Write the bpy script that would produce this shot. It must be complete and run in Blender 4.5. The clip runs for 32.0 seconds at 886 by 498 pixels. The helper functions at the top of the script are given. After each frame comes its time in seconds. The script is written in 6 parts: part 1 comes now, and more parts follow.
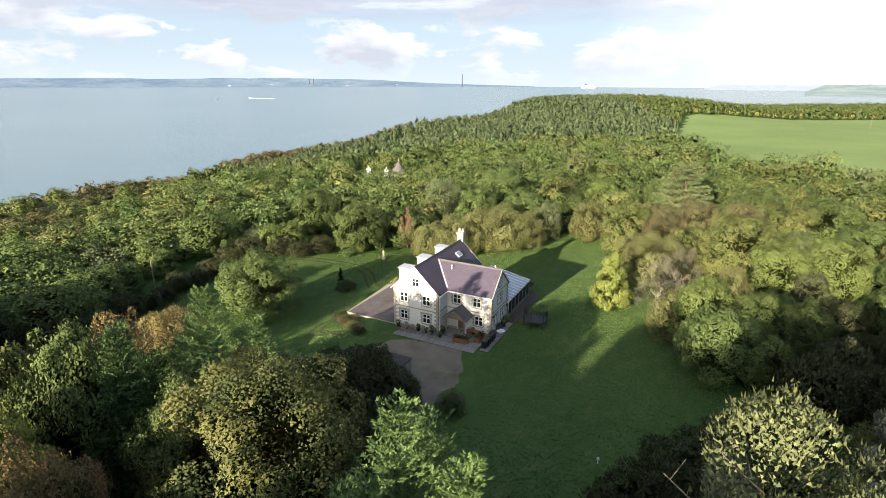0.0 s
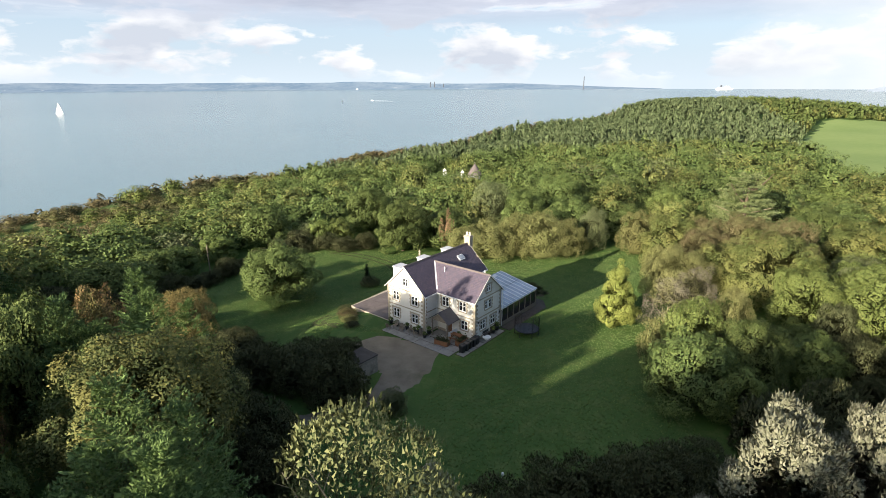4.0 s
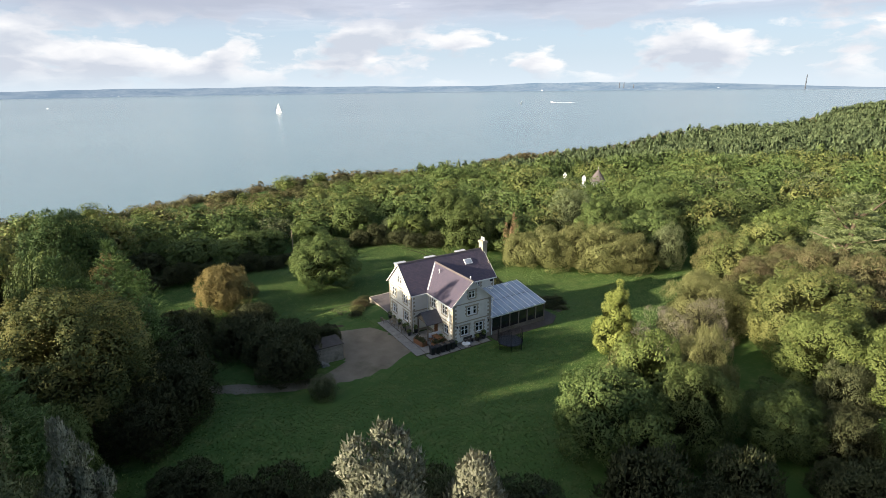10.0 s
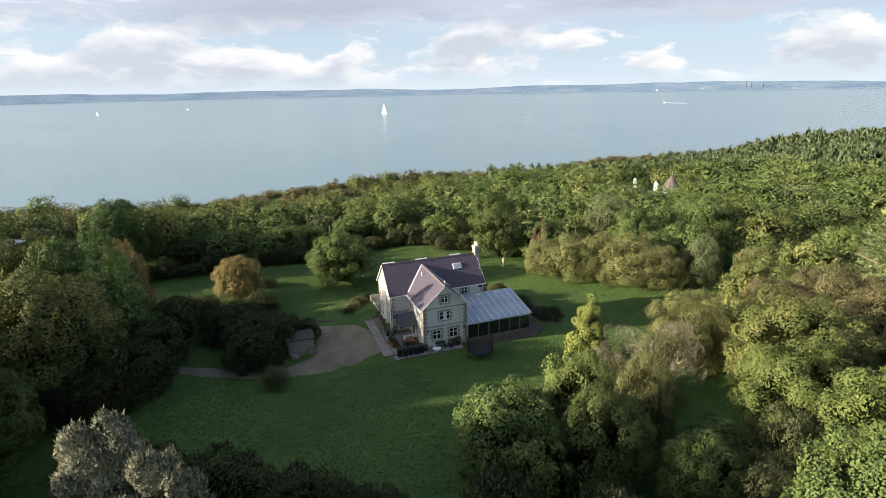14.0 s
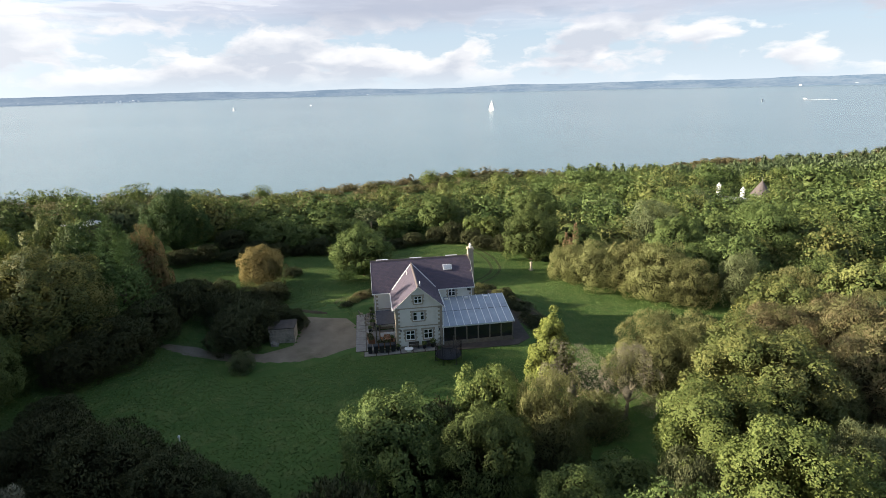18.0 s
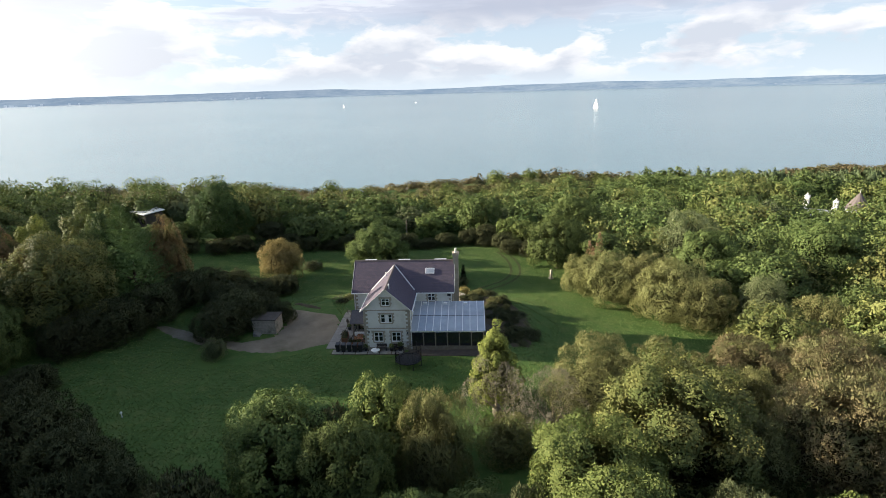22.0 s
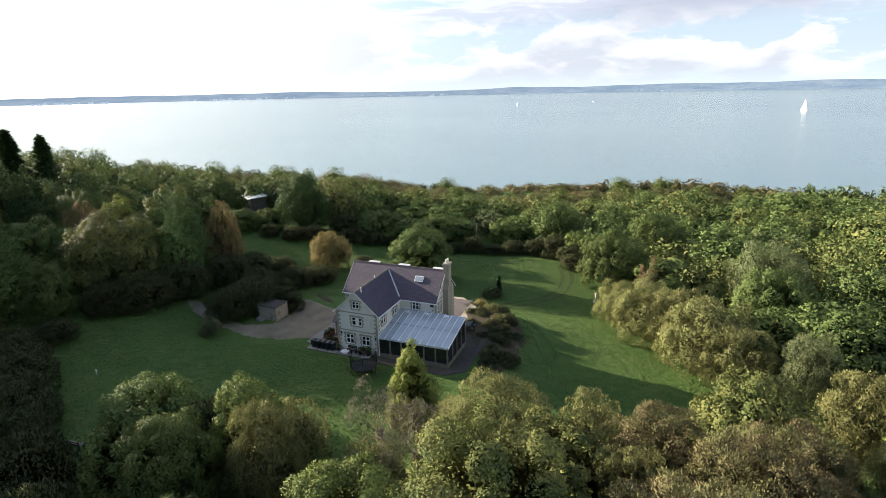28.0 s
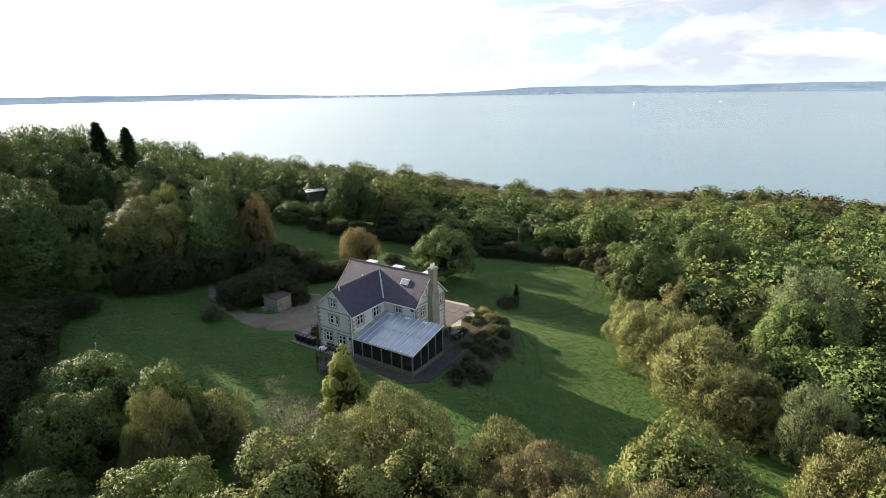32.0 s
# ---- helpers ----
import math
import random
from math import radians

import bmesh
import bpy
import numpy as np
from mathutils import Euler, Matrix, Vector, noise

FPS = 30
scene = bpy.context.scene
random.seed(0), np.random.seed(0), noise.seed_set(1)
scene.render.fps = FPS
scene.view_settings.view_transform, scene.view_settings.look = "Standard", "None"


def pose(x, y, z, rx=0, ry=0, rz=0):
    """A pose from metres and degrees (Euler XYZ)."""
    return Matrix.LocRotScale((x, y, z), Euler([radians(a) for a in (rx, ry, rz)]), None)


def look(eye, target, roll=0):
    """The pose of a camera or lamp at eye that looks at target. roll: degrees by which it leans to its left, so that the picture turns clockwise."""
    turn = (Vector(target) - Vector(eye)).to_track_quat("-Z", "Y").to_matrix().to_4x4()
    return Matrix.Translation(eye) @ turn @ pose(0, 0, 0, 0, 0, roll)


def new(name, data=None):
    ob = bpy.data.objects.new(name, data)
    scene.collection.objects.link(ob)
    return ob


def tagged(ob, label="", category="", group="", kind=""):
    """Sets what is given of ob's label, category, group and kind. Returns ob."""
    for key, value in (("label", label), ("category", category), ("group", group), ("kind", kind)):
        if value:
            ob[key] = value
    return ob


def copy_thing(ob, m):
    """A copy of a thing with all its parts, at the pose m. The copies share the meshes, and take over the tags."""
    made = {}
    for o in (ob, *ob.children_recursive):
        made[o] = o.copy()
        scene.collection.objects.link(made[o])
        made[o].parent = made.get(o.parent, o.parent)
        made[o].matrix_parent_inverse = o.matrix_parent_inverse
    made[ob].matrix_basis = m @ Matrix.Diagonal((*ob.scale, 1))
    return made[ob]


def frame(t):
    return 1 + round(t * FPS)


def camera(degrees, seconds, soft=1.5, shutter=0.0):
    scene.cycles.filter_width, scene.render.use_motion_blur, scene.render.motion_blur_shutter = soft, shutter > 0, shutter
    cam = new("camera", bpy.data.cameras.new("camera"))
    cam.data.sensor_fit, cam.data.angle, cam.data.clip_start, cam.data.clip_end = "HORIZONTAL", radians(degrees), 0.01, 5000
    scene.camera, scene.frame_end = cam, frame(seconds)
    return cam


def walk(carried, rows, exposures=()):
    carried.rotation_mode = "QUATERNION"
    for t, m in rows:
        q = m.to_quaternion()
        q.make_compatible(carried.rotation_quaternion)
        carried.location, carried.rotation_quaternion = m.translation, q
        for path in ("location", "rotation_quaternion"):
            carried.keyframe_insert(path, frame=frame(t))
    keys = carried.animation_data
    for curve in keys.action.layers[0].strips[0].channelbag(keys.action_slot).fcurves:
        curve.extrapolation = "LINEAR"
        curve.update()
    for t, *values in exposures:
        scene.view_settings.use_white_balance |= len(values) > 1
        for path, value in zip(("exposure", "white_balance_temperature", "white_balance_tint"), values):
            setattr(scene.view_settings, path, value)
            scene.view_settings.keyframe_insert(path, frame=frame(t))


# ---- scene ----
cam = camera(79.6, 32.0, 0.6)
METRES, EYE, TILT, LEAN, TURN = 120.0, 31.5, -17.7, -0.2, 0.0
ROWS = [
    (0.0, 0.0, 0.0, 0.0, 0.08, 0.0, -0.0),
    (0.5, 0.0159, -0.0006, 0.0001, 1.64, 0.03, -0.45),
    (1.0, 0.0319, -0.0005, 0.0001, 3.14, 0.06, -0.87),
    (1.5, 0.0479, 0.0, 0.0002, 4.67, 0.07, -1.29),
    (2.0, 0.064, 0.001, 0.0006, 6.22, 0.06, -1.73),
    (2.5, 0.0803, 0.0023, 0.0012, 7.65, 0.05, -2.13),
    (4.5, 0.1446, 0.0127, 0.0044, 13.55, -0.17, -3.81),
    (5.0, 0.1603, 0.0163, 0.0054, 15.15, -0.27, -4.25),
    (5.5, 0.1761, 0.0205, 0.0069, 16.75, -0.38, -4.72),
    (6.0, 0.1918, 0.0249, 0.0085, 18.33, -0.52, -5.14),
    (6.5, 0.2073, 0.0299, 0.0102, 19.8, -0.64, -5.53),
    (7.0, 0.2227, 0.0352, 0.0121, 21.27, -0.77, -5.92),
    (7.5, 0.2379, 0.0406, 0.0143, 22.73, -0.91, -6.28),
    (8.0, 0.2529, 0.0465, 0.0167, 24.12, -1.08, -6.7),
    (8.5, 0.2676, 0.053, 0.0191, 25.65, -1.25, -7.11),
    (9.0, 0.2821, 0.06, 0.0213, 27.13, -1.43, -7.5),
    (9.5, 0.2961, 0.0675, 0.023, 28.96, -1.66, -7.98),
    (10.0, 0.3098, 0.0754, 0.0246, 30.6, -1.88, -8.36),
    (10.5, 0.3234, 0.0837, 0.0266, 32.02, -2.06, -8.65),
    (11.0, 0.337, 0.0925, 0.0294, 33.33, -2.23, -8.92),
    (11.5, 0.3502, 0.1019, 0.0325, 34.86, -2.46, -9.26),
    (12.0, 0.3632, 0.1115, 0.0363, 36.46, -2.73, -9.61),
    (12.5, 0.3759, 0.1215, 0.0402, 37.7, -2.93, -9.89),
    (13.0, 0.3881, 0.1316, 0.0434, 38.93, -3.13, -10.14),
    (13.5, 0.3999, 0.1421, 0.0464, 40.44, -3.4, -10.48),
    (14.0, 0.4119, 0.1528, 0.0494, 41.66, -3.65, -10.75),
    (14.5, 0.4232, 0.164, 0.0524, 43.15, -3.98, -11.04),
    (16.5, 0.4665, 0.2139, 0.0682, 48.73, -5.27, -11.98),
    (17.0, 0.4759, 0.2269, 0.0726, 50.26, -5.62, -12.25),
    (17.5, 0.485, 0.2402, 0.0765, 51.93, -6.04, -12.57),
    (18.0, 0.494, 0.2537, 0.0805, 53.51, -6.44, -12.85),
    (18.5, 0.5029, 0.2672, 0.0843, 55.05, -6.81, -13.08),
    (19.0, 0.5112, 0.2813, 0.0885, 56.59, -7.2, -13.32),
    (19.5, 0.5192, 0.2956, 0.0929, 58.04, -7.56, -13.53),
    (20.0, 0.5268, 0.3096, 0.0975, 59.39, -7.93, -13.7),
    (20.5, 0.5336, 0.3239, 0.1025, 60.76, -8.29, -13.88),
    (21.0, 0.5397, 0.3385, 0.1076, 62.21, -8.66, -14.09),
    (21.5, 0.5457, 0.353, 0.1128, 63.57, -9.05, -14.29),
    (22.0, 0.5513, 0.3677, 0.118, 64.83, -9.4, -14.46),
    (22.5, 0.5562, 0.3829, 0.123, 66.32, -9.79, -14.64),
    (23.0, 0.5602, 0.3984, 0.128, 68.23, -10.29, -14.87),
    (23.5, 0.5637, 0.4136, 0.1328, 70.28, -10.85, -15.16),
    (24.0, 0.5673, 0.429, 0.1377, 72.19, -11.38, -15.38),
    (24.5, 0.5705, 0.4445, 0.1427, 73.49, -11.76, -15.5),
    (25.0, 0.5729, 0.4599, 0.1476, 74.76, -12.15, -15.63),
    (25.5, 0.5744, 0.4753, 0.1525, 76.38, -12.58, -15.79),
    (27.5, 0.5762, 0.5362, 0.1727, 82.75, -14.4, -16.35),
    (28.0, 0.5763, 0.5518, 0.1777, 84.06, -14.82, -16.41),
    (28.5, 0.5754, 0.5673, 0.1822, 85.42, -15.24, -16.47),
    (29.0, 0.5737, 0.5828, 0.1872, 87.07, -15.74, -16.55),
    (29.5, 0.5716, 0.5983, 0.1919, 88.81, -16.28, -16.58),
    (30.0, 0.5694, 0.6139, 0.1965, 90.32, -16.73, -16.61),
    (30.5, 0.5665, 0.629, 0.2011, 91.86, -17.18, -16.62),
    (31.0, 0.5631, 0.6442, 0.2057, 93.39, -17.63, -16.63),
    (31.5, 0.5594, 0.6592, 0.2103, 94.92, -18.08, -16.63),
    (32.0, 0.5554, 0.6742, 0.2149, 96.44, -18.53, -16.62),
]
walk(cam, [(t, pose(0, 0, EYE, TILT, LEAN, TURN) @ pose(METRES * x, METRES * y, METRES * z, 90 + pitch, roll, yaw)) for t, x, y, z, yaw, pitch, roll in ROWS],
     [(0.0, 1.52), (9.0, 1.38), (19.0, 1.44), (32.0, 1.64)])

# ---- world and sun ----
SUN_AZ, SUN_EL = math.radians(144.5), math.radians(15.2)   # azimuth counted from +y towards -x
SUN_DIR = Vector((-math.sin(SUN_AZ) * math.cos(SUN_EL), math.cos(SUN_AZ) * math.cos(SUN_EL), math.sin(SUN_EL)))

sun = new("sun", bpy.data.lights.new("sun", "SUN"))
sun.data.energy, sun.data.angle, sun.data.color = 5.0, radians(0.6), (1.0, 0.88, 0.70)
sun.matrix_world = look(SUN_DIR * 300, (0, 0, 0))


class Nodes:
    """Short way to wire shader nodes."""

    def __init__(self, tree):
        self.tree = tree
        tree.nodes.clear()

    def add(self, kind, *sockets, **settings):
        node = self.tree.nodes.new(kind)
        if "operation" in settings:
            node.operation = settings["operation"]
        if "data_type" in settings:
            node.data_type, node.blend_type = settings["data_type"], settings["blend_type"]
        for i, value in enumerate(sockets):
            self.put(node.inputs[i], value)
        return node

    def put(self, socket, value):
        if value is None:
            return
        if isinstance(value, bpy.types.NodeSocket):
            self.tree.links.new(value, socket)
        elif isinstance(value, bpy.types.Node):
            self.tree.links.new(value.outputs[0], socket)
        elif isinstance(value, tuple) and len(value) == 3 and socket.type == "RGBA":
            socket.default_value = (*value, 1)
        else:
            socket.default_value = value

    def math(self, op, *values):
        return self.add("ShaderNodeMath", *values, operation=op)

    def vmath(self, op, *values):
        return self.add("ShaderNodeVectorMath", *values, operation=op)

    def noise(self, vector, scale, detail=4.0, rough=0.55):
        n = self.add("ShaderNodeTexNoise")
        self.put(n.inputs["Vector"], vector)
        n.inputs["Scale"].default_value, n.inputs["Detail"].default_value, n.inputs["Roughness"].default_value = scale, detail, rough
        return n

    def ramp(self, value, *stops):
        n = self.add("ShaderNodeValToRGB", value)
        e = n.color_ramp.elements
        while len(e) < len(stops):
            e.new(0.5)
        for el, (p, c) in zip(e, stops):
            el.position = p
            el.color = (*c, 1) if isinstance(c, tuple) else (c, c, c, 1)
        return n

    def mix(self, fac, a, b, mode="MIX"):
        n = self.add("ShaderNodeMix", data_type="RGBA", blend_type=mode)
        self.put(n.inputs[0], fac)
        self.put(n.inputs[6], a)
        self.put(n.inputs[7], b)
        return n.outputs[2]


world = bpy.data.worlds.new("sky")
scene.world = world
world.use_nodes = True
w = Nodes(world.node_tree)
sky = w.add("ShaderNodeTexSky")
sky.sky_type, sky.sun_disc, sky.sun_elevation, sky.sun_rotation = "NISHITA", False, SUN_EL, -SUN_AZ
sky.altitude, sky.air_density, sky.dust_density, sky.ozone_density = 60.0, 1.0, 1.2, 1.5
co = w.add("ShaderNodeTexCoord").outputs["Generated"]
sep = w.add("ShaderNodeSeparateXYZ", w.vmath("NORMALIZE", co))
elev = w.math("MAXIMUM", sep.outputs[2], 0.0)
az = w.math("ARCTAN2", sep.outputs[0], sep.outputs[1])
flat = w.add("ShaderNodeCombineXYZ", w.math("MULTIPLY", az, 1.0), w.math("MULTIPLY", elev, 2.5), 0.37)
warp = w.noise(flat, 14.0, 4.0)
bent = w.vmath("ADD", flat, w.vmath("MULTIPLY", warp.outputs[1], (0.05, 0.06, 0.0)))
puffs = w.noise(bent, 6.0, 8.0, 0.55)
under = w.noise(w.vmath("ADD", bent, (0.02, 0.05, 0.0)), 6.0, 6.0, 0.5)
high = w.add("ShaderNodeCombineXYZ", w.math("MULTIPLY", az, 0.5), w.math("MULTIPLY", elev, 4.2), 4.1)
banks = w.noise(w.vmath("ADD", high, w.vmath("MULTIPLY", warp.outputs[1], (0.04, 0.05, 0.0))), 4.6, 8.0, 0.58)
glow = w.math("MAXIMUM", w.vmath("DOT_PRODUCT", w.vmath("NORMALIZE", co), tuple(SUN_DIR)).outputs["Value"], 0.0)
near_sun = w.math("POWER", glow, 5.0)
low = w.ramp(elev, (0.0, 0.2), (0.03, 1.0), (0.15, 0.9), (0.34, 0.0))
cover = w.math("MULTIPLY", w.ramp(puffs, (0.465, 0.0), (0.535, 1.0)), low)
shade = w.ramp(under, (0.40, (7.2, 7.1, 7.0)), (0.50, (5.8, 5.9, 6.2)), (0.6, (4.3, 4.6, 5.2)))
bank_cover = w.math("MULTIPLY", w.ramp(banks, (0.35, 0.0), (0.43, 0.95)), w.ramp(elev, (0.085, 0.0), (0.125, 1.0), (0.2, 1.0), (0.36, 0.0)))
tinted = w.mix(1.0, sky, (0.93, 1.0, 1.1), "MULTIPLY")
upper = w.mix(1.0, tinted, w.math("MULTIPLY", w.ramp(elev, (0.1, 0.7), (0.45, 1.0)), 1.3), "MULTIPLY")
base = w.mix(w.ramp(elev, (0.0, 0.75), (0.15, 0.6), (0.34, 0.0)), upper, (3.6, 4.7, 6.1))
haze = w.mix(w.ramp(elev, (0.0, 0.95), (0.05, 0.5), (0.2, 0.0)), base, (5.0, 5.7, 6.3))
clouds = w.mix(cover, haze, shade)
clouds = w.mix(bank_cover, clouds, w.ramp(banks, (0.39, (6.4, 6.5, 6.8)), (0.46, (4.3, 4.6, 5.4)), (0.64, (3.4, 3.7, 4.5))))
sheet = w.math("MULTIPLY", w.ramp(w.math("ADD", az, w.math("MULTIPLY", puffs, 0.5)), (0.45, 0.0), (0.75, 0.85)), w.ramp(az, (0.9, 1.0), (1.0, 0.0)))
clouds = w.mix(sheet, clouds, (6.5, 6.6, 6.7))
lit = w.mix(w.math("MULTIPLY", near_sun, 0.95), clouds, (15.0, 14.4, 13.5))
bg = w.add("ShaderNodeBackground", lit, 0.059)
w.add("ShaderNodeOutputWorld", bg)

# ---- materials ----


def material(name, make, rough=0.8, spec=0.3, metal=0.0, bump=None, translucent=0.0):
    m = bpy.data.materials.new(name)
    m.use_nodes = True
    n = Nodes(m.node_tree)
    pos = n.add("ShaderNodeTexCoord").outputs["Object"]
    colour, height = make(n, pos)
    b = n.add("ShaderNodeBsdfPrincipled")
    n.put(b.inputs["Base Color"], colour)
    n.put(b.inputs["Roughness"], rough)
    n.put(b.inputs["Metallic"], metal)
    n.put(b.inputs["Specular IOR Level"], spec)
    if bump and height is not None:
        k = n.add("ShaderNodeBump")
        k.inputs["Strength"].default_value, k.inputs["Distance"].default_value = bump
        n.put(k.inputs["Height"], height)
        n.put(b.inputs["Normal"], k)
    shader = b
    if translucent:
        tr = n.add("ShaderNodeBsdfTranslucent")
        n.put(tr.inputs[0], colour)
        shader = n.add("ShaderNodeMixShader", translucent, b, tr)
    n.add("ShaderNodeOutputMaterial", shader)
    return m


def speckle(c1, c2, scale=6.0, fine=40.0, wear=None):
    """Two-scale mottling between two colours."""
    def make(n, pos):
        big, small = n.noise(pos, scale, 5.0), n.noise(pos, fine, 3.0)
        f = n.math("ADD", n.math("MULTIPLY", big, 0.7), n.math("MULTIPLY", small, 0.3))
        c = n.mix(n.ramp(f, (0.32, 0.0), (0.68, 1.0)), c1, c2)
        if wear:
            c = n.mix(n.ramp(n.noise(pos, scale * 0.3, 6.0, 0.7), (0.52, 0.0), (0.7, 0.8)), c, wear)
        return c, f
    return make


def leafy(dark, light, third=None, patch=0.35):
    """Leaves that differ one by one, tree by tree, and in patches."""
    def make(n, pos):
        geo = n.add("ShaderNodeNewGeometry")
        info = n.add("ShaderNodeObjectInfo")
        island = geo.outputs["Random Per Island"]
        c = n.mix(island, dark, light)
        c = n.mix(n.ramp(n.math("FRACT", n.math("MULTIPLY", island, 17.0)), (0.0, 0.45), (0.7, 0.0)), c, tuple(0.5 * k for k in dark))
        if third:
            f = n.math("ADD", n.noise(pos, patch, 2.0).outputs[0], n.math("MULTIPLY", island, 0.16))
            c = n.mix(n.ramp(f, (0.5, 0.0), (0.68, 1.0)), c, third)
        stand = n.noise(pos, 0.11, 2.0).outputs[0]
        vary = n.math("ADD", n.math("MULTIPLY", info.outputs["Random"], 0.5), n.math("MULTIPLY", stand, 0.5))
        hue = n.add("ShaderNodeHueSaturation")
        n.put(hue.inputs["Hue"], n.math("ADD", n.math("MULTIPLY", vary, 0.03), 0.474))
        n.put(hue.inputs["Value"], n.math("ADD", n.math("MULTIPLY", vary, 0.8), 0.85))
        hue.inputs["Saturation"].default_value = 0.85
        n.put(hue.inputs["Color"], c)
        return hue.outputs[0], None
    return make


def grass(n, pos):
    big, mid, fine = n.noise(pos, 0.07, 4.0), n.noise(pos, 0.55, 7.0, 0.7), n.noise(pos, 5.0, 6.0, 0.75)
    st = n.noise(n.vmath("MULTIPLY", pos, (1.0, 0.3, 1.0)), 1.3, 5.0, 0.7)
    c = n.mix(n.ramp(big, (0.35, 0.0), (0.65, 1.0)), (0.042, 0.09, 0.02), (0.072, 0.125, 0.03))
    c = n.mix(n.ramp(mid, (0.47, 0.0), (0.68, 0.9)), c, (0.125, 0.15, 0.05))
    c = n.mix(n.ramp(st, (0.5, 0.0), (0.66, 0.7)), c, (0.055, 0.105, 0.02))
    c = n.mix(n.ramp(fine, (0.42, 0.0), (0.66, 0.75)), c, (0.045, 0.085, 0.018))
    return c, n.math("ADD", n.math("MULTIPLY", mid, 1.0), n.math("MULTIPLY", fine, 0.5))


def slates(n, pos):
    bt = n.add("ShaderNodeTexBrick")
    uv = n.add("ShaderNodeUVMap")
    n.put(bt.inputs["Vector"], uv)
    n.put(bt.inputs["Color1"], (0.07, 0.06, 0.09))
    n.put(bt.inputs["Color2"], (0.11, 0.085, 0.112))
    n.put(bt.inputs["Mortar"], (0.035, 0.03, 0.034))
    for key, value in (("Scale", 1.0), ("Mortar Size", 0.012), ("Bias", 0.0), ("Brick Width", 0.3), ("Row Height", 0.22)):
        bt.inputs[key].default_value = value
    lichen = n.ramp(n.noise(pos, 1.7, 7.0, 0.75), (0.6, 0.0), (0.72, 0.5))
    c = n.mix(lichen, bt.outputs[0], (0.22, 0.18, 0.13))
    c = n.mix(n.ramp(n.noise(pos, 0.5, 3.0), (0.4, 0.0), (0.7, 0.5)), c, (0.075, 0.064, 0.085))
    return c, bt.outputs["Fac"]


def sea_make(n, pos):
    far = n.noise(pos, 0.0011, 4.0)
    c = n.mix(n.ramp(far, (0.35, 0.0), (0.65, 1.0)), (0.15, 0.24, 0.265), (0.2, 0.295, 0.315))
    st = n.vmath("MULTIPLY", pos, (1.0, 0.25, 1.0))
    waves = n.math("ADD", n.noise(st, 0.35, 6.0, 0.7), n.math("MULTIPLY", n.noise(st, 0.02, 3.0), 0.6))
    return c, waves


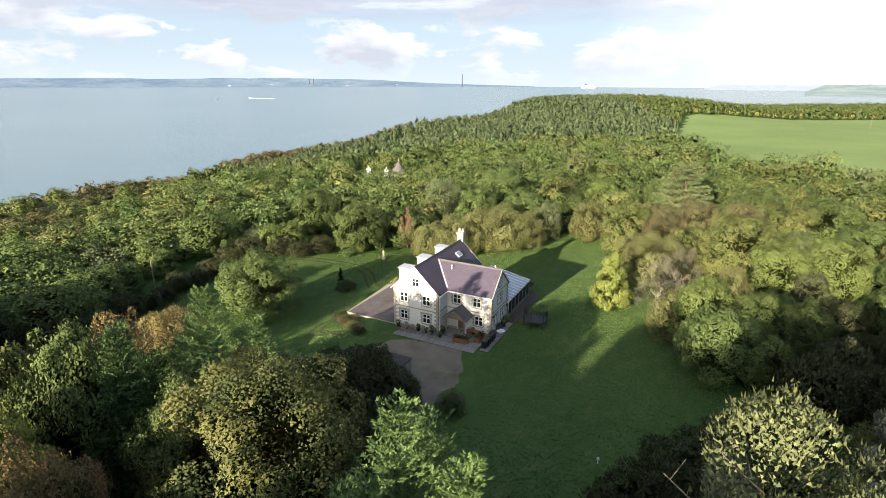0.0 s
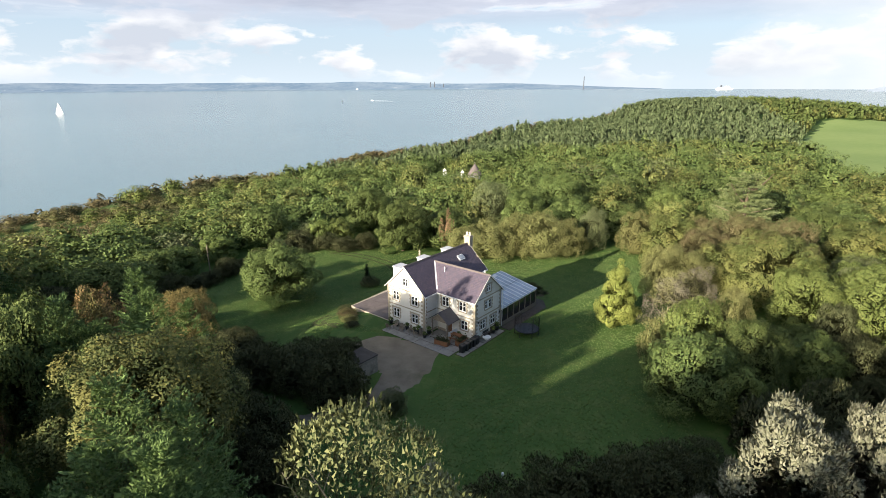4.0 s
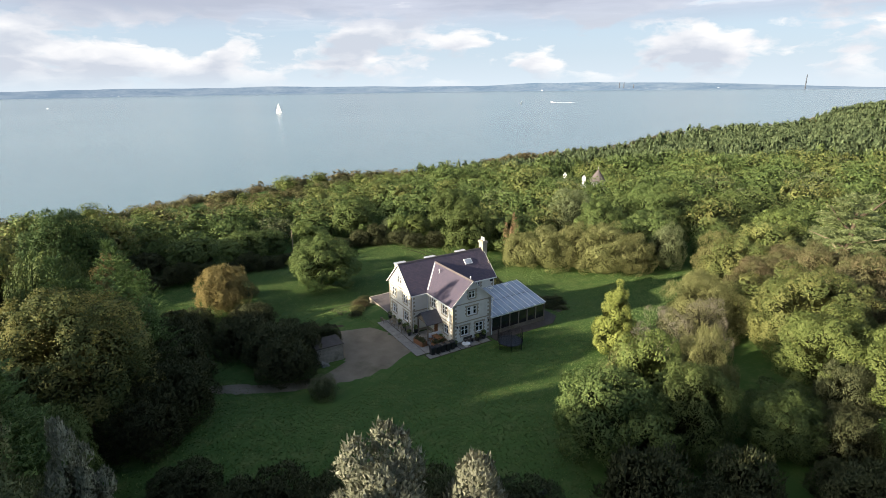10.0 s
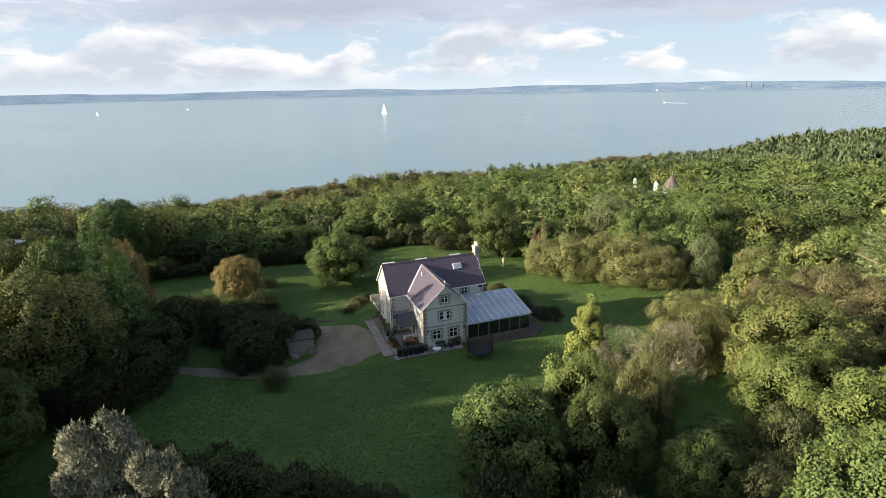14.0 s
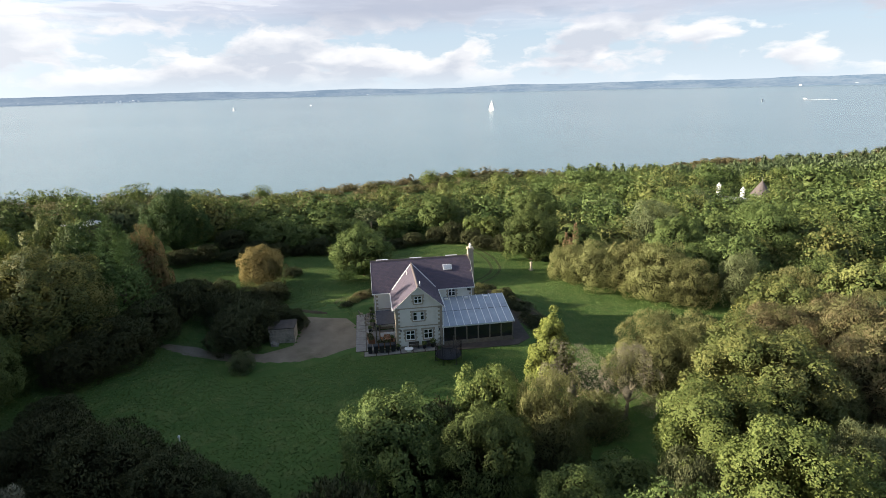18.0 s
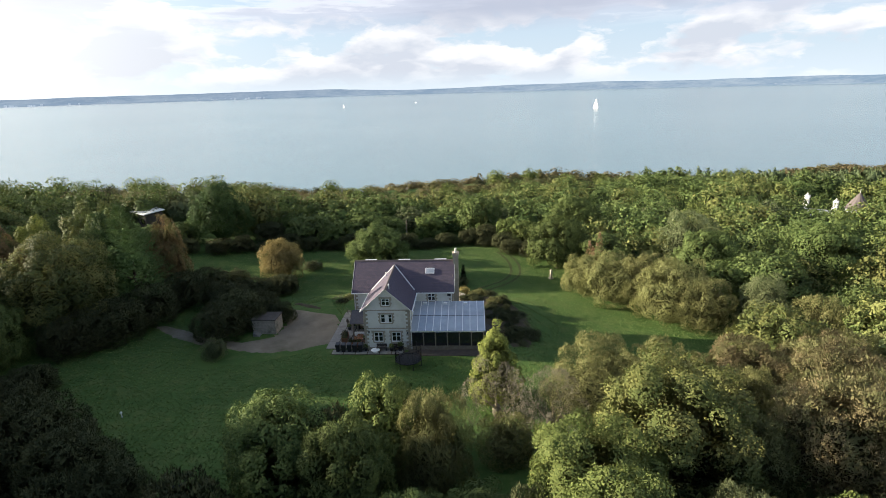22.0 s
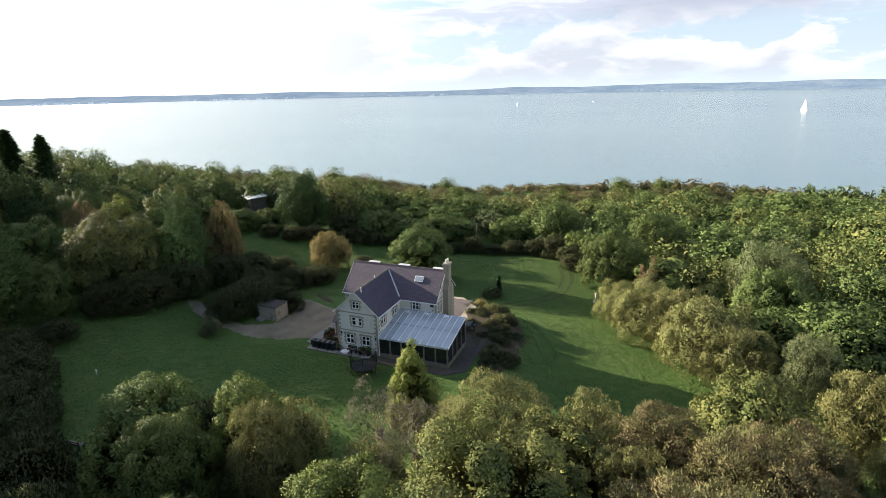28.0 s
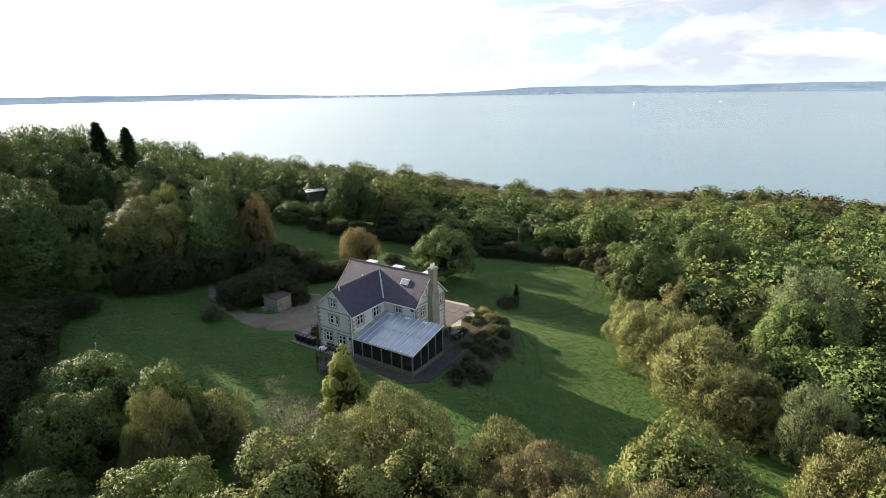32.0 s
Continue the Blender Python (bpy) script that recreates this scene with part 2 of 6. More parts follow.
MAT = {
    "grass": material("grass", grass, 0.9, 0.15, bump=(0.5, 0.1)),
    "sea": material("sea", sea_make, 0.22, 0.5, bump=(0.4, 0.6)),
    "render": material("cream_render", speckle((0.67, 0.65, 0.585), (0.74, 0.72, 0.66), 1.2, 30.0, (0.55, 0.52, 0.45)), 0.9, 0.2, bump=(0.3, 0.01)),
    "stone": material("buff_stone", speckle((0.33, 0.285, 0.215), (0.42, 0.37, 0.29), 3.0, 25.0, (0.26, 0.22, 0.165)), 0.9, 0.2, bump=(0.3, 0.01)),
    "slate": material("roof_slate", slates, 0.72, 0.35, bump=(0.6, 0.012)),
    "porch_slate": material("dark_slate", speckle((0.045, 0.047, 0.058), (0.075, 0.075, 0.09), 4.0, 30.0), 0.55, 0.4),
    "white": material("white_paint", speckle((0.74, 0.74, 0.72), (0.82, 0.82, 0.8), 2.0, 20.0), 0.5, 0.4),
    "lead": material("lead_flashing", speckle((0.42, 0.43, 0.46), (0.55, 0.55, 0.57), 3.0, 20.0), 0.55, 0.4),
    "glass": material("window_glass", speckle((0.012, 0.014, 0.017), (0.02, 0.022, 0.026), 1.0, 8.0), 0.06, 0.8),
    "roof_glass": material("roof_glazing", speckle((0.32, 0.36, 0.41), (0.42, 0.46, 0.51), 0.8, 9.0, (0.24, 0.27, 0.29)), 0.16, 0.7),
    "blind": material("blind_cloth", speckle((0.75, 0.74, 0.7), (0.82, 0.8, 0.77), 2.0, 20.0), 0.9, 0.1),
    "timber": material("grey_timber", speckle((0.15, 0.125, 0.095), (0.24, 0.205, 0.16), 3.0, 30.0), 0.85, 0.2, bump=(0.3, 0.01)),
    "deck": material("dark_decking", speckle((0.055, 0.046, 0.04), (0.095, 0.082, 0.07), 1.6, 22.0), 0.85, 0.2, bump=(0.4, 0.01)),
    "brown": material("brown_wood", speckle((0.16, 0.075, 0.035), (0.25, 0.12, 0.06), 3.0, 26.0), 0.7, 0.3),
    "flag": material("paving_slab", speckle((0.2, 0.19, 0.172), (0.29, 0.275, 0.25), 1.5, 24.0, (0.14, 0.13, 0.105)), 0.9, 0.2, bump=(0.3, 0.01)),
    "terrace": material("terrace_paving", speckle((0.115, 0.096, 0.092), (0.16, 0.135, 0.13), 0.9, 18.0, (0.08, 0.068, 0.06)), 0.9, 0.2, bump=(0.4, 0.01)),
    "gravel": material("gravel", speckle((0.15, 0.125, 0.09), (0.24, 0.205, 0.155), 0.5, 14.0, (0.10, 0.095, 0.055)), 0.95, 0.1, bump=(0.6, 0.03)),
    "rubble": material("rubble_stone", speckle((0.22, 0.19, 0.15), (0.38, 0.33, 0.27), 2.4, 9.0, (0.12, 0.115, 0.08)), 0.95, 0.1, bump=(0.9, 0.06)),
    "track": material("worn_track", speckle((0.035, 0.05, 0.018), (0.075, 0.08, 0.035), 0.8, 9.0), 0.95, 0.1),
    "soil": material("bare_soil", speckle((0.05, 0.04, 0.026), (0.085, 0.068, 0.045), 1.0, 12.0), 0.95, 0.1, bump=(0.6, 0.03)),
    "black": material("black_plastic", speckle((0.012, 0.013, 0.015), (0.022, 0.023, 0.026), 4.0, 30.0), 0.5, 0.4),
    "net": material("black_netting", speckle((0.010, 0.010, 0.012), (0.02, 0.02, 0.022), 8.0, 60.0), 0.8, 0.2),
    "bark": material("bark", speckle((0.07, 0.052, 0.036), (0.125, 0.098, 0.07), 2.0, 18.0), 0.95, 0.1, bump=(0.6, 0.03)),
    "pale_bark": material("pale_bark", speckle((0.22, 0.185, 0.12), (0.33, 0.28, 0.19), 2.0, 18.0), 0.9, 0.1),
    "oak": material("oak_leaf", leafy((0.05, 0.09, 0.018), (0.125, 0.175, 0.036)), 0.6, 0.06, translucent=0.15),
    "oak_gold": material("autumn_oak_leaf", leafy((0.062, 0.095, 0.018), (0.125, 0.165, 0.034), (0.15, 0.165, 0.036), 0.3), 0.6, 0.06, translucent=0.15),
    "bright": material("bright_leaf", leafy((0.075, 0.125, 0.02), (0.165, 0.22, 0.04)), 0.6, 0.06, translucent=0.15),
    "yellow": material("yellow_leaf", leafy((0.12, 0.165, 0.02), (0.25, 0.295, 0.042)), 0.6, 0.06, translucent=0.15),
    "gold": material("golden_leaf", leafy((0.20, 0.175, 0.04), (0.36, 0.315, 0.08)), 0.65, 0.06, translucent=0.15),
    "willow": material("willow_leaf", leafy((0.12, 0.135, 0.034), (0.235, 0.24, 0.075)), 0.6, 0.06, translucent=0.15),
    "sage": material("sage_leaf", leafy((0.08, 0.11, 0.04), (0.175, 0.205, 0.08)), 0.6, 0.06, translucent=0.15),
    "silver": material("silver_leaf", leafy((0.14, 0.155, 0.085), (0.27, 0.275, 0.185)), 0.55, 0.06, translucent=0.2),
    "conifer": material("conifer_needle", leafy((0.022, 0.056, 0.014), (0.075, 0.14, 0.032)), 0.6, 0.06, translucent=0.15),
    "cypress": material("cypress_spray", leafy((0.055, 0.12, 0.024), (0.135, 0.235, 0.05)), 0.6, 0.06, translucent=0.08),
    "dark": material("dark_conifer", leafy((0.016, 0.034, 0.012), (0.04, 0.07, 0.022)), 0.65, 0.06, translucent=0.12),
    "pine": material("pine_needle", leafy((0.062, 0.096, 0.036), (0.128, 0.165, 0.064)), 0.65, 0.06, translucent=0.15),
    "brown_leaf": material("brown_leaf", leafy((0.17, 0.11, 0.05), (0.30, 0.19, 0.085)), 0.7, 0.06, translucent=0.2),
    "scrub": material("scrub_leaf", leafy((0.085, 0.095, 0.028), (0.17, 0.165, 0.058), (0.15, 0.125, 0.05), 0.05), 0.7, 0.06, translucent=0.2),
    "oak_dusk": material("dark_oak_leaf", leafy((0.042, 0.062, 0.016), (0.08, 0.1, 0.026), (0.14, 0.14, 0.03), 0.55), 0.6, 0.06, translucent=0.2),
    "cedar_leaf": material("cedar_needle", leafy((0.12, 0.18, 0.055), (0.25, 0.32, 0.11)), 0.65, 0.06, translucent=0.15),
    "thorn": material("thorn_leaf", leafy((0.08, 0.105, 0.034), (0.17, 0.18, 0.062)), 0.55, 0.06, translucent=0.15),
    "russet_leaf": material("russet_leaf", leafy((0.13, 0.112, 0.042), (0.24, 0.195, 0.08), (0.13, 0.14, 0.045), 0.5), 0.7, 0.06, translucent=0.2),
    "rust": material("rust_leaf", leafy((0.14, 0.09, 0.026), (0.26, 0.17, 0.05), (0.13, 0.13, 0.035), 0.4), 0.65, 0.06, translucent=0.15),
    "twig": material("pale_twig", leafy((0.13, 0.12, 0.075), (0.26, 0.24, 0.155)), 0.8, 0.15),
    "blade": material("grass_blade", leafy((0.06, 0.12, 0.026), (0.135, 0.205, 0.045)), 0.7, 0.06, translucent=0.15),
    "pasture": material("pasture", speckle((0.17, 0.24, 0.075), (0.235, 0.30, 0.105), 0.02, 0.4), 0.9, 0.1),
    "heath": material("heath_leaf", leafy((0.04, 0.052, 0.02), (0.09, 0.098, 0.036)), 0.7, 0.06, translucent=0.15),
}

# netting lets most of the light through
net_tree = Nodes(MAT["net"].node_tree)
net_bsdf = net_tree.add("ShaderNodeBsdfDiffuse", (0.015, 0.015, 0.018))
net_clear = net_tree.add("ShaderNodeBsdfTransparent")
net_tree.add("ShaderNodeOutputMaterial", net_tree.add("ShaderNodeMixShader", 0.4, net_clear, net_bsdf))

# ---- mesh helpers ----


class Shape:
    """Collects vertices and faces for one mesh."""

    def __init__(self):
        self.v, self.f = [], []

    def poly(self, *pts):
        k = len(self.v)
        self.v += [tuple(p) for p in pts]
        self.f.append(tuple(range(k, k + len(pts))))

    def hexa(self, a, b):
        """a: four bottom corners, b: four top corners, both anticlockwise from above."""
        k = len(self.v)
        self.v += [tuple(p) for p in a] + [tuple(p) for p in b]
        self.f += [(k + 3, k + 2, k + 1, k), (k + 4, k + 5, k + 6, k + 7)]
        self.f += [(k + i, k + (i + 1) % 4, k + 4 + (i + 1) % 4, k + 4 + i) for i in range(4)]
        return self

    def box(self, x0, x1, y0, y1, z0, z1):
        return self.hexa([(x0, y0, z0), (x1, y0, z0), (x1, y1, z0), (x0, y1, z0)], [(x0, y0, z1), (x1, y0, z1), (x1, y1, z1), (x0, y1, z1)])

    def bar(self, p, q, wide, deep=None, up=(0, 0, 1)):
        """A rectangular bar from p to q."""
        p, q, up = Vector(p), Vector(q), Vector(up)
        d = (q - p).normalized()
        s = d.cross(up)
        s = s.normalized() if s.length > 1e-4 else Vector((1, 0, 0))
        n = s.cross(d).normalized()
        s, n = s * wide / 2, n * (deep or wide) / 2
        return self.hexa([p - s - n, p + s - n, q + s - n, q - s - n], [p - s + n, p + s + n, q + s + n, q - s + n])

    def tube(self, p, q, r0, r1=None, sides=8):
        p, q = Vector(p), Vector(q)
        r1 = r0 if r1 is None else r1
        d = (q - p).normalized()
        s = d.orthogonal().normalized()
        n = d.cross(s)
        k = len(self.v)
        for c, r in ((p, r0), (q, r1)):
            for i in range(sides):
                a = 2 * math.pi * i / sides
                self.v.append(tuple(c + s * math.cos(a) * r + n * math.sin(a) * r))
        self.f += [(k + i, k + (i + 1) % sides, k + sides + (i + 1) % sides, k + sides + i) for i in range(sides)]
        self.f += [tuple(range(k + sides - 1, k - 1, -1)), tuple(range(k + sides, k + 2 * sides))]
        return self

    def prism(self, pts, z0, z1):
        """An upright prism over a plan outline, anticlockwise."""
        k, m = len(self.v), len(pts)
        self.v += [(x, y, z0) for x, y in pts] + [(x, y, z1) for x, y in pts]
        self.f += [tuple(range(k + m - 1, k - 1, -1)), tuple(range(k + m, k + 2 * m))]
        self.f += [(k + i, k + (i + 1) % m, k + m + (i + 1) % m, k + m + i) for i in range(m)]
        return self

    def mesh(self, name, mat):
        me = bpy.data.meshes.new(name)
        me.from_pydata(self.v, [], self.f)
        me.materials.append(MAT[mat])
        me.update()
        return me


def part(name, shape, mat, parent, label=""):
    ob = new(name, shape.mesh(name, mat) if isinstance(shape, Shape) else shape)
    ob.parent = parent
    return tagged(ob, label) if label else ob


def thing(name, m, label, category, group="", kind=""):
    ob = new(name)
    ob.matrix_world = m
    ob.empty_display_size = 0.2
    return tagged(ob, label, category, group, kind)


def raw_mesh(name, verts, quads, mat, smooth=False, normals=None):
    """A mesh of quads (last index equal to the third makes no triangle here) from arrays."""
    me = bpy.data.meshes.new(name)
    nv, nf = len(verts), len(quads)
    per = quads.shape[1]
    me.vertices.add(nv)
    me.vertices.foreach_set("co", np.asarray(verts, np.float32).ravel())
    me.loops.add(nf * per)
    me.loops.foreach_set("vertex_index", np.asarray(quads, np.int32).ravel())
    me.polygons.add(nf)
    me.polygons.foreach_set("loop_start", np.arange(0, nf * per, per, dtype=np.int32))
    me.update(calc_edges=True)
    if smooth:
        me.polygons.foreach_set("use_smooth", np.ones(nf, bool))
    if normals is not None:
        me.polygons.foreach_set("use_smooth", np.ones(nf, bool))
        me.attributes.new("custom_normal", "FLOAT_VECTOR", "POINT").data.foreach_set("vector", np.asarray(normals, np.float32).ravel())
    me.materials.append(MAT[mat])
    return me


# ---- the lie of the land ----
SEA = -29.5
RISE = np.array([
    (4, 68, 0), (-28, 73, -2.4), (-33, 57, -1.8), (24, 70, 0.3), (-18, 88, -3.6), (10, 103, -2.8), (23, 111, -2.3), (-17, 108, -3.8),
    (26, 41, 2.2), (-52, 89, -4.8), (-3, 52, 0.2), (-76, 32, 1.0), (2, 28, 2.4), (0, -10, 5), (45, 20, 4.5), (60, 60, 5), (45, 78, 3.5),
    (50, 105, 2), (95, 60, 8), (-20, 20, 2.5), (-55, -10, 8), (-85, -45, 9), (-35, -5, 6.5), (-62, 48, 0), (100, -60, 12), (-120, 165, -8.5), (-140, 120, -10), (-58, 144, -7),
    (-17, 206, -9.5)])
FAR_RISE = np.array([(-135, 410, -24), (23, 545, -9), (150, 566, 8.5), (132, 330, -3), (230, 330, -1), (120, 200, -1), (400, 450, -4), (500, 650, -10)])
ALL_RISE = np.vstack([RISE, FAR_RISE]).astype(float)
REACH = np.array([18.0] * len(RISE) + [90.0] * len(FAR_RISE))
COAST_Y = np.array([-600, -100, 30, 130, 170, 300, 410, 545, 680, 760, 900, 2000.0])
COAST_X = np.array([-350, -255, -222, -213, -200, -185, -190, -45, 45, 130, 900, 8000.0])


def land(x, y):
    """Height of the ground, for arrays."""
    x, y = np.atleast_1d(np.asarray(x, float)), np.atleast_1d(np.asarray(y, float))
    d2 = (x[:, None] - ALL_RISE[None, :, 0]) ** 2 + (y[:, None] - ALL_RISE[None, :, 1]) ** 2
    wt = 1.0 / (d2 / REACH[None] ** 2 + 0.25) ** 2
    z = (wt * ALL_RISE[None, :, 2]).sum(1) / wt.sum(1)
    edge = x - np.interp(y, COAST_Y, COAST_X)
    drop = np.clip(1.0 - edge / 70.0, 0.0, 1.0)
    drop = drop * drop * (3 - 2 * drop)
    z = z * (1 - drop) + (SEA - 6) * drop
    # a level stand for the house
    u = (x + 3.58) * 0.891 - (y - 63.9) * 0.454
    v = (x + 3.58) * 0.454 + (y - 63.9) * 0.891
    away = np.hypot(np.maximum(np.maximum(-6.0 - u, u - 12.0), 0), np.maximum(np.maximum(-5.0 - v, v - 18.0), 0))
    k = np.clip(1.0 - away / 9.0, 0, 1)
    k = k * k * (3 - 2 * k)
    return z * (1 - k)


def ground_at(x, y):
    return float(land(x, y)[0])


def spaced(*runs):
    return np.unique(np.concatenate([np.arange(a, b, s) for a, b, s in runs]))


gx = spaced((-600, -200, 25), (-200, -60, 8), (-60, 60, 2.0), (60, 240, 9), (240, 900, 30), (900, 3800, 250))
gy = spaced((-600, -40, 25), (-40, 130, 2.0), (130, 460, 9), (460, 900, 25), (900, 3600, 250))
XX, YY = np.meshgrid(gx, gy)
ZZ = land(XX.ravel(), YY.ravel())
W = len(gx)
idx = (np.arange(len(gy) - 1)[:, None] * W + np.arange(W - 1)[None]).ravel()
ground = new("ground", raw_mesh("ground", np.stack([XX.ravel(), YY.ravel(), ZZ], 1), np.stack([idx, idx + 1, idx + W + 1, idx + W], 1), "grass", True))
tagged(ground, "mown and rough green grass sloping down to the sea", "ground", kind="structure")

sa = np.linspace(0, 2 * math.pi, 97)[:-1]
rings = np.array([1.0, 200, 600, 1500, 3000, 4930])
sv = np.concatenate([np.stack([30 + r * np.cos(sa), 40 + r * np.sin(sa), np.full(96, SEA)], 1) for r in rings])
sq = np.array([(k * 96 + i, k * 96 + (i + 1) % 96, (k + 1) * 96 + (i + 1) % 96, (k + 1) * 96 + i) for k in range(len(rings) - 1) for i in range(96)])
water = tagged(new("water", raw_mesh("water", sv, sq, "sea", True)), "calm grey-blue sea with faint ripples", "sea", kind="structure")

# ---- far shores ----


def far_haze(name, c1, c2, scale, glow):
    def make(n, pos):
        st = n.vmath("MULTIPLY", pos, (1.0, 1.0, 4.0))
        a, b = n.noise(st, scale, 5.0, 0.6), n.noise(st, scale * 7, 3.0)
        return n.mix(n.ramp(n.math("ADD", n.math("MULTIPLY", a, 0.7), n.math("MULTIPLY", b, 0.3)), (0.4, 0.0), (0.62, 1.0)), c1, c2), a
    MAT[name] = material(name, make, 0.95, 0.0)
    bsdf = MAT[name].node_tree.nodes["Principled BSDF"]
    bsdf.inputs["Emission Color"].default_value, bsdf.inputs["Emission Strength"].default_value = (0.36, 0.46, 0.6, 1), glow   # faint blue glow painted on in place of hazy air


# aerial haze is put into these colours: blue-grey bases plus the glow
far_haze("hazed_woods", (0.04, 0.075, 0.11), (0.13, 0.16, 0.18), 0.004, 0.22)
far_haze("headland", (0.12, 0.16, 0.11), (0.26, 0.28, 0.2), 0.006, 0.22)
far_haze("hazed_town", (0.27, 0.29, 0.3), (0.36, 0.37, 0.37), 0.02, 0.25)


def shore(name, label, a0, a1, r0, r1, top, mat, seed, steps=160):
    """A low far coast between two bearings (degrees left of +y), rising inland."""
    rng = np.random.RandomState(seed)
    ang = np.radians(np.linspace(a0, a1, steps))
    taper = np.clip(np.minimum(np.linspace(0, 1, steps), np.linspace(1, 0, steps)) * 9, 0, 1)
    wob = np.convolve(rng.rand(steps + 8), np.ones(9) / 9, "valid")
    wob2 = np.convolve(rng.rand(steps + 2), np.ones(3) / 3, "valid")
    verts = []
    for k, (f, h) in enumerate(((0, -1.0), (0.02, 2.0), (0.12, 9.0), (0.5, 22.0), (0.85, 55.0), (1.0, 70.0))):
        r = (r0 + (r1 - r0) * f + (wob - 0.5) * 160 * (1 - f)) * (1 + 0.1 * np.clip((np.degrees(ang) - 85) / 50, 0, 1) ** 1.5)
        z = SEA + h * (0.62 + 0.38 * wob + 0.2 * wob2) * (1.0 - 0.2 * np.clip((np.degrees(ang) - 35) / 75, 0, 1)) * top * (taper if k else 1.0)
        verts.append(np.stack([30 - r * np.sin(ang), 40 + r * np.cos(ang), np.maximum(z, SEA - 1)], 1))
    q = np.array([(k * steps + i, (k + 1) * steps + i, (k + 1) * steps + i + 1, k * steps + i + 1) for k in range(5) for i in range(steps - 1)])
    return tagged(new(name, raw_mesh(name, np.concatenate(verts), q, mat, True)), label, "coast", kind="structure")


shore("backdrop_far_coast", "low blue hazy wooded coast across the water", -9, 160, 4950, 5250, 1.0, "hazed_woods", 3)
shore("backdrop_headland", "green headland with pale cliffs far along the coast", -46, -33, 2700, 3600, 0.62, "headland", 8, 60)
shore("backdrop_bay", "pale seaside town round a distant bay", -36, -25, 4000, 4700, 0.45, "hazed_town", 11, 60)

# ---- the house: local x runs out from the front, y along the ridge ----
HOUSE = pose(-3.58, 63.9, 0, 0, 0, -27)


def wall_shape(length, low, high, peak=None, holes=(), thick=0.3):
    """A wall in the plane y = 0 .. thick along x, with a level top or a gable, and openings (x0, x1, z0, z1)."""
    s = Shape()
    cuts = sorted({0.0, length, *((length / 2,) if peak else ()), *(h[0] for h in holes), *(h[1] for h in holes)})

    def top(x):
        return high if not peak else high + (peak - high) * (1 - abs(x - length / 2) / (length / 2))
    for a, b in zip(cuts, cuts[1:]):
        spans, z = [], low
        for h in sorted((h for h in holes if h[0] < b - 1e-6 and h[1] > a + 1e-6), key=lambda h: h[2]):
            spans.append((z, h[2]))
            z = h[3]
        for z0, z1 in spans:
            s.box(a, b, 0, thick, z0, z1)
        s.hexa([(a, 0, z), (b, 0, z), (b, thick, z), (a, thick, z)], [(a, 0, top(a)), (b, 0, top(b)), (b, thick, top(b)), (a, thick, top(a))])
    return s


def placed(shape, m):
    shape.v = [tuple(m @ Vector(p)) for p in shape.v]
    return shape


def make_window(parent, m, wide, high, blind=False):
    """A white casement of four lights with a toothed stone surround; m carries its middle to the wall's outer face, outward being -y."""
    win = part("window", placed(Shape().box(-wide / 2, wide / 2, 0.10, 0.12, -high / 2, high / 2), m), "glass", parent, "white casement window of small panes in a stone surround")
    fr = Shape()
    f = 0.075
    for x0, x1, z0, z1 in ((-wide / 2, wide / 2, high / 2 - f, high / 2), (-wide / 2, wide / 2, -high / 2, -high / 2 + f),
                           (-wide / 2, -wide / 2 + f, -high / 2 + f, high / 2 - f), (wide / 2 - f, wide / 2, -high / 2 + f, high / 2 - f), (-0.05, 0.05, -high / 2 + f, high / 2 - f)):
        fr.box(x0, x1, 0.0, 0.10, z0, z1)
    part("frame", placed(fr, m), "white", win)
    for x0, x1 in ((-wide / 2 + f, -0.05), (0.05, wide / 2 - f)):
        part("glazing_bar", placed(Shape().box(x0, x1, 0.02, 0.098, 0.07, 0.125), m), "white", win)
    part("sill", placed(Shape().box(-wide / 2 - 0.12, wide / 2 + 0.12, -0.09, 0.08, -high / 2 - 0.12, -high / 2 - 0.005), m), "stone", win)
    sur = Shape()
    k, z = 0, -high / 2
    while z < high / 2 - 0.05:
        tooth = 0.30 if k % 2 else 0.18
        z1 = min(z + 0.235, high / 2)
        sur.box(-wide / 2 - tooth, -wide / 2 - 0.002, -0.025, 0.02, z, z1 - 0.012)
        sur.box(wide / 2 + 0.002, wide / 2 + tooth, -0.025, 0.02, z, z1 - 0.012)
        z, k = z1, k + 1
    sur.box(-wide / 2 - 0.30, wide / 2 + 0.30, -0.028, 0.02, high / 2 + 0.004, high / 2 + 0.22)
    part("surround", placed(sur, m), "stone", win, "toothed buff stone surround")
    if blind:
        part("blind", placed(Shape().box(-0.22, 0.3, 0.085, 0.095, -high / 2 + f, high / 2 - f), m), "blind", win, "drawn white blind")
    return win


def slope_mesh(name, pts, thick=0.09):
    """A roof slope: pts are eave-left, eave-right, and the upper edge from right to left, seen from outside; carries slate coordinates."""
    p = [Vector(q) for q in pts]
    along = (p[1] - p[0]).normalized()
    nrm = along.cross(p[2] - p[1]).normalized()
    upd = nrm.cross(along)
    bm = bmesh.new()
    a = [bm.verts.new(q) for q in p]
    b = [bm.verts.new(q - nrm * thick) for q in p]
    uv = bm.loops.layers.uv.new("UVMap")
    faces = [bm.faces.new(a), bm.faces.new(b[::-1])]
    faces += [bm.faces.new((a[(i + 1) % len(a)], a[i], b[i], b[(i + 1) % len(a)])) for i in range(len(a))]
    for fc in faces:
        for lp in fc.loops:
            d = lp.vert.co - p[0]
            lp[uv].uv = (d.dot(along), d.dot(upd))
    me = bpy.data.meshes.new(name)
    bm.to_mesh(me)
    bm.free()
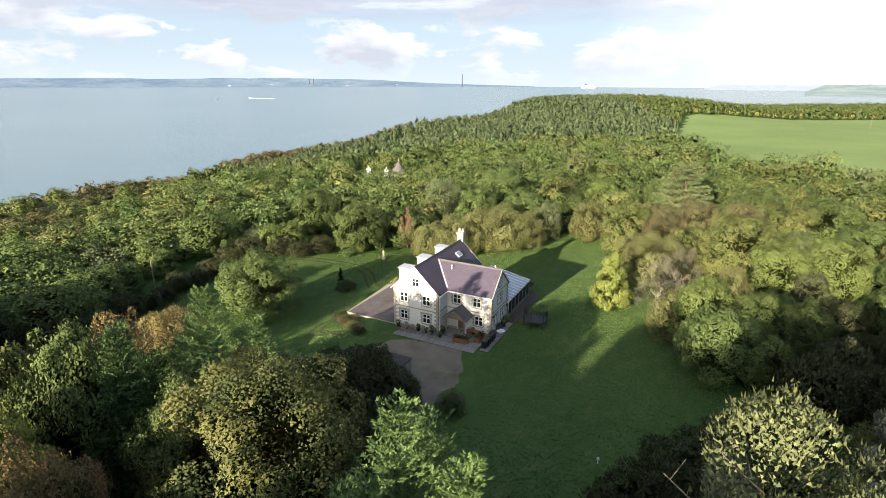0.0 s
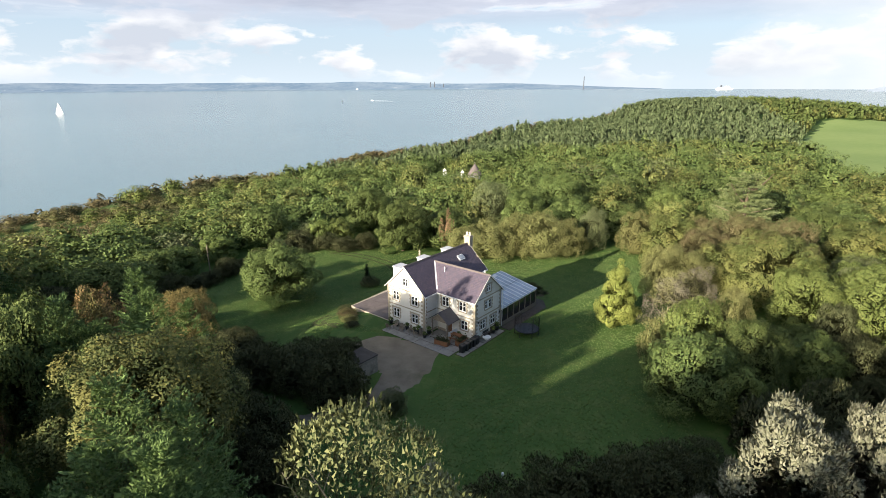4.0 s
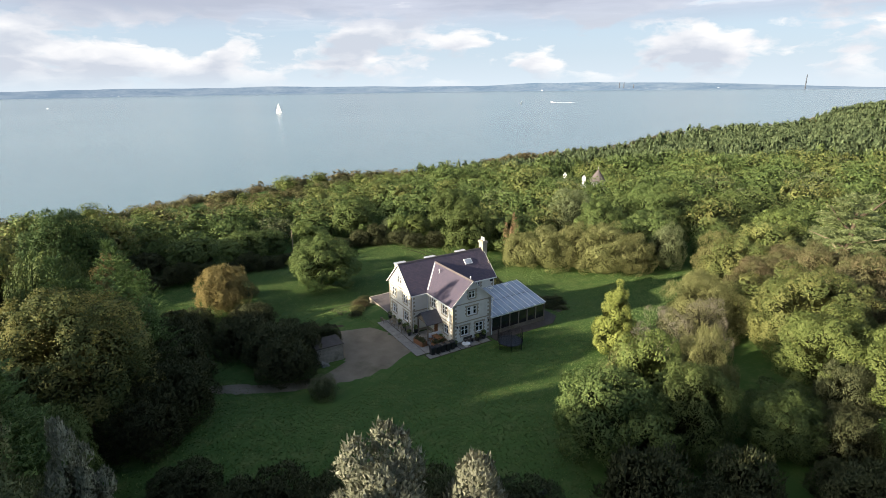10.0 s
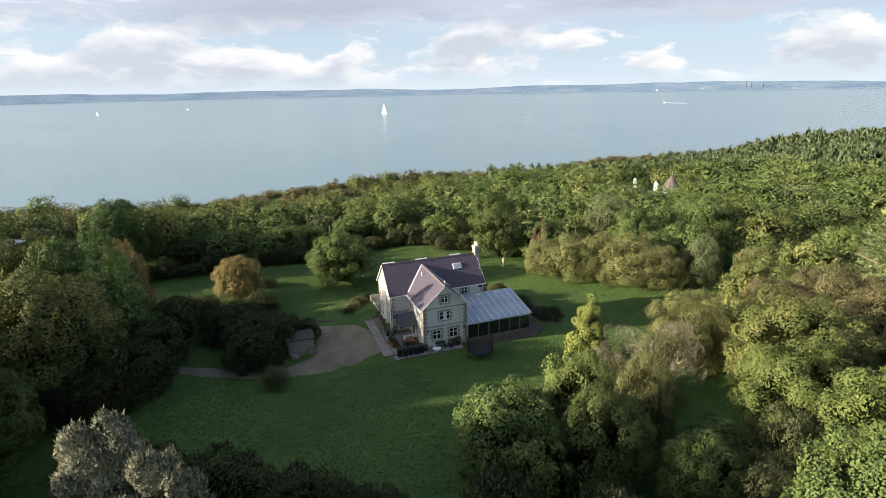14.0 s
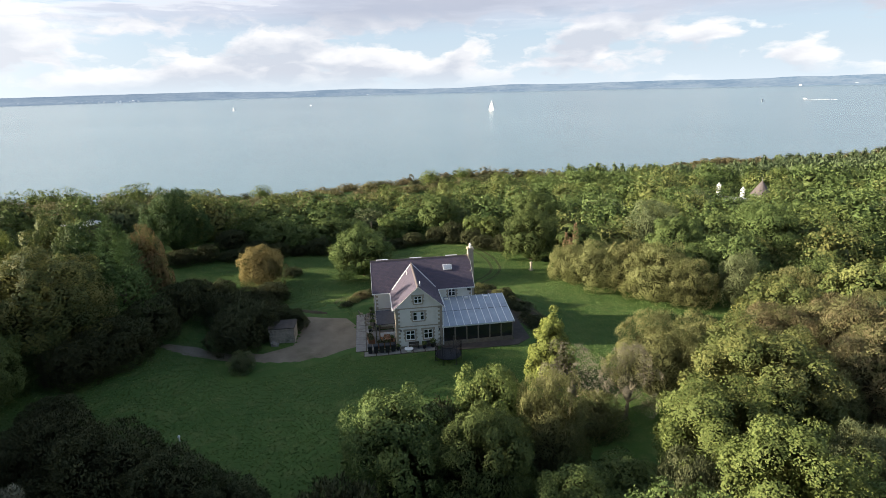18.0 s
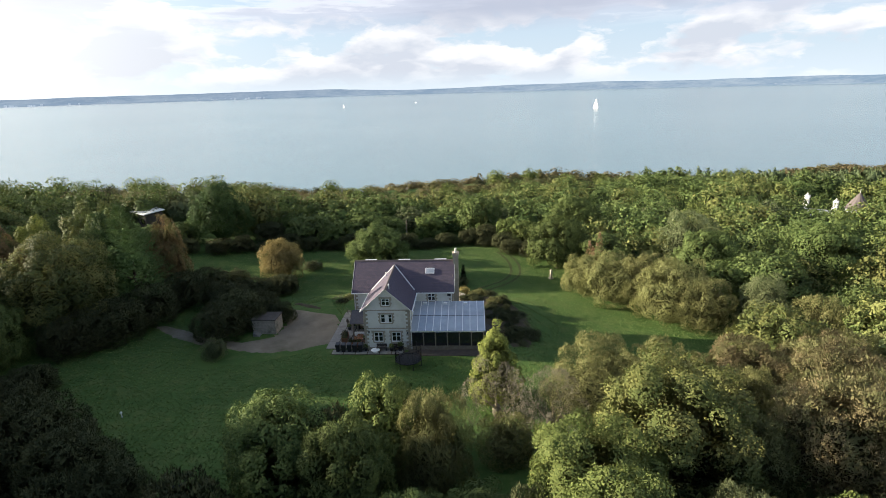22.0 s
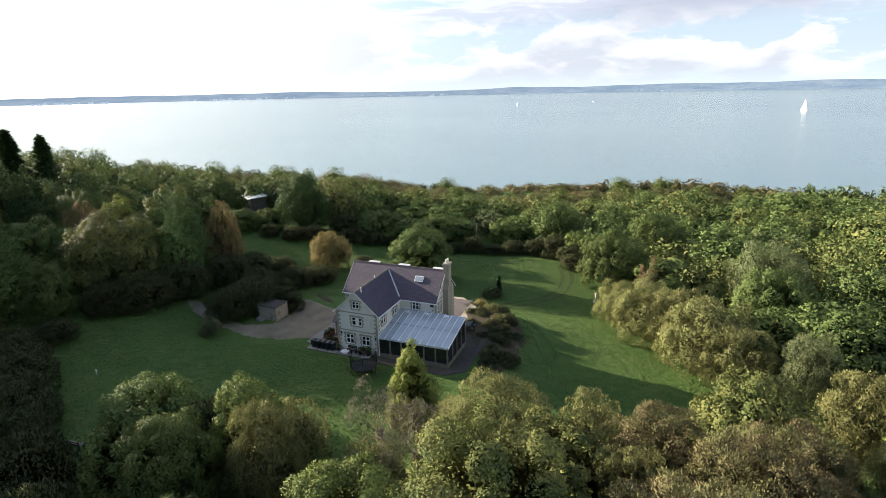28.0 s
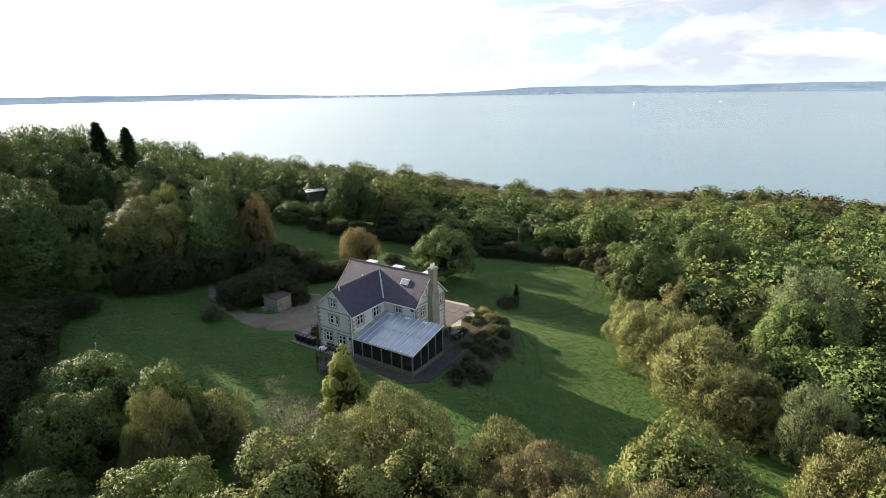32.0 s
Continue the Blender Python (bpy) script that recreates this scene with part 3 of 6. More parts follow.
    me.materials.append(MAT["slate"])
    return me


house = thing("house", HOUSE, "two-storey cream rendered country house with purple slate gabled roofs", "house")
EAVE, RIDGE, WRIDGE = 5.65, 8.75, 8.25
GF, FF = 1.75, 4.25          # middles of the ground and first floor windows
WIN = (1.15, 1.3)


def holes_of(rows):
    return [(x - w_ / 2, x + w_ / 2, z - h_ / 2, z + h_ / 2) for x, z, w_, h_, *_ in rows]


# plan of outer walls: (name, pose, length, peak, windows along the wall)
WALLS = [
    ("wall_gable_southwest", pose(-3.3, 0, 0), 6.6, RIDGE - 0.14, [(1.55, GF, *WIN), (4.9, GF, *WIN), (1.55, FF, *WIN), (4.9, FF, *WIN), (3.3, 6.5, 0.95, 1.1)]),
    ("wall_front", pose(3.3, 0, 0, 0, 0, 90), 13.5, None, [(10.6, 4.55, 1.0, 1.1)]),
    ("wall_gable_northeast", pose(3.3, 13.5, 0, 0, 0, 180), 6.6, RIDGE - 0.14, [(1.35, 4.3, 0.9, 1.15), (5.4, 4.5, 0.9, 1.1), (1.9, 6.6, 0.55, 0.7)]),
    ("wall_back", pose(-3.3, 13.5, 0, 0, 0, -90), 13.5, None, [(2.5, FF, *WIN), (7.0, FF, *WIN), (11.0, FF, *WIN), (2.5, GF, *WIN), (11.0, GF, *WIN)]),
    ("wall_wing_southwest", pose(3.3, 2.5, 0), 6.3, None, [(1.5, FF, *WIN), (4.3, FF, *WIN), (4.6, GF, *WIN)]),
    ("wall_wing_gable", pose(9.6, 2.5, 0, 0, 0, 90), 5.8, WRIDGE - 0.14, [(1.75, GF, *WIN), (4.0, GF, *WIN), (2.85, 4.25, 1.45, 1.15, True), (2.85, 6.45, 1.0, 0.95)]),
    ("wall_wing_northeast", pose(9.6, 8.3, 0, 0, 0, 180), 6.3, None, [(1.6, FF + 0.1, *WIN), (4.7, FF + 0.1, *WIN)]),
]
for nm, m, length, peak, wins in WALLS:
    wl = part("wall", placed(wall_shape(length, -0.4, EAVE, peak, holes_of(wins)), m), "render", house, "cream rendered wall")
    for row in wins:
        make_window(wl, m @ pose(row[0], 0, row[1]), row[2], row[3], len(row) > 4)
    # string courses stand a little proud of the render
    for zc in ((2.9, 5.35) if peak else (2.9,)):
        part("string_course", placed(Shape().box(0.0, length, -0.05, -0.003, zc, zc + 0.13), m), "stone", wl)
    part("plinth", placed(Shape().box(0.0, length, -0.06, -0.004, -0.3, 0.32), m), "stone", wl)


def quoin(parent, cx, cy, sx, sy, top):
    """Alternating corner stones; sx, sy point out of the house."""
    z, k = 0.33, 0
    while z < top - 0.1:
        a, b = (0.52, 0.28) if k % 2 else (0.28, 0.52)
        z1 = min(z + 0.27, top)
        x0, x1 = sorted((cx + sx * 0.03, cx - sx * a))
        y0, y1 = sorted((cy + sy * 0.03, cy - sy * b))
        part("quoin", Shape().box(x0, x1, y0, y1, z, z1 - 0.015), "stone", parent)
        z, k = z1, k + 1


for cx, cy, sx, sy in ((-3.3, 0, -1, -1), (3.3, 0, 1, -1), (9.6, 2.5, 1, -1), (9.6, 8.3, 1, 1), (3.3, 13.5, 1, 1), (-3.3, 13.5, -1, 1)):
    quoin(house, cx, cy, sx, sy, EAVE - 0.1)

# roofs
OV, VG = 0.32, 0.22           # eave and verge overhang
ez = EAVE - OV * (RIDGE - EAVE) / 3.3
roof = part("roof", slope_mesh("roof", [(3.3 + OV, -VG, ez), (3.3 + OV, 13.5 + VG, ez), (0, 13.5 + VG, RIDGE), (0, -VG, RIDGE)]), None, house, "weathered purple slate roof with lichen")
part("roof_slope", slope_mesh("roof_slope", [(-3.3 - OV, 13.5 + VG, ez), (-3.3 - OV, -VG, ez), (0, -VG, RIDGE), (0, 13.5 + VG, RIDGE)]), None, roof)
jx = 3.3 * (RIDGE - WRIDGE) / (RIDGE - EAVE)      # where the wing's ridge meets the main slope
wz = EAVE - OV * (WRIDGE - EAVE) / 2.9
part("roof_slope", slope_mesh("roof_slope", [(3.3 + 0.0, 2.5 - OV, wz), (9.6 + VG, 2.5 - OV, wz), (9.6 + VG, 5.4, WRIDGE), (jx, 5.4, WRIDGE)]), None, roof)
part("roof_slope", slope_mesh("roof_slope", [(9.6 + VG, 8.3 + OV, wz), (3.3 + 0.0, 8.3 + OV, wz), (jx, 5.4, WRIDGE), (9.6 + VG, 5.4, WRIDGE)]), None, roof)
for y0, y1 in ((-VG, 13.5 + VG),):
    s = Shape()
    n = 30
    for i in range(n):
        a, b = y0 + (y1 - y0) * i / n, y0 + (y1 - y0) * (i + 0.96) / n
        s.hexa([(-0.16, a, RIDGE - 0.12), (0.16, a, RIDGE - 0.12), (0.16, b, RIDGE - 0.12), (-0.16, b, RIDGE - 0.12)], [(-0.05, a, RIDGE + 0.07), (0.05, a, RIDGE + 0.07), (0.05, b, RIDGE + 0.07), (-0.05, b, RIDGE + 0.07)])
    part("ridge_tile", s, "terrace", roof)
s = Shape()
for i in range(20):
    a, b = jx + (9.6 + VG - jx) * i / 20, jx + (9.6 + VG - jx) * (i + 0.96) / 20
    s.hexa([(a, 5.24, WRIDGE - 0.12), (b, 5.24, WRIDGE - 0.12), (b, 5.56, WRIDGE - 0.12), (a, 5.56, WRIDGE - 0.12)], [(a, 5.35, WRIDGE + 0.07), (b, 5.35, WRIDGE + 0.07), (b, 5.45, WRIDGE + 0.07), (a, 5.45, WRIDGE + 0.07)])
part("ridge_tile", s, "terrace", roof)
for sy, ye in ((-1, 2.5), (1, 8.3)):
    part("valley", Shape().bar((jx, 5.4, WRIDGE + 0.035), (3.42, ye + sy * 0.05, EAVE + 0.0), 0.2, 0.03), "lead", roof, "pale lead valley between the slopes")
# verges, gutters and pipes
for x0, z0, x1, z1, y in ((3.3 + OV, ez, 0, RIDGE, -VG), (-3.3 - OV, ez, 0, RIDGE, -VG), (3.3 + OV, ez, 0, RIDGE, 13.5 + VG), (-3.3 - OV, ez, 0, RIDGE, 13.5 + VG)):
    part("bargeboard", Shape().bar((x0, y, z0 - 0.06), (x1, y, z1 - 0.06), 0.05, 0.12), "render", roof, "cream bargeboard")
for sy, y in ((-1, 2.5 - OV), (1, 8.3 + OV)):
    part("bargeboard", Shape().bar((9.6 + VG, y, wz - 0.06), (9.6 + VG, 5.4, WRIDGE - 0.06), 0.05, 0.12), "render", roof, "cream bargeboard")
for p, q in (((3.3 + OV + 0.05, -VG, ez - 0.08), (3.3 + OV + 0.05, 2.2, ez - 0.08)), ((3.3 + OV + 0.05, 8.62, ez - 0.08), (3.3 + OV + 0.05, 13.7, ez - 0.08)),
             ((3.7, 2.5 - OV - 0.05, wz - 0.08), (9.8, 2.5 - OV - 0.05, wz - 0.08)), ((3.7, 8.3 + OV + 0.05, wz - 0.08), (9.8, 8.3 + OV + 0.05, wz - 0.08)),
             ((-3.3 - OV - 0.05, -VG, ez - 0.08), (-3.3 - OV - 0.05, 13.7, ez - 0.08))):
    part("gutter", Shape().bar(p, q, 0.13, 0.11), "white", roof)
for x, y, z0 in ((9.75, 8.42, 0.1), (3.44, 0.12, 0.1), (3.44, 2.36, 0.1), (3.44, 13.3, 3.0)):
    part("downpipe", Shape().tube((x, y, z0), (x, y, EAVE - 0.3), 0.05), "white", house, "white rain pipe")

# chimney stack on the far gable
stack = part("chimney", Shape().box(-0.85, 0.75, 13.5, 14.25, -0.3, 6.3).hexa([(-0.85, 13.5, 6.3), (0.75, 13.5, 6.3), (0.75, 14.25, 6.3), (-0.85, 14.25, 6.3)], [(-0.55, 13.5, 6.9), (0.45, 13.5, 6.9), (0.45, 14.25, 6.9), (-0.55, 14.25, 6.9)]).box(-0.55, 0.45, 13.5, 14.25, 6.9, 9.55), "stone", house, "tall rendered chimney stack")
part("chimney_cap", Shape().box(-0.65, 0.55, 13.4, 14.35, 9.55, 9.75).box(-0.58, 0.48, 13.46, 14.28, 9.75, 9.85), "stone", stack)
for i in range(2):
    part("chimney_pot", Shape().tube((-0.3 + 0.5 * i, 13.87, 9.85), (-0.3 + 0.5 * i, 13.87, 10.35), 0.16, 0.13, 10), "render", stack, "pale clay pot")
# flat-topped dormers on the back slope
for yc in (1.5, 6.35, 11.6):
    dm = part("dormer", Shape().box(-2.85, -0.8, yc - 0.75, yc + 0.75, 6.2, 7.88), "white", roof, "white flat-topped dormer")
    part("dormer_roof", Shape().box(-3.0, -0.6, yc - 0.85, yc + 0.85, 7.88, 7.98), "lead", dm)
    part("dormer_window", Shape().box(-2.89, -2.852, yc - 0.5, yc + 0.5, 6.75, 7.7), "glass", dm)
# roof window and soil pipes
nx, nz = (RIDGE - EAVE), 3.3
ln = math.hypot(nx, nz)
nx, nz = nx / ln, nz / ln
sky_c = Vector((1.25, 10.35, RIDGE - 1.25 * (RIDGE - EAVE) / 3.3))
rw = part("roof_window", placed(Shape().box(-0.62, 0.62, -0.42, 0.42, 0.0, 0.1), Matrix.Translation(sky_c) @ Matrix(((0, nz, nx), (1, 0, 0), (0, -nx, nz))).to_4x4()), "white", roof, "white framed roof window")
part("pane", placed(Shape().box(-0.53, 0.53, -0.33, 0.33, 0.1, 0.115), Matrix.Translation(sky_c) @ Matrix(((0, nz, nx), (1, 0, 0), (0, -nx, nz))).to_4x4()), "roof_glass", rw)
for x, y, z in ((3.0, 4.55, 7.3), (8.7, 5.75, 7.8)):
    part("soil_pipe", Shape().tube((x, y, z - 0.6), (x, y, z + 0.75), 0.07), "white", roof, "white vent pipe")
part("alarm_box", Shape().box(3.31, 3.48, 12.75, 13.2, 4.75, 5.2), "black", house)
for y, z in ((3.0, 2.35), (7.85, 2.2)):
    part("wall_lamp", Shape().box(9.6, 9.75, y, y + 0.14, z, z + 0.25), "black", house)

# floors keep the sky out of the rooms
part("upper_floor", Shape().box(-3.0, 3.0, 0.3, 13.2, 2.7, 2.85).box(3.0, 9.3, 2.8, 8.0, 2.7, 2.85), "timber", house)
part("attic_floor", Shape().box(-3.0, 3.0, 0.3, 13.2, 5.4, 5.5).box(3.0, 9.3, 2.8, 8.0, 5.4, 5.5), "timber", house)

# porch in the corner of the wing
porch = part("porch", Shape().box(4.2, 4.36, 0.35, 0.51, 0, 2.5).box(6.7, 6.86, 0.35, 0.51, 0, 2.5).box(4.2, 6.86, 0.37, 0.49, 2.4, 2.55), "timber", house, "timber porch with a dark slate roof")
for sx in (-1, 1):
    xe = 5.53 + sx * 1.65
    part("porch_roof", Shape().hexa([(min(xe, 5.53), 0.1, 2.38 if xe < 5.53 else 3.62), (max(xe, 5.53), 0.1, 2.38 if xe > 5.53 else 3.62), (max(xe, 5.53), 2.49, 2.38 if xe > 5.53 else 3.62), (min(xe, 5.53), 2.49, 2.38 if xe < 5.53 else 3.62)],
                                    [(min(xe, 5.53), 0.1, 2.46 if xe < 5.53 else 3.70), (max(xe, 5.53), 0.1, 2.46 if xe > 5.53 else 3.70), (max(xe, 5.53), 2.49, 2.46 if xe > 5.53 else 3.70), (min(xe, 5.53), 2.49, 2.46 if xe < 5.53 else 3.70)]), "porch_slate", porch)
part("gable_board", Shape().hexa([(4.3, 0.4, 2.55), (6.75, 0.4, 2.55), (6.75, 0.46, 2.55), (4.3, 0.46, 2.55)], [(5.5, 0.4, 3.5), (5.56, 0.4, 3.5), (5.56, 0.46, 3.5), (5.5, 0.46, 3.5)]), "timber", porch)
dr = part("door", Shape().box(5.0, 5.95, 2.44, 2.497, 0.05, 2.1), "brown", porch, "brown panelled front door")
part("door_frame", Shape().box(4.9, 5.0, 2.42, 2.498, 0.05, 2.2).box(5.95, 6.05, 2.42, 2.498, 0.05, 2.2).box(5.0, 5.95, 2.42, 2.498, 2.1, 2.2), "white", porch)
part("side_screen", Shape().box(6.74, 6.8, 0.52, 2.45, 0.2, 1.1), "white", porch)

# conservatory along the wing and past the far gable
cons = part("conservatory", Shape().box(3.4, 9.5, 8.4, 17.5, -0.1, 0.12), "deck", house, "lean-to conservatory with a glazed roof on timber posts")
CX0, CX1, CY0, CY1, CZ0, CZ1 = 3.32, 9.8, 8.32, 17.65, 3.92, 2.62
bays = 10
for i in range(bays):
    y0, y1 = CY0 + (CY1 - CY0) * i / bays, CY0 + (CY1 - CY0) * (i + 1) / bays
    for x0, x1 in ((CX0, 6.55), (6.6, CX1)):
        za = CZ0 + (CZ1 - CZ0) * (x0 - CX0) / (CX1 - CX0)
        zb = CZ0 + (CZ1 - CZ0) * (x1 - CX0) / (CX1 - CX0)
        part("roof_pane", Shape().hexa([(x0, y0 + 0.03, za), (x1, y0 + 0.03, zb), (x1, y1 - 0.03, zb), (x0, y1 - 0.03, za)], [(x0, y0 + 0.03, za + 0.03), (x1, y0 + 0.03, zb + 0.03), (x1, y1 - 0.03, zb + 0.03), (x0, y1 - 0.03, za + 0.03)]), "roof_glass", cons)
for i in range(bays + 1):
    y = CY0 + (CY1 - CY0) * i / bays
    part("rafter", Shape().bar((CX0, y, CZ0 + 0.03), (CX1, y, CZ1 + 0.03), 0.08, 0.11), "white", cons, "white glazing rafter")
zm = CZ0 + (CZ1 - CZ0) * (6.575 - CX0) / (CX1 - CX0)
part("purlin", Shape().bar((6.575, CY0, zm + 0.02), (6.575, CY1, zm + 0.02), 0.09, 0.05), "porch_slate", cons, "dark purlin")
for yc in (9.75, 12.5, 15.2):
    zv = CZ0 + (CZ1 - CZ0) * (3.85 - CX0) / (CX1 - CX0)
    part("roof_vent", Shape().box(3.62, 4.1, yc - 0.26, yc + 0.26, zv - 0.05, zv + 0.16), "white", cons, "white roof vent")
part("eave_beam", Shape().bar((CX1 - 0.12, CY0, CZ1 - 0.1), (CX1 - 0.12, CY1, CZ1 - 0.1), 0.12, 0.16), "white", cons)
part("end_beam", Shape().bar((CX0, CY1 - 0.1, CZ0 - 0.1), (CX1, CY1 - 0.1, CZ1 - 0.1), 0.1, 0.16), "timber", cons)
for i in range(7):
    y = CY0 + 0.1 + (CY1 - CY0 - 0.3) * i / 6
    part("post", Shape().box(9.58, 9.74, y - 0.08, y + 0.08, -0.1, CZ1 - 0.15), "timber", cons, "weathered timber post")
for x in (3.5, 5.05, 6.6, 8.1):
    part("post", Shape().box(x - 0.08, x + 0.08, 17.42, 17.58, -0.1, CZ0 + (CZ1 - CZ0) * (x - CX0) / (CX1 - CX0) - 0.12), "timber", cons, "weathered timber post")
for i in range(6):
    y0 = CY0 + 0.18 + (CY1 - CY0 - 0.3) * i / 6
    y1 = CY0 + 0.02 + (CY1 - CY0 - 0.3) * (i + 1) / 6
    part("glass_panel", Shape().box(9.64, 9.67, y0, y1, 0.55, 2.45), "glass", cons)
    part("low_wall", Shape().box(9.6, 9.72, y0, y1, -0.1, 0.55), "timber", cons)
for x0, x1 in ((3.58, 4.97), (5.13, 6.52), (6.68, 8.02), (8.18, 9.58)):
    part("glass_panel", Shape().box(x0, x1, 17.48, 17.51, 0.55, CZ0 + (CZ1 - CZ0) * (x1 - CX0) / (CX1 - CX0) - 0.2), "glass", cons)
    part("low_wall", Shape().box(x0, x1, 17.45, 17.54, -0.1, 0.55), "timber", cons)
part("back_wall", Shape().box(3.32, 3.45, 13.9, 17.42, -0.1, CZ0 - 0.1), "timber", cons)

# ---- paving round the house ----


def local(x, y):
    p = HOUSE @ Vector((x, y, 0))
    return p.x, p.y


paving = thing("patio", HOUSE, "worn concrete patio slabs along the house front", "patio", kind="structure")
part("bedding", Shape().box(-2.0, 9.5, -2.7, -0.02, -0.25, 0.03).box(3.7, 9.45, 0.0, 2.4, -0.25, 0.03).box(9.72, 11.0, -1.7, 7.6, -0.25, 0.03), "soil", paving)
rng = random.Random(5)
slabs = [(-2.0 + i * 1.92, -0.1 + i * 1.92, y0, y1) for i in range(6) for y0, y1 in ((-2.7, -1.4), (-1.36, -0.05))]
slabs += [(3.75 + i * 1.9, 5.6 + i * 1.9, 0.02, 2.35) for i in range(3)]
slabs += [(9.76, 10.95, -1.65 + i * 1.52, -0.2 + i * 1.52) for i in range(6)]
for x0, x1, y0, y1 in slabs:
    h = 0.07 + rng.uniform(-0.012, 0.012)
    part("slab", Shape().box(x0 + 0.03, x1 - 0.03, y0 + 0.03, y1 - 0.03, -0.05, h), "flag", paving)

terrace = thing("terrace", HOUSE, "raised brown paved terrace behind the house", "terrace", kind="structure")
part("retaining_wall", Shape().prism([(-11.4, 0.2), (-3.34, 0.0), (-3.34, 13.6), (-5.0, 15.2), (-9.0, 15.0), (-12.0, 12.0)], -3.6, 0.02), "stone", terrace)
for i in range(5):
    for j in range(8):
        x0, y0 = -11.2 + i * 1.56, 0.2 + j * 1.7
        part("paving_slab", Shape().box(x0, x0 + 1.53, y0, y0 + 1.67, -0.02, 0.05 + rng.uniform(-0.006, 0.006)), "terrace", terrace)

decking = thing("deck", HOUSE, "dark timber deck around the conservatory", "deck", kind="structure")
for i in range(9):
    part("board", Shape().box(9.82 + i * 0.17, 9.98 + i * 0.17, 8.0, 19.6 - i * 0.22, -0.3, 0.06), "deck", decking)
for i in range(13):
    part("board", Shape().box(-4.5 + i * 0.25, 9.8, 17.7 + i * 0.16, 17.85 + i * 0.16, -0.6, 0.06), "deck", decking)
part("frame", Shape().box(-3.3, 3.3, 14.3, 17.6, -0.9, 0.05), "deck", decking)

# ---- drive ----


def draped(name, outline, lift, mat, label, category, step=1.0):
    """A sheet laid on the ground inside an outline."""
    pts = np.array(outline, float)
    x0, y0, x1, y1 = pts[:, 0].min(), pts[:, 1].min(), pts[:, 0].max(), pts[:, 1].max()
    xs, ys = np.arange(x0, x1 + step, step), np.arange(y0, y1 + step, step)
    bm = bmesh.new()
    grid = {}
    for i, x in enumerate(xs):
        for j, y in enumerate(ys):
            grid[i, j] = bm.verts.new((x, y, 0))
    for i in range(len(xs) - 1):
        for j in range(len(ys) - 1):
            cx, cy = xs[i] + step / 2, ys[j] + step / 2
            if inside(cx, cy, outline):
                bm.faces.new((grid[i, j], grid[i + 1, j], grid[i + 1, j + 1], grid[i, j + 1]))
    bmesh.ops.delete(bm, geom=[v for v in bm.verts if not v.link_faces], context="VERTS")
    co = np.array([v.co[:2] for v in bm.verts])
    # pull the rim in to the outline so that it runs smoothly
    zs = land(co[:, 0], co[:, 1])
    for v, z in zip(bm.verts, zs):
        v.co.z = z + (lift if not v.is_boundary else -0.04)
        if v.is_boundary:
            v.co.x += 0.3 * noise.noise((v.co.x * 0.4, v.co.y * 0.4, 1.0))
            v.co.y += 0.3 * noise.noise((v.co.x * 0.4, v.co.y * 0.4, 9.0))
    me = bpy.data.meshes.new(name)
    bm.to_mesh(me)
    bm.free()
    me.materials.append(MAT[mat])
    me.polygons.foreach_set("use_smooth", np.ones(len(me.polygons), bool))
    return tagged(new(name, me), label, category, kind="structure")


def inside(x, y, poly):
    hit, j = False, len(poly) - 1
    for i in range(len(poly)):
        (xi, yi), (xj, yj) = poly[i], poly[j]
        if (yi > y) != (yj > y) and x < (xj - xi) * (y - yi) / (yj - yi) + xi:
            hit = not hit
        j = i
    return hit


draped("road_drive", [(-9.5, 58.5), (-6.5, 61.2), (-2, 60.6), (2.6, 58.2), (2.6, 54), (1.6, 49.5), (0, 47), (-2.5, 43.5), (-6, 39.5), (-11, 36.5), (-12, 38.5), (-8, 42), (-4.8, 45), (-3, 48), (-3, 51.5), (-6.5, 53.5), (-12.5, 51.3), (-12, 55.5)], 0.05, "gravel", "brown gravel drive turning in front of the house", "drive", 0.5)



def wheel_track(points, wide, label):
    """A worn strip that follows points over the ground."""
    sh = Shape()
    p = np.array(points, float)
    k = np.linspace(0, len(p) - 1, 40)
    x, y = np.interp(k, np.arange(len(p)), p[:, 0]), np.interp(k, np.arange(len(p)), p[:, 1])
    x, y = (np.convolve(np.pad(c, 4, "edge"), np.ones(9) / 9, "valid") for c in (x, y))
    dx, dy = np.gradient(x), np.gradient(y)
    ln = np.hypot(dx, dy)
    nx, ny = -dy / ln * wide / 2, dx / ln * wide / 2
    za, zb = land(x + nx, y + ny) + 0.035, land(x - nx, y - ny) + 0.035
    for i in range(39):
        sh.poly((x[i] - nx[i], y[i] - ny[i], zb[i]), (x[i + 1] - nx[i + 1], y[i + 1] - ny[i + 1], zb[i + 1]), (x[i + 1] + nx[i + 1], y[i + 1] + ny[i + 1], za[i + 1]), (x[i] + nx[i], y[i] + ny[i], za[i]))
    tagged(new("trim_wheel_track", sh.mesh("trim_wheel_track", "track")), label, "track", kind="structure")


for off in (0.0, 1.7):
    wheel_track([(-10.6 - off, 86.0), (-12.3 - off, 89.1), (-12.8 - off, 93.4), (-15.0 - off * 0.9, 97.6 - off * 0.5), (-18.9 - off * 0.5, 101.0 - off), (-25.9, 103.8 - off), (-33.0, 104.5 - off)], 0.5, "worn wheel track curving over the lawn")
for off in (0.0, 1.5):
    wheel_track([(-12.5, 61.8 + off), (-15.0 - off, 63.5), (-17.0 - off, 66.0), (-16.4 - off, 69.0), (-14.0, 71.5 + off)], 0.6, "bare brown track beside the terrace")

# ---- trees ----


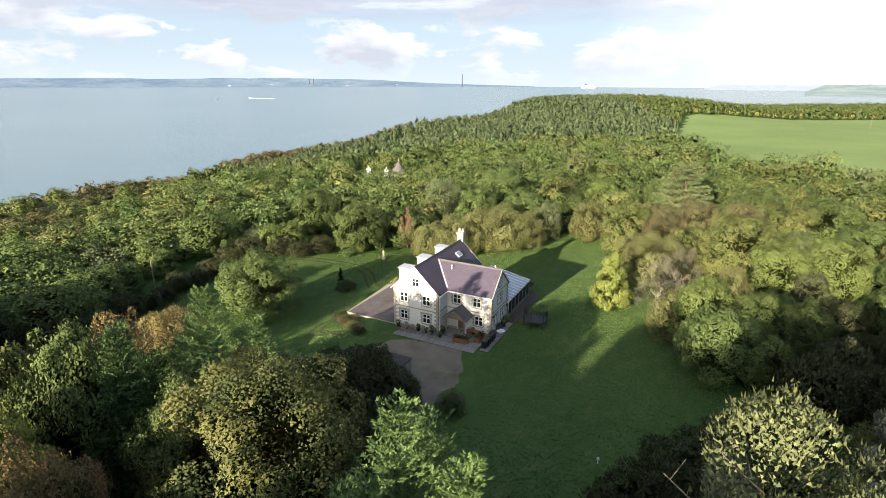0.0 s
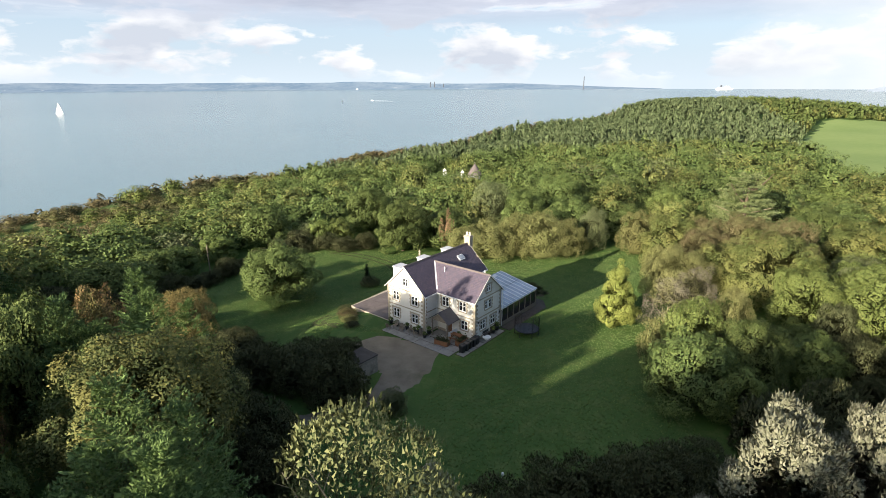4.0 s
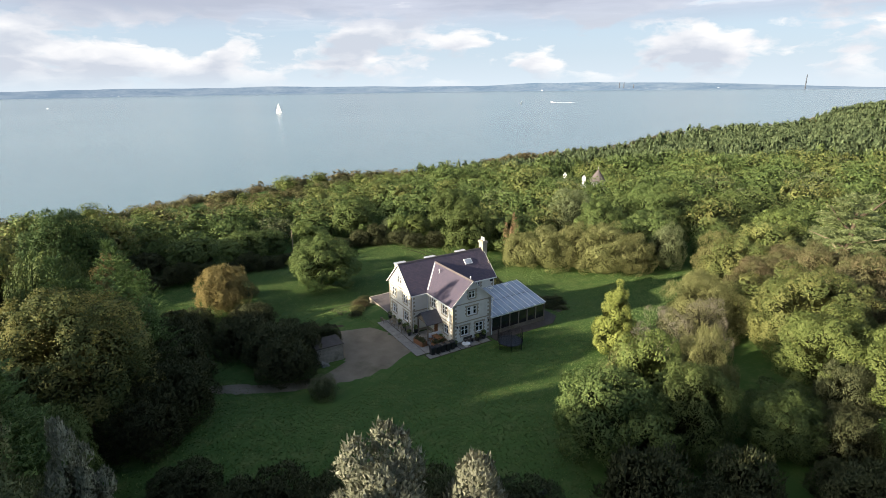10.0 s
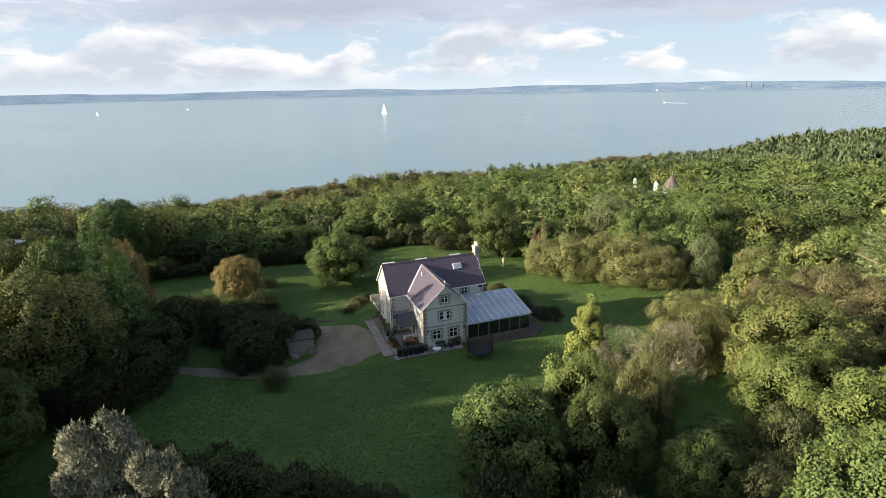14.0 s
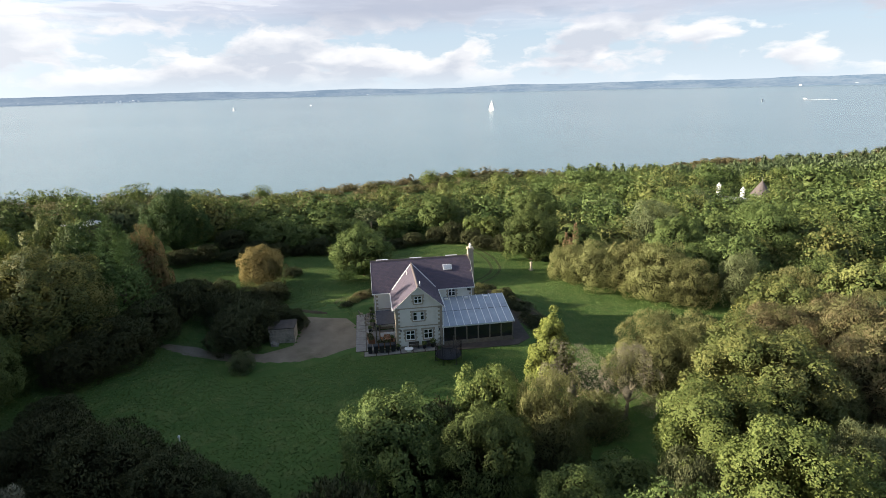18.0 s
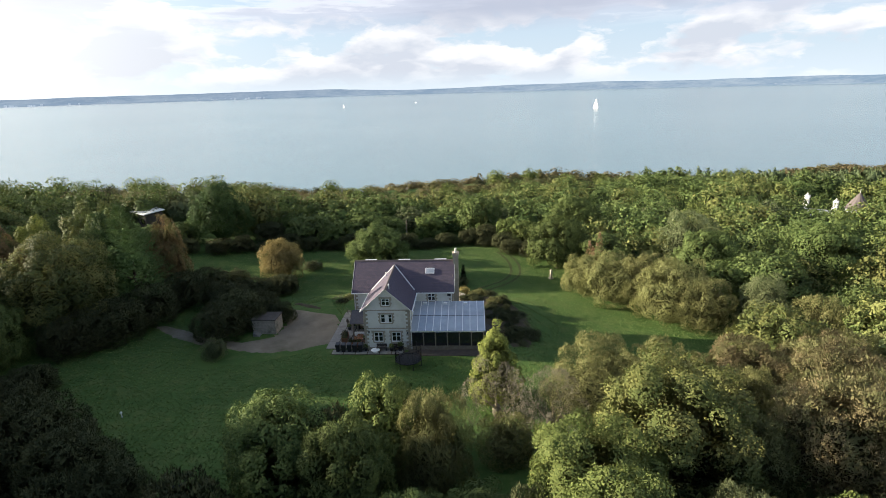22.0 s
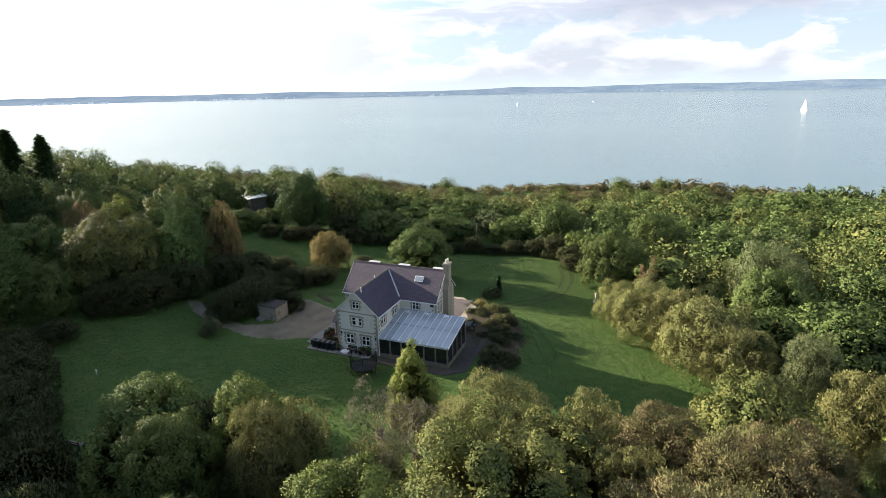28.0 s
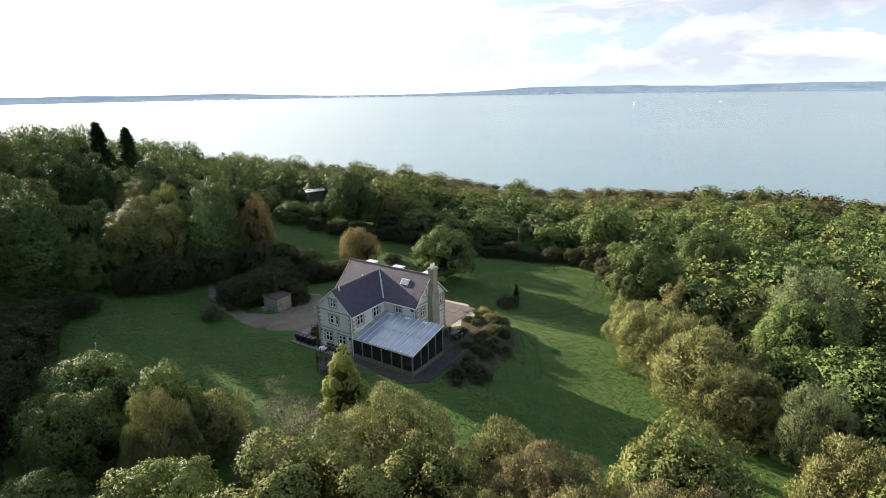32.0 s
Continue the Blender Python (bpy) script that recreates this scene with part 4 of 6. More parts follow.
def cards(c, nrm, size, rng, long=1.0, loose=0.38):
    """Small leaf clumps (three-cornered) at points c, facing nrm loosely: arrays of vertices and triangles."""
    n = len(c)
    nrm = nrm / (np.linalg.norm(nrm, axis=1, keepdims=True) + 1e-9) + rng.normal(0, loose, (n, 3))
    nrm /= np.linalg.norm(nrm, axis=1, keepdims=True) + 1e-9
    t = np.cross(nrm, rng.normal(0, 1, (n, 3)))
    t /= np.linalg.norm(t, axis=1, keepdims=True) + 1e-9
    b = np.cross(nrm, t)
    s = (size * rng.uniform(0.6, 1.35, n))[:, None]
    k = rng.uniform(-0.35, 0.35, (n, 1))
    v = np.stack([c - t * s * long * 0.6 + b * s * k, c + b * s * 0.55 + t * s * 0.25, c + t * s * long * 0.5 - b * s * (0.4 + k * 0.5)], 1)
    return v.reshape(-1, 3), np.arange(n * 3).reshape(n, 3)


def sprays(c, out, size, rng, long=2.6):
    """Narrow pointed sprays that grow outward along out."""
    n = len(c)
    out = out / (np.linalg.norm(out, axis=1, keepdims=True) + 1e-9) + rng.normal(0, 0.3, (n, 3))
    out /= np.linalg.norm(out, axis=1, keepdims=True) + 1e-9
    side = np.cross(out, np.array([0, 0, 1.0]) + rng.normal(0, 0.45, (n, 3)))
    side /= np.linalg.norm(side, axis=1, keepdims=True) + 1e-9
    s = (size * rng.uniform(0.6, 1.35, n))[:, None]
    v = np.stack([c - side * s * 0.42, c + side * s * 0.42, c + out * s * long * 0.6], 1)
    return v.reshape(-1, 3), np.arange(n * 3).reshape(n, 3)


def joined(*pairs):
    vs, qs, k = [], [], 0
    for v, q in pairs:
        vs.append(v)
        qs.append(q + k)
        k += len(v)
    return np.concatenate(vs), np.concatenate(qs)


def thirds(q):
    """Quads as triangles."""
    q = np.asarray(q)
    return np.concatenate([q[:, [0, 1, 2]], q[:, [0, 2, 3]]])


def fitted(v, R, H):
    """Brings a crown to its full radius and height."""
    v = v.copy()
    v[:, 2] *= H / np.percentile(v[:, 2], 99.7)
    v[:, :2] *= R / np.percentile(np.hypot(v[:, 0], v[:, 1]), 98.5)
    return v


def inner(rx, ry, rz, cz, rng, n=700):
    """Coarse leafage within a crown, which closes the gaps."""
    d = rng.normal(0, 1, (n, 3))
    d /= np.linalg.norm(d, axis=1, keepdims=True)
    k = rng.uniform(0.45, 0.9, n)[:, None]
    c = d * k * np.array([rx, ry, rz]) + np.array([0, 0, cz])
    return cards(c, d, (rx + rz) * 0.055 * (700 / max(n, 260)) ** 0.5, rng, 1.0, 0.5)


def unit(rng, n, up=-0.35):
    d = rng.normal(0, 1, (n * 3, 3))
    d /= np.linalg.norm(d, axis=1, keepdims=True)
    d = d[d[:, 2] > up]
    return d[:n]


def ball(c, r, seg=8, rows=5):
    """Low round masses at points c with radii r: vertices, triangles and normals."""
    lat, lon = np.linspace(-math.pi / 2, math.pi / 2, rows + 1), np.linspace(0, 2 * math.pi, seg + 1)[:-1]
    u = np.stack([np.outer(np.cos(lat), np.cos(lon)), np.outer(np.cos(lat), np.sin(lon)), np.repeat(np.sin(lat)[:, None], seg, 1)], 2).reshape(-1, 3)
    q = thirds([(k * seg + j, k * seg + (j + 1) % seg, (k + 1) * seg + (j + 1) % seg, (k + 1) * seg + j) for k in range(rows) for j in range(seg)])
    n = len(c)
    v = (c[:, None] + u[None] * np.broadcast_to(np.asarray(r, float).reshape(n, -1), (n, 3))[:, None]).reshape(-1, 3)
    return v, (q[None] + np.arange(n)[:, None, None] * len(u)).reshape(-1, 3), np.tile(u, (n, 1))


def crown_broad(rng, R, H, leaves, size, lobes=58, foot=-0.1, peak=0.0, subs=10, core=0.54, fuzz=0.0, girth=0.36, bough=(0.17, 0.35), square=2.4):
    """A billowing dome of radius R up to H: boughs set over it, tufts upon the boughs, leaves upon the tufts."""
    i = np.arange(lobes) + 0.5
    dz = 1 - 1.55 * i / lobes
    ph = i * 2.39996 + rng.uniform(0, 6.28)
    d = np.stack([np.sqrt(1 - dz ** 2) * np.cos(ph), np.sqrt(1 - dz ** 2) * np.sin(ph), dz], 1) + rng.normal(0, 0.13, (lobes, 3))
    d /= np.linalg.norm(d, axis=1, keepdims=True)
    z0 = girth * H
    deep = np.where(d[:, 2] > 0, H - z0, z0 - foot * H)
    k = rng.uniform(0.84, 1.08, lobes) / (np.hypot(d[:, 0], d[:, 1]) ** square + np.abs(d[:, 2]) ** square) ** (1 / square)
    lr = R * rng.uniform(*bough, lobes)
    side = k * (1 - peak * np.clip(d[:, 2] * k, 0, 1)) * R
    lc = np.stack([d[:, 0] * side, d[:, 1] * side, z0 + d[:, 2] * deep * k], 1) - d * (lr * rng.uniform(0.62, 0.85, lobes))[:, None]
    tuft = rng.normal(0, 1, (lobes, subs, 3)) + d[:, None] * 0.7
    tuft /= np.linalg.norm(tuft, axis=2, keepdims=True)
    m = int(leaves * 2.3)
    pick = rng.choice(lobes, m, p=lr ** 2 / (lr ** 2).sum())
    u = rng.normal(0, 1, (m, 3)) + d[pick] * 0.8
    u /= np.linalg.norm(u, axis=1, keepdims=True)
    near = np.einsum("ij,ikj->ik", u, tuft[pick])
    top = near.argmax(1)
    bump = np.clip((near[np.arange(m), top] - 0.72) / 0.26, 0, 1) * rng.uniform(0.5, 1.3, (lobes, subs))[pick, top]
    pts = lc[pick] + u * (lr[pick] * (0.70 + 0.36 * bump + rng.normal(0, 0.09, m)))[:, None]
    fp, fs = pts.astype(np.float32), lc.astype(np.float32)
    sq = ((fp ** 2).sum(1)[:, None] + (fs ** 2).sum(1)[None] - 2 * fp @ fs.T) / (lr.astype(np.float32) ** 2)[None]
    keep = np.nonzero((sq.min(1) > 0.42) & (pts[:, 2] > foot * H * 0.6))[0][:leaves]
    pts, u, mound = pts[keep], u[keep], tuft[pick, top][keep]
    out = pts - np.array([0, 0, z0 * 0.8])
    out /= np.linalg.norm(out, axis=1, keepdims=True) + 1e-6
    soft = 0.42 * u + 0.45 * mound + 0.3 * out
    soft /= np.linalg.norm(soft, axis=1, keepdims=True)
    nf = int(len(pts) * fuzz)
    v, q = cards(pts[nf:], (u * 0.6 + mound * 0.4)[nf:], size, rng, 1.0, 0.55)
    if nf:
        v, q = joined((v, q), sprays(pts[:nf], u[:nf] * 0.6 + out[:nf] * 0.2 + np.array([0, 0, 0.6]), size * 0.85, rng, 2.8))
    soft = np.concatenate([soft[nf:], soft[:nf]])
    g = np.cross(v[q[:, 1]] - v[q[:, 0]], v[q[:, 2]] - v[q[:, 0]])
    g /= np.linalg.norm(g, axis=1, keepdims=True) + 1e-9
    back = (g * soft).sum(1) < 0
    q[back] = q[back][:, ::-1]
    g[back] *= -1
    nv = np.repeat(0.8 * soft + 0.5 * g, 3, 0)
    few = leaves < 2000
    ni = leaves // 4
    ud = unit(rng, 4000, -0.3)
    ud = ud[rng.randint(0, len(ud), ni)]
    wide = (1 - peak * 0.55 * np.clip(ud[:, 2], 0, 1)) * R
    ip = np.stack([ud[:, 0] * wide, ud[:, 1] * wide, ud[:, 2] * (H - z0)], 1) * rng.uniform(0.56, 0.8, (ni, 1)) + np.array([0, 0, z0])
    iv, iq = cards(ip, ud, size * 1.5, rng, 1.0, 0.6)
    cv, cq, cn = ball(np.array([[0, 0, z0]]), np.array([[core * (1 - peak * 0.4) * R, core * (1 - peak * 0.4) * R, (H - z0) * core]]), 8 if few else 16, 5 if few else 9)
    cv = np.array([0, 0, z0]) + (cv - np.array([0, 0, z0])) * rng.uniform(0.86, 1.06, (len(cv), 1))
    v, q = joined((v, q), (iv, iq), (cv, cq))
    n = np.concatenate([nv, np.repeat(ud, 3, 0), cn])
    return fitted(v, R, H), q, n / (np.linalg.norm(n, axis=1, keepdims=True) + 1e-9)


def crown_brush(rng, R, H, leaves, size, stems=30, flare=0.38, narrow=1.0):
    """Willow-like: many upright plumes spreading from the foot."""
    a = rng.uniform(0, 2 * math.pi, stems)
    r = R * np.sqrt(rng.uniform(0.0, 0.8, stems))
    top = H * (1.0 - flare * (r / R) ** 2) * rng.uniform(0.8, 1.04, stems)
    pick = rng.randint(0, stems, leaves)
    f = rng.uniform(0.03, 1, leaves) ** 0.6
    rad = (0.03 + 0.21 * np.sin(np.clip(f, 0, 1) ** 1.3 * math.pi * 0.93)) * R * 1.15 * narrow * rng.uniform(0.55, 1.1, leaves)
    ang = rng.uniform(0, 2 * math.pi, leaves)
    base = 0.6 + 0.4 * f
    x = np.cos(a)[pick] * r[pick] * base + np.cos(ang) * rad
    y = np.sin(a)[pick] * r[pick] * base + np.sin(ang) * rad
    z = top[pick] * f + rng.normal(0, 0.1, leaves)
    nrm = np.stack([np.cos(ang), np.sin(ang), np.full(leaves, 0.55)], 1) + np.stack([x, y, np.zeros(leaves)], 1) / R * 0.7
    up = np.stack([np.cos(ang) * 0.6, np.sin(ang) * 0.6, np.full(leaves, 1.0)], 1)
    h = leaves // 2
    c = np.stack([x, y, z], 1)
    v = joined(cards(c[:h], nrm[:h], size, rng, 1.3), sprays(c[h:], up[h:], size, rng))
    v, q = joined(v, inner(R * 0.62, R * 0.62, H * 0.36, H * 0.38, rng, 3600 if leaves > 20000 else 1800 if leaves > 3000 else 220 if leaves > 1000 else 50))
    return fitted(v, R, H), q


def crown_conifer(rng, R, H, leaves, size, tiers=13, narrow=1.0, leaders=1):
    """Drooping sprays in tiers round one or several spires."""
    out = []
    for i in range(leaders):
        n = leaves // leaders
        ox, oy = (0.0, 0.0) if i == 0 else rng.uniform(-0.45, 0.45, 2) * R
        h, rr = (H, R) if leaders == 1 else (H * (1.0 if i == 0 else rng.uniform(0.7, 0.95)), R * (0.75 if i == 0 else rng.uniform(0.45, 0.7)))
        f = rng.uniform(0.0, 1, n) ** 0.75
        tier = np.floor(f * tiers) / tiers
        arms = 9
        a = (np.floor(rng.uniform(0, arms, n)) + tier * 37.3) * 2 * math.pi / arms + rng.normal(0, 0.16, n)
        prof = rr * np.clip((1 - f) ** (0.75 * narrow), 0.04, 1) * (0.82 + 0.36 * np.sin(a * 2.3 + tier * 11 + i))
        s = np.sqrt(rng.uniform(0.15, 1, n))
        r = prof * s
        z = h * (0.04 + 0.96 * f) + (1 - s) * 0.05 * h - (s ** 2) * 0.035 * h
        c = np.stack([ox + np.cos(a) * r, oy + np.sin(a) * r, z], 1)
        out.append(sprays(c, np.stack([np.cos(a), np.sin(a), 0.35 - 0.5 * s + 0.5 * f], 1), size, rng, 2.8))
        core_f = np.linspace(0.03, 0.93, 8)
        seg = 9
        ca = np.linspace(0, 2 * math.pi, seg + 1)[:-1]
        cr = rr * 0.55 * (1 - core_f) ** (0.75 * narrow)
        cv = np.stack([ox + cr[:, None] * np.cos(ca), oy + cr[:, None] * np.sin(ca), np.repeat((core_f * h)[:, None], seg, 1)], 2).reshape(-1, 3)
        out.append((cv, thirds([(k * seg + j, k * seg + (j + 1) % seg, (k + 1) * seg + (j + 1) % seg, (k + 1) * seg + j) for k in range(7) for j in range(seg)])))
    return joined(*out)


def crown_feather(rng, R, H, leaves, size, leaders=6):
    """Lawson-cypress form: several soft spires clad in upswept feathery fronds."""
    per = 60
    fronds = leaves // per
    ox = np.concatenate([[0.0], rng.uniform(-0.55, 0.55, leaders - 1) * R])
    oy = np.concatenate([[0.0], rng.uniform(-0.55, 0.55, leaders - 1) * R])
    hh = np.concatenate([[H], H * rng.uniform(0.68, 0.93, leaders - 1)])
    rr = np.concatenate([[R * 0.62], R * rng.uniform(0.4, 0.52, leaders - 1)])
    pick = rng.choice(leaders, fronds, p=rr / rr.sum())
    f = rng.uniform(0.0, 1.0, fronds) ** 0.85
    a = rng.uniform(0, 2 * math.pi, fronds)
    prof = rr[pick] * np.clip(1 - f ** 1.5, 0.03, 1) * rng.uniform(0.62, 1.0, fronds)
    foot = np.stack([ox[pick] + np.cos(a) * prof, oy[pick] + np.sin(a) * prof, hh[pick] * (0.03 + 0.93 * f)], 1)
    axis = np.stack([np.cos(a), np.sin(a), rng.uniform(0.35, 0.95, fronds) + 1.4 * f ** 3], 1)
    axis /= np.linalg.norm(axis, axis=1, keepdims=True)
    side = np.cross(axis, np.array([0, 0, 1.0]) + rng.normal(0, 0.25, (fronds, 3)))
    side /= np.linalg.norm(side, axis=1, keepdims=True)
    length = size * rng.uniform(13, 23, fronds) * (1 - 0.35 * f)
    k = np.tile(np.arange(per), fronds)
    w = np.repeat(np.arange(fronds), per)
    s = (k // 2 + rng.uniform(0, 1, len(k))) / (per / 2)
    sign = np.where(k % 2 == 0, 1.0, -1.0)[:, None]
    half = np.sin(np.clip(0.12 + 0.88 * s, 0, 1) * math.pi * 0.94)[:, None] * length[w, None] * 0.34
    c = foot[w] + axis[w] * (length[w] * s)[:, None] + side[w] * sign * half * rng.uniform(0.1, 0.9, (len(k), 1))
    c[:, 2] -= 0.3 * length[w] * s ** 2
    out = joined(sprays(c, side[w] * sign + axis[w] * 1.1, size, rng, 3.0), inner(R * 0.62, R * 0.62, H * 0.4, H * 0.36, rng, 1600))
    return fitted(out[0], R, H), out[1]


def crown_cedar(rng, R, H, leaves, size):
    """Layered boughs that fan out and droop at their tips."""
    boughs = 54
    a = np.arange(boughs) * 2.39996 + rng.normal(0, 0.25, boughs)
    f = np.linspace(0.3, 1.0, boughs)
    length = R * (1.12 - 0.85 * f) * rng.uniform(0.72, 1.08, boughs)
    pick = rng.choice(boughs, leaves, p=length / length.sum())
    k = rng.uniform(0.08, 1, leaves) ** 0.6
    reach = length[pick] * k
    lat = rng.normal(0, 0.5, leaves) * length[pick] * 0.3 * np.sin(np.clip(k, 0, 1) * math.pi * 0.85)
    c = np.stack([np.cos(a)[pick] * reach - np.sin(a)[pick] * lat, np.sin(a)[pick] * reach + np.cos(a)[pick] * lat,
                  f[pick] * H * 0.93 + 0.16 * reach - 0.03 * reach ** 2 / R - 0.25 * np.abs(lat) + rng.normal(0, 0.1, leaves)], 1)
    h = leaves // 2
    out = np.stack([np.cos(a)[pick] - np.sin(a)[pick] * np.sign(lat) * 0.7, np.sin(a)[pick] + np.cos(a)[pick] * np.sign(lat) * 0.7, np.full(leaves, 0.12)], 1)
    return joined(cards(c[:h], np.tile(np.array([0, 0, 1.0]), (h, 1)), size, rng, 1.3), sprays(c[h:], out[h:], size, rng))


def trunk_shape(rng, h, r, limbs=5, spread=2.0):
    s = Shape()
    p, lean = Vector((0, 0, -0.8)), Vector((rng.uniform(-0.08, 0.08), rng.uniform(-0.08, 0.08), 1))
    for i in range(4):
        q = Vector((lean.x * h * (i + 1) / 4, lean.y * h * (i + 1) / 4, h * (i + 1) / 4))
        s.tube(p, q, r * (1.25 - 0.24 * i), r * (1.25 - 0.24 * (i + 1)), 7)
        p = q
    for i in range(limbs):
        a = 2 * math.pi * (i + rng.uniform(0, 0.6)) / limbs
        z = h * rng.uniform(0.35, 0.9)
        b = Vector((lean.x * z, lean.y * z, z))
        m = b + Vector((math.cos(a) * spread * 0.5, math.sin(a) * spread * 0.5, h * 0.14))
        e = m + Vector((math.cos(a + 0.3) * spread * 0.5, math.sin(a + 0.3) * spread * 0.5, h * 0.2))
        s.tube(b, m, r * 0.42, r * 0.28, 6)
        s.tube(m, e, r * 0.28, r * 0.08, 6)
    return s


def shaded(v, q, R, H):
    """Turns all leaves outward and gives them the soft normals of a leafy mass."""
    p = v[q]
    c = p.mean(1)
    g = np.cross(p[:, 1] - p[:, 0], p[:, 2] - p[:, 0])
    g /= np.linalg.norm(g, axis=1, keepdims=True) + 1e-9
    out = (c - np.array([0, 0, H * 0.42])) / np.array([R, R, H * 0.6])
    out /= np.linalg.norm(out, axis=1, keepdims=True) + 1e-9
    back = (g * out).sum(1) < 0
    q = q.copy()
    q[back] = q[back][:, ::-1]
    g[back] *= -1
    n = np.zeros_like(v)
    soft = 1.0 * g + 0.3 * out
    for i in range(3):
        np.add.at(n, q[:, i], soft)
    return v, q, n / (np.linalg.norm(n, axis=1, keepdims=True) + 1e-9)


def finished(made, R, H):
    """Vertices, faces and normals of a crown."""
    return made if len(made) == 3 else shaded(*made, R, H)


KINDS = {   # maker, radius, height, leaves, leaf size, leaf material, extra, label, category
    "oak": (crown_broad, 5.2, 10.0, 20000, 0.19, "oak", {}, "broad green oak tree with a billowing crown", "tree"),
    "oak_gold": (crown_broad, 5.2, 10.5, 20000, 0.19, "oak_gold", {}, "large oak with leaves turning yellow", "tree"),
    "big_oak": (crown_broad, 5.6, 13.0, 42000, 0.15, "oak_dusk", {"lobes": 80, "girth": 0.45}, "tall oak in front with yellowing leaves in the light", "tree"),
    "bright": (crown_broad, 4.0, 8.5, 16000, 0.17, "bright", {}, "bright green broad-leaved tree in full leaf", "tree"),
    "maple": (crown_broad, 3.0, 8.3, 13000, 0.15, "yellow", {"peak": 0.62, "girth": 0.25, "lobes": 60, "bough": (0.16, 0.3), "square": 2.1}, "yellow-green maple with an egg-shaped crown", "tree"),
    "gold_willow": (crown_broad, 4.4, 7.3, 22000, 0.13, "gold", {"fuzz": 0.75, "square": 2.2}, "golden willow bush lit by low sun", "bush"),
    "willow": (crown_broad, 5.0, 8.0, 24000, 0.13, "willow", {"fuzz": 0.75, "square": 2.2, "girth": 0.3}, "olive-yellow willow clump beside the lawn", "bush"),
    "sage": (crown_broad, 5.0, 8.5, 24000, 0.13, "sage", {"fuzz": 0.75, "square": 2.2}, "grey-green willow tree with fine leaves", "tree"),
    "silver": (crown_broad, 3.2, 12.0, 34000, 0.12, "silver", {"fuzz": 0.5, "lobes": 60, "peak": 0.35, "core": 0.45, "bough": (0.13, 0.24), "girth": 0.3, "square": 2.0}, "silver-leaved poplar with pale upright shoots", "tree"),
    "thorn": (crown_broad, 4.4, 14.0, 70000, 0.1, "thorn", {"fuzz": 0.5, "lobes": 60, "peak": 0.2, "bough": (0.18, 0.34), "girth": 0.4}, "tall pale green tree with bare twigs at its top", "tree"),
    "cypress": (crown_feather, 4.6, 14.0, 66000, 0.072, "cypress", {}, "fresh green cypress with feathery sprays", "conifer"),
    "dark_fir": (crown_feather, 4.6, 16.0, 30000, 0.13, "conifer", {}, "tall dark green conifer with dense sprays", "conifer"),
    "spruce": (crown_conifer, 2.6, 14.0, 5000, 0.36, "conifer", {"narrow": 0.95}, "dark pointed spruce above the wood", "conifer"),
    "cedar": (crown_cedar, 8.0, 14.0, 34000, 0.17, "cedar_leaf", {}, "spreading flat-topped cedar with layered boughs", "conifer"),
    "brown": (crown_brush, 1.9, 8.0, 5000, 0.14, "brown_leaf", {"stems": 9}, "slim tree with brown dead leaves", "tree"),
    "russet": (crown_broad, 3.6, 6.5, 20000, 0.11, "russet_leaf", {"fuzz": 0.8, "square": 2.1, "bough": (0.18, 0.3)}, "russet brown thicket of fine twigs", "bush"),
    "bare": (crown_broad, 3.4, 7.0, 9000, 0.07, "twig", {"fuzz": 1.0, "lobes": 30, "core": 0.15, "bough": (0.16, 0.28)}, "half-bare pale twiggy bush", "bush"),
    "dark_yew": (crown_broad, 6.0, 11.0, 26000, 0.17, "conifer", {"fuzz": 0.6, "peak": 0.2}, "dark green evergreen with a broad domed crown", "conifer"),
    "yellow_oak": (crown_broad, 3.4, 9.0, 16000, 0.17, "yellow", {}, "oak with bright yellow autumn leaves at its top", "tree"),
    "rust_oak": (crown_broad, 5.2, 10.5, 20000, 0.17, "rust", {}, "oak with orange and rust coloured leaves", "tree"),
    "shrub": (crown_broad, 3.2, 4.6, 13000, 0.13, "heath", {"fuzz": 0.75, "bough": (0.15, 0.36)}, "dense dark green shrub at the lawn's edge", "shrub"),
    "scrub": (crown_broad, 4.2, 4.6, 6000, 0.2, "scrub", {"fuzz": 0.3, "girth": 0.3}, "low olive and russet scrub", "shrub"),
    "topiary": (crown_broad, 0.62, 3.6, 1800, 0.12, "dark", {"peak": 0.4, "foot": 0.0, "lobes": 30}, "slim dark clipped cypress on the lawn", "shrub"),
    "low_sage": (crown_broad, 1.6, 1.8, 2600, 0.1, "willow", {"fuzz": 0.8}, "pale grassy plume in the planting bed", "shrub"),
    "round_bush": (crown_broad, 2.0, 2.4, 2600, 0.15, "heath", {}, "low rounded bush on the lawn", "shrub"),
}
TEMPLATES = {}
TRUNK_H = {"cedar": 0.8}


def template(kind, variant, thin=1.0):
    key = (kind, variant, thin)
    if key not in TEMPLATES:
        maker, R, H, leaves, size, mat, extra, *_ = KINDS[kind]
        rng_ = np.random.RandomState(sum(map(ord, kind)) * 7 + variant * 131)
        v, q, soft = finished(maker(rng_, R, H, int(leaves * thin), size * (1 / thin) ** 0.45, **extra), R, H)
        crown = raw_mesh("crown", v, q, mat, normals=soft)
        tk = trunk_shape(random.Random(variant + len(kind)), H * TRUNK_H.get(kind, 0.5), max(0.12, R * 0.06), 5, R * 0.4).mesh("trunk", "bark" if kind != "bare" else "pale_bark")
        TEMPLATES[key] = (crown, tk)
    return TEMPLATES[key]


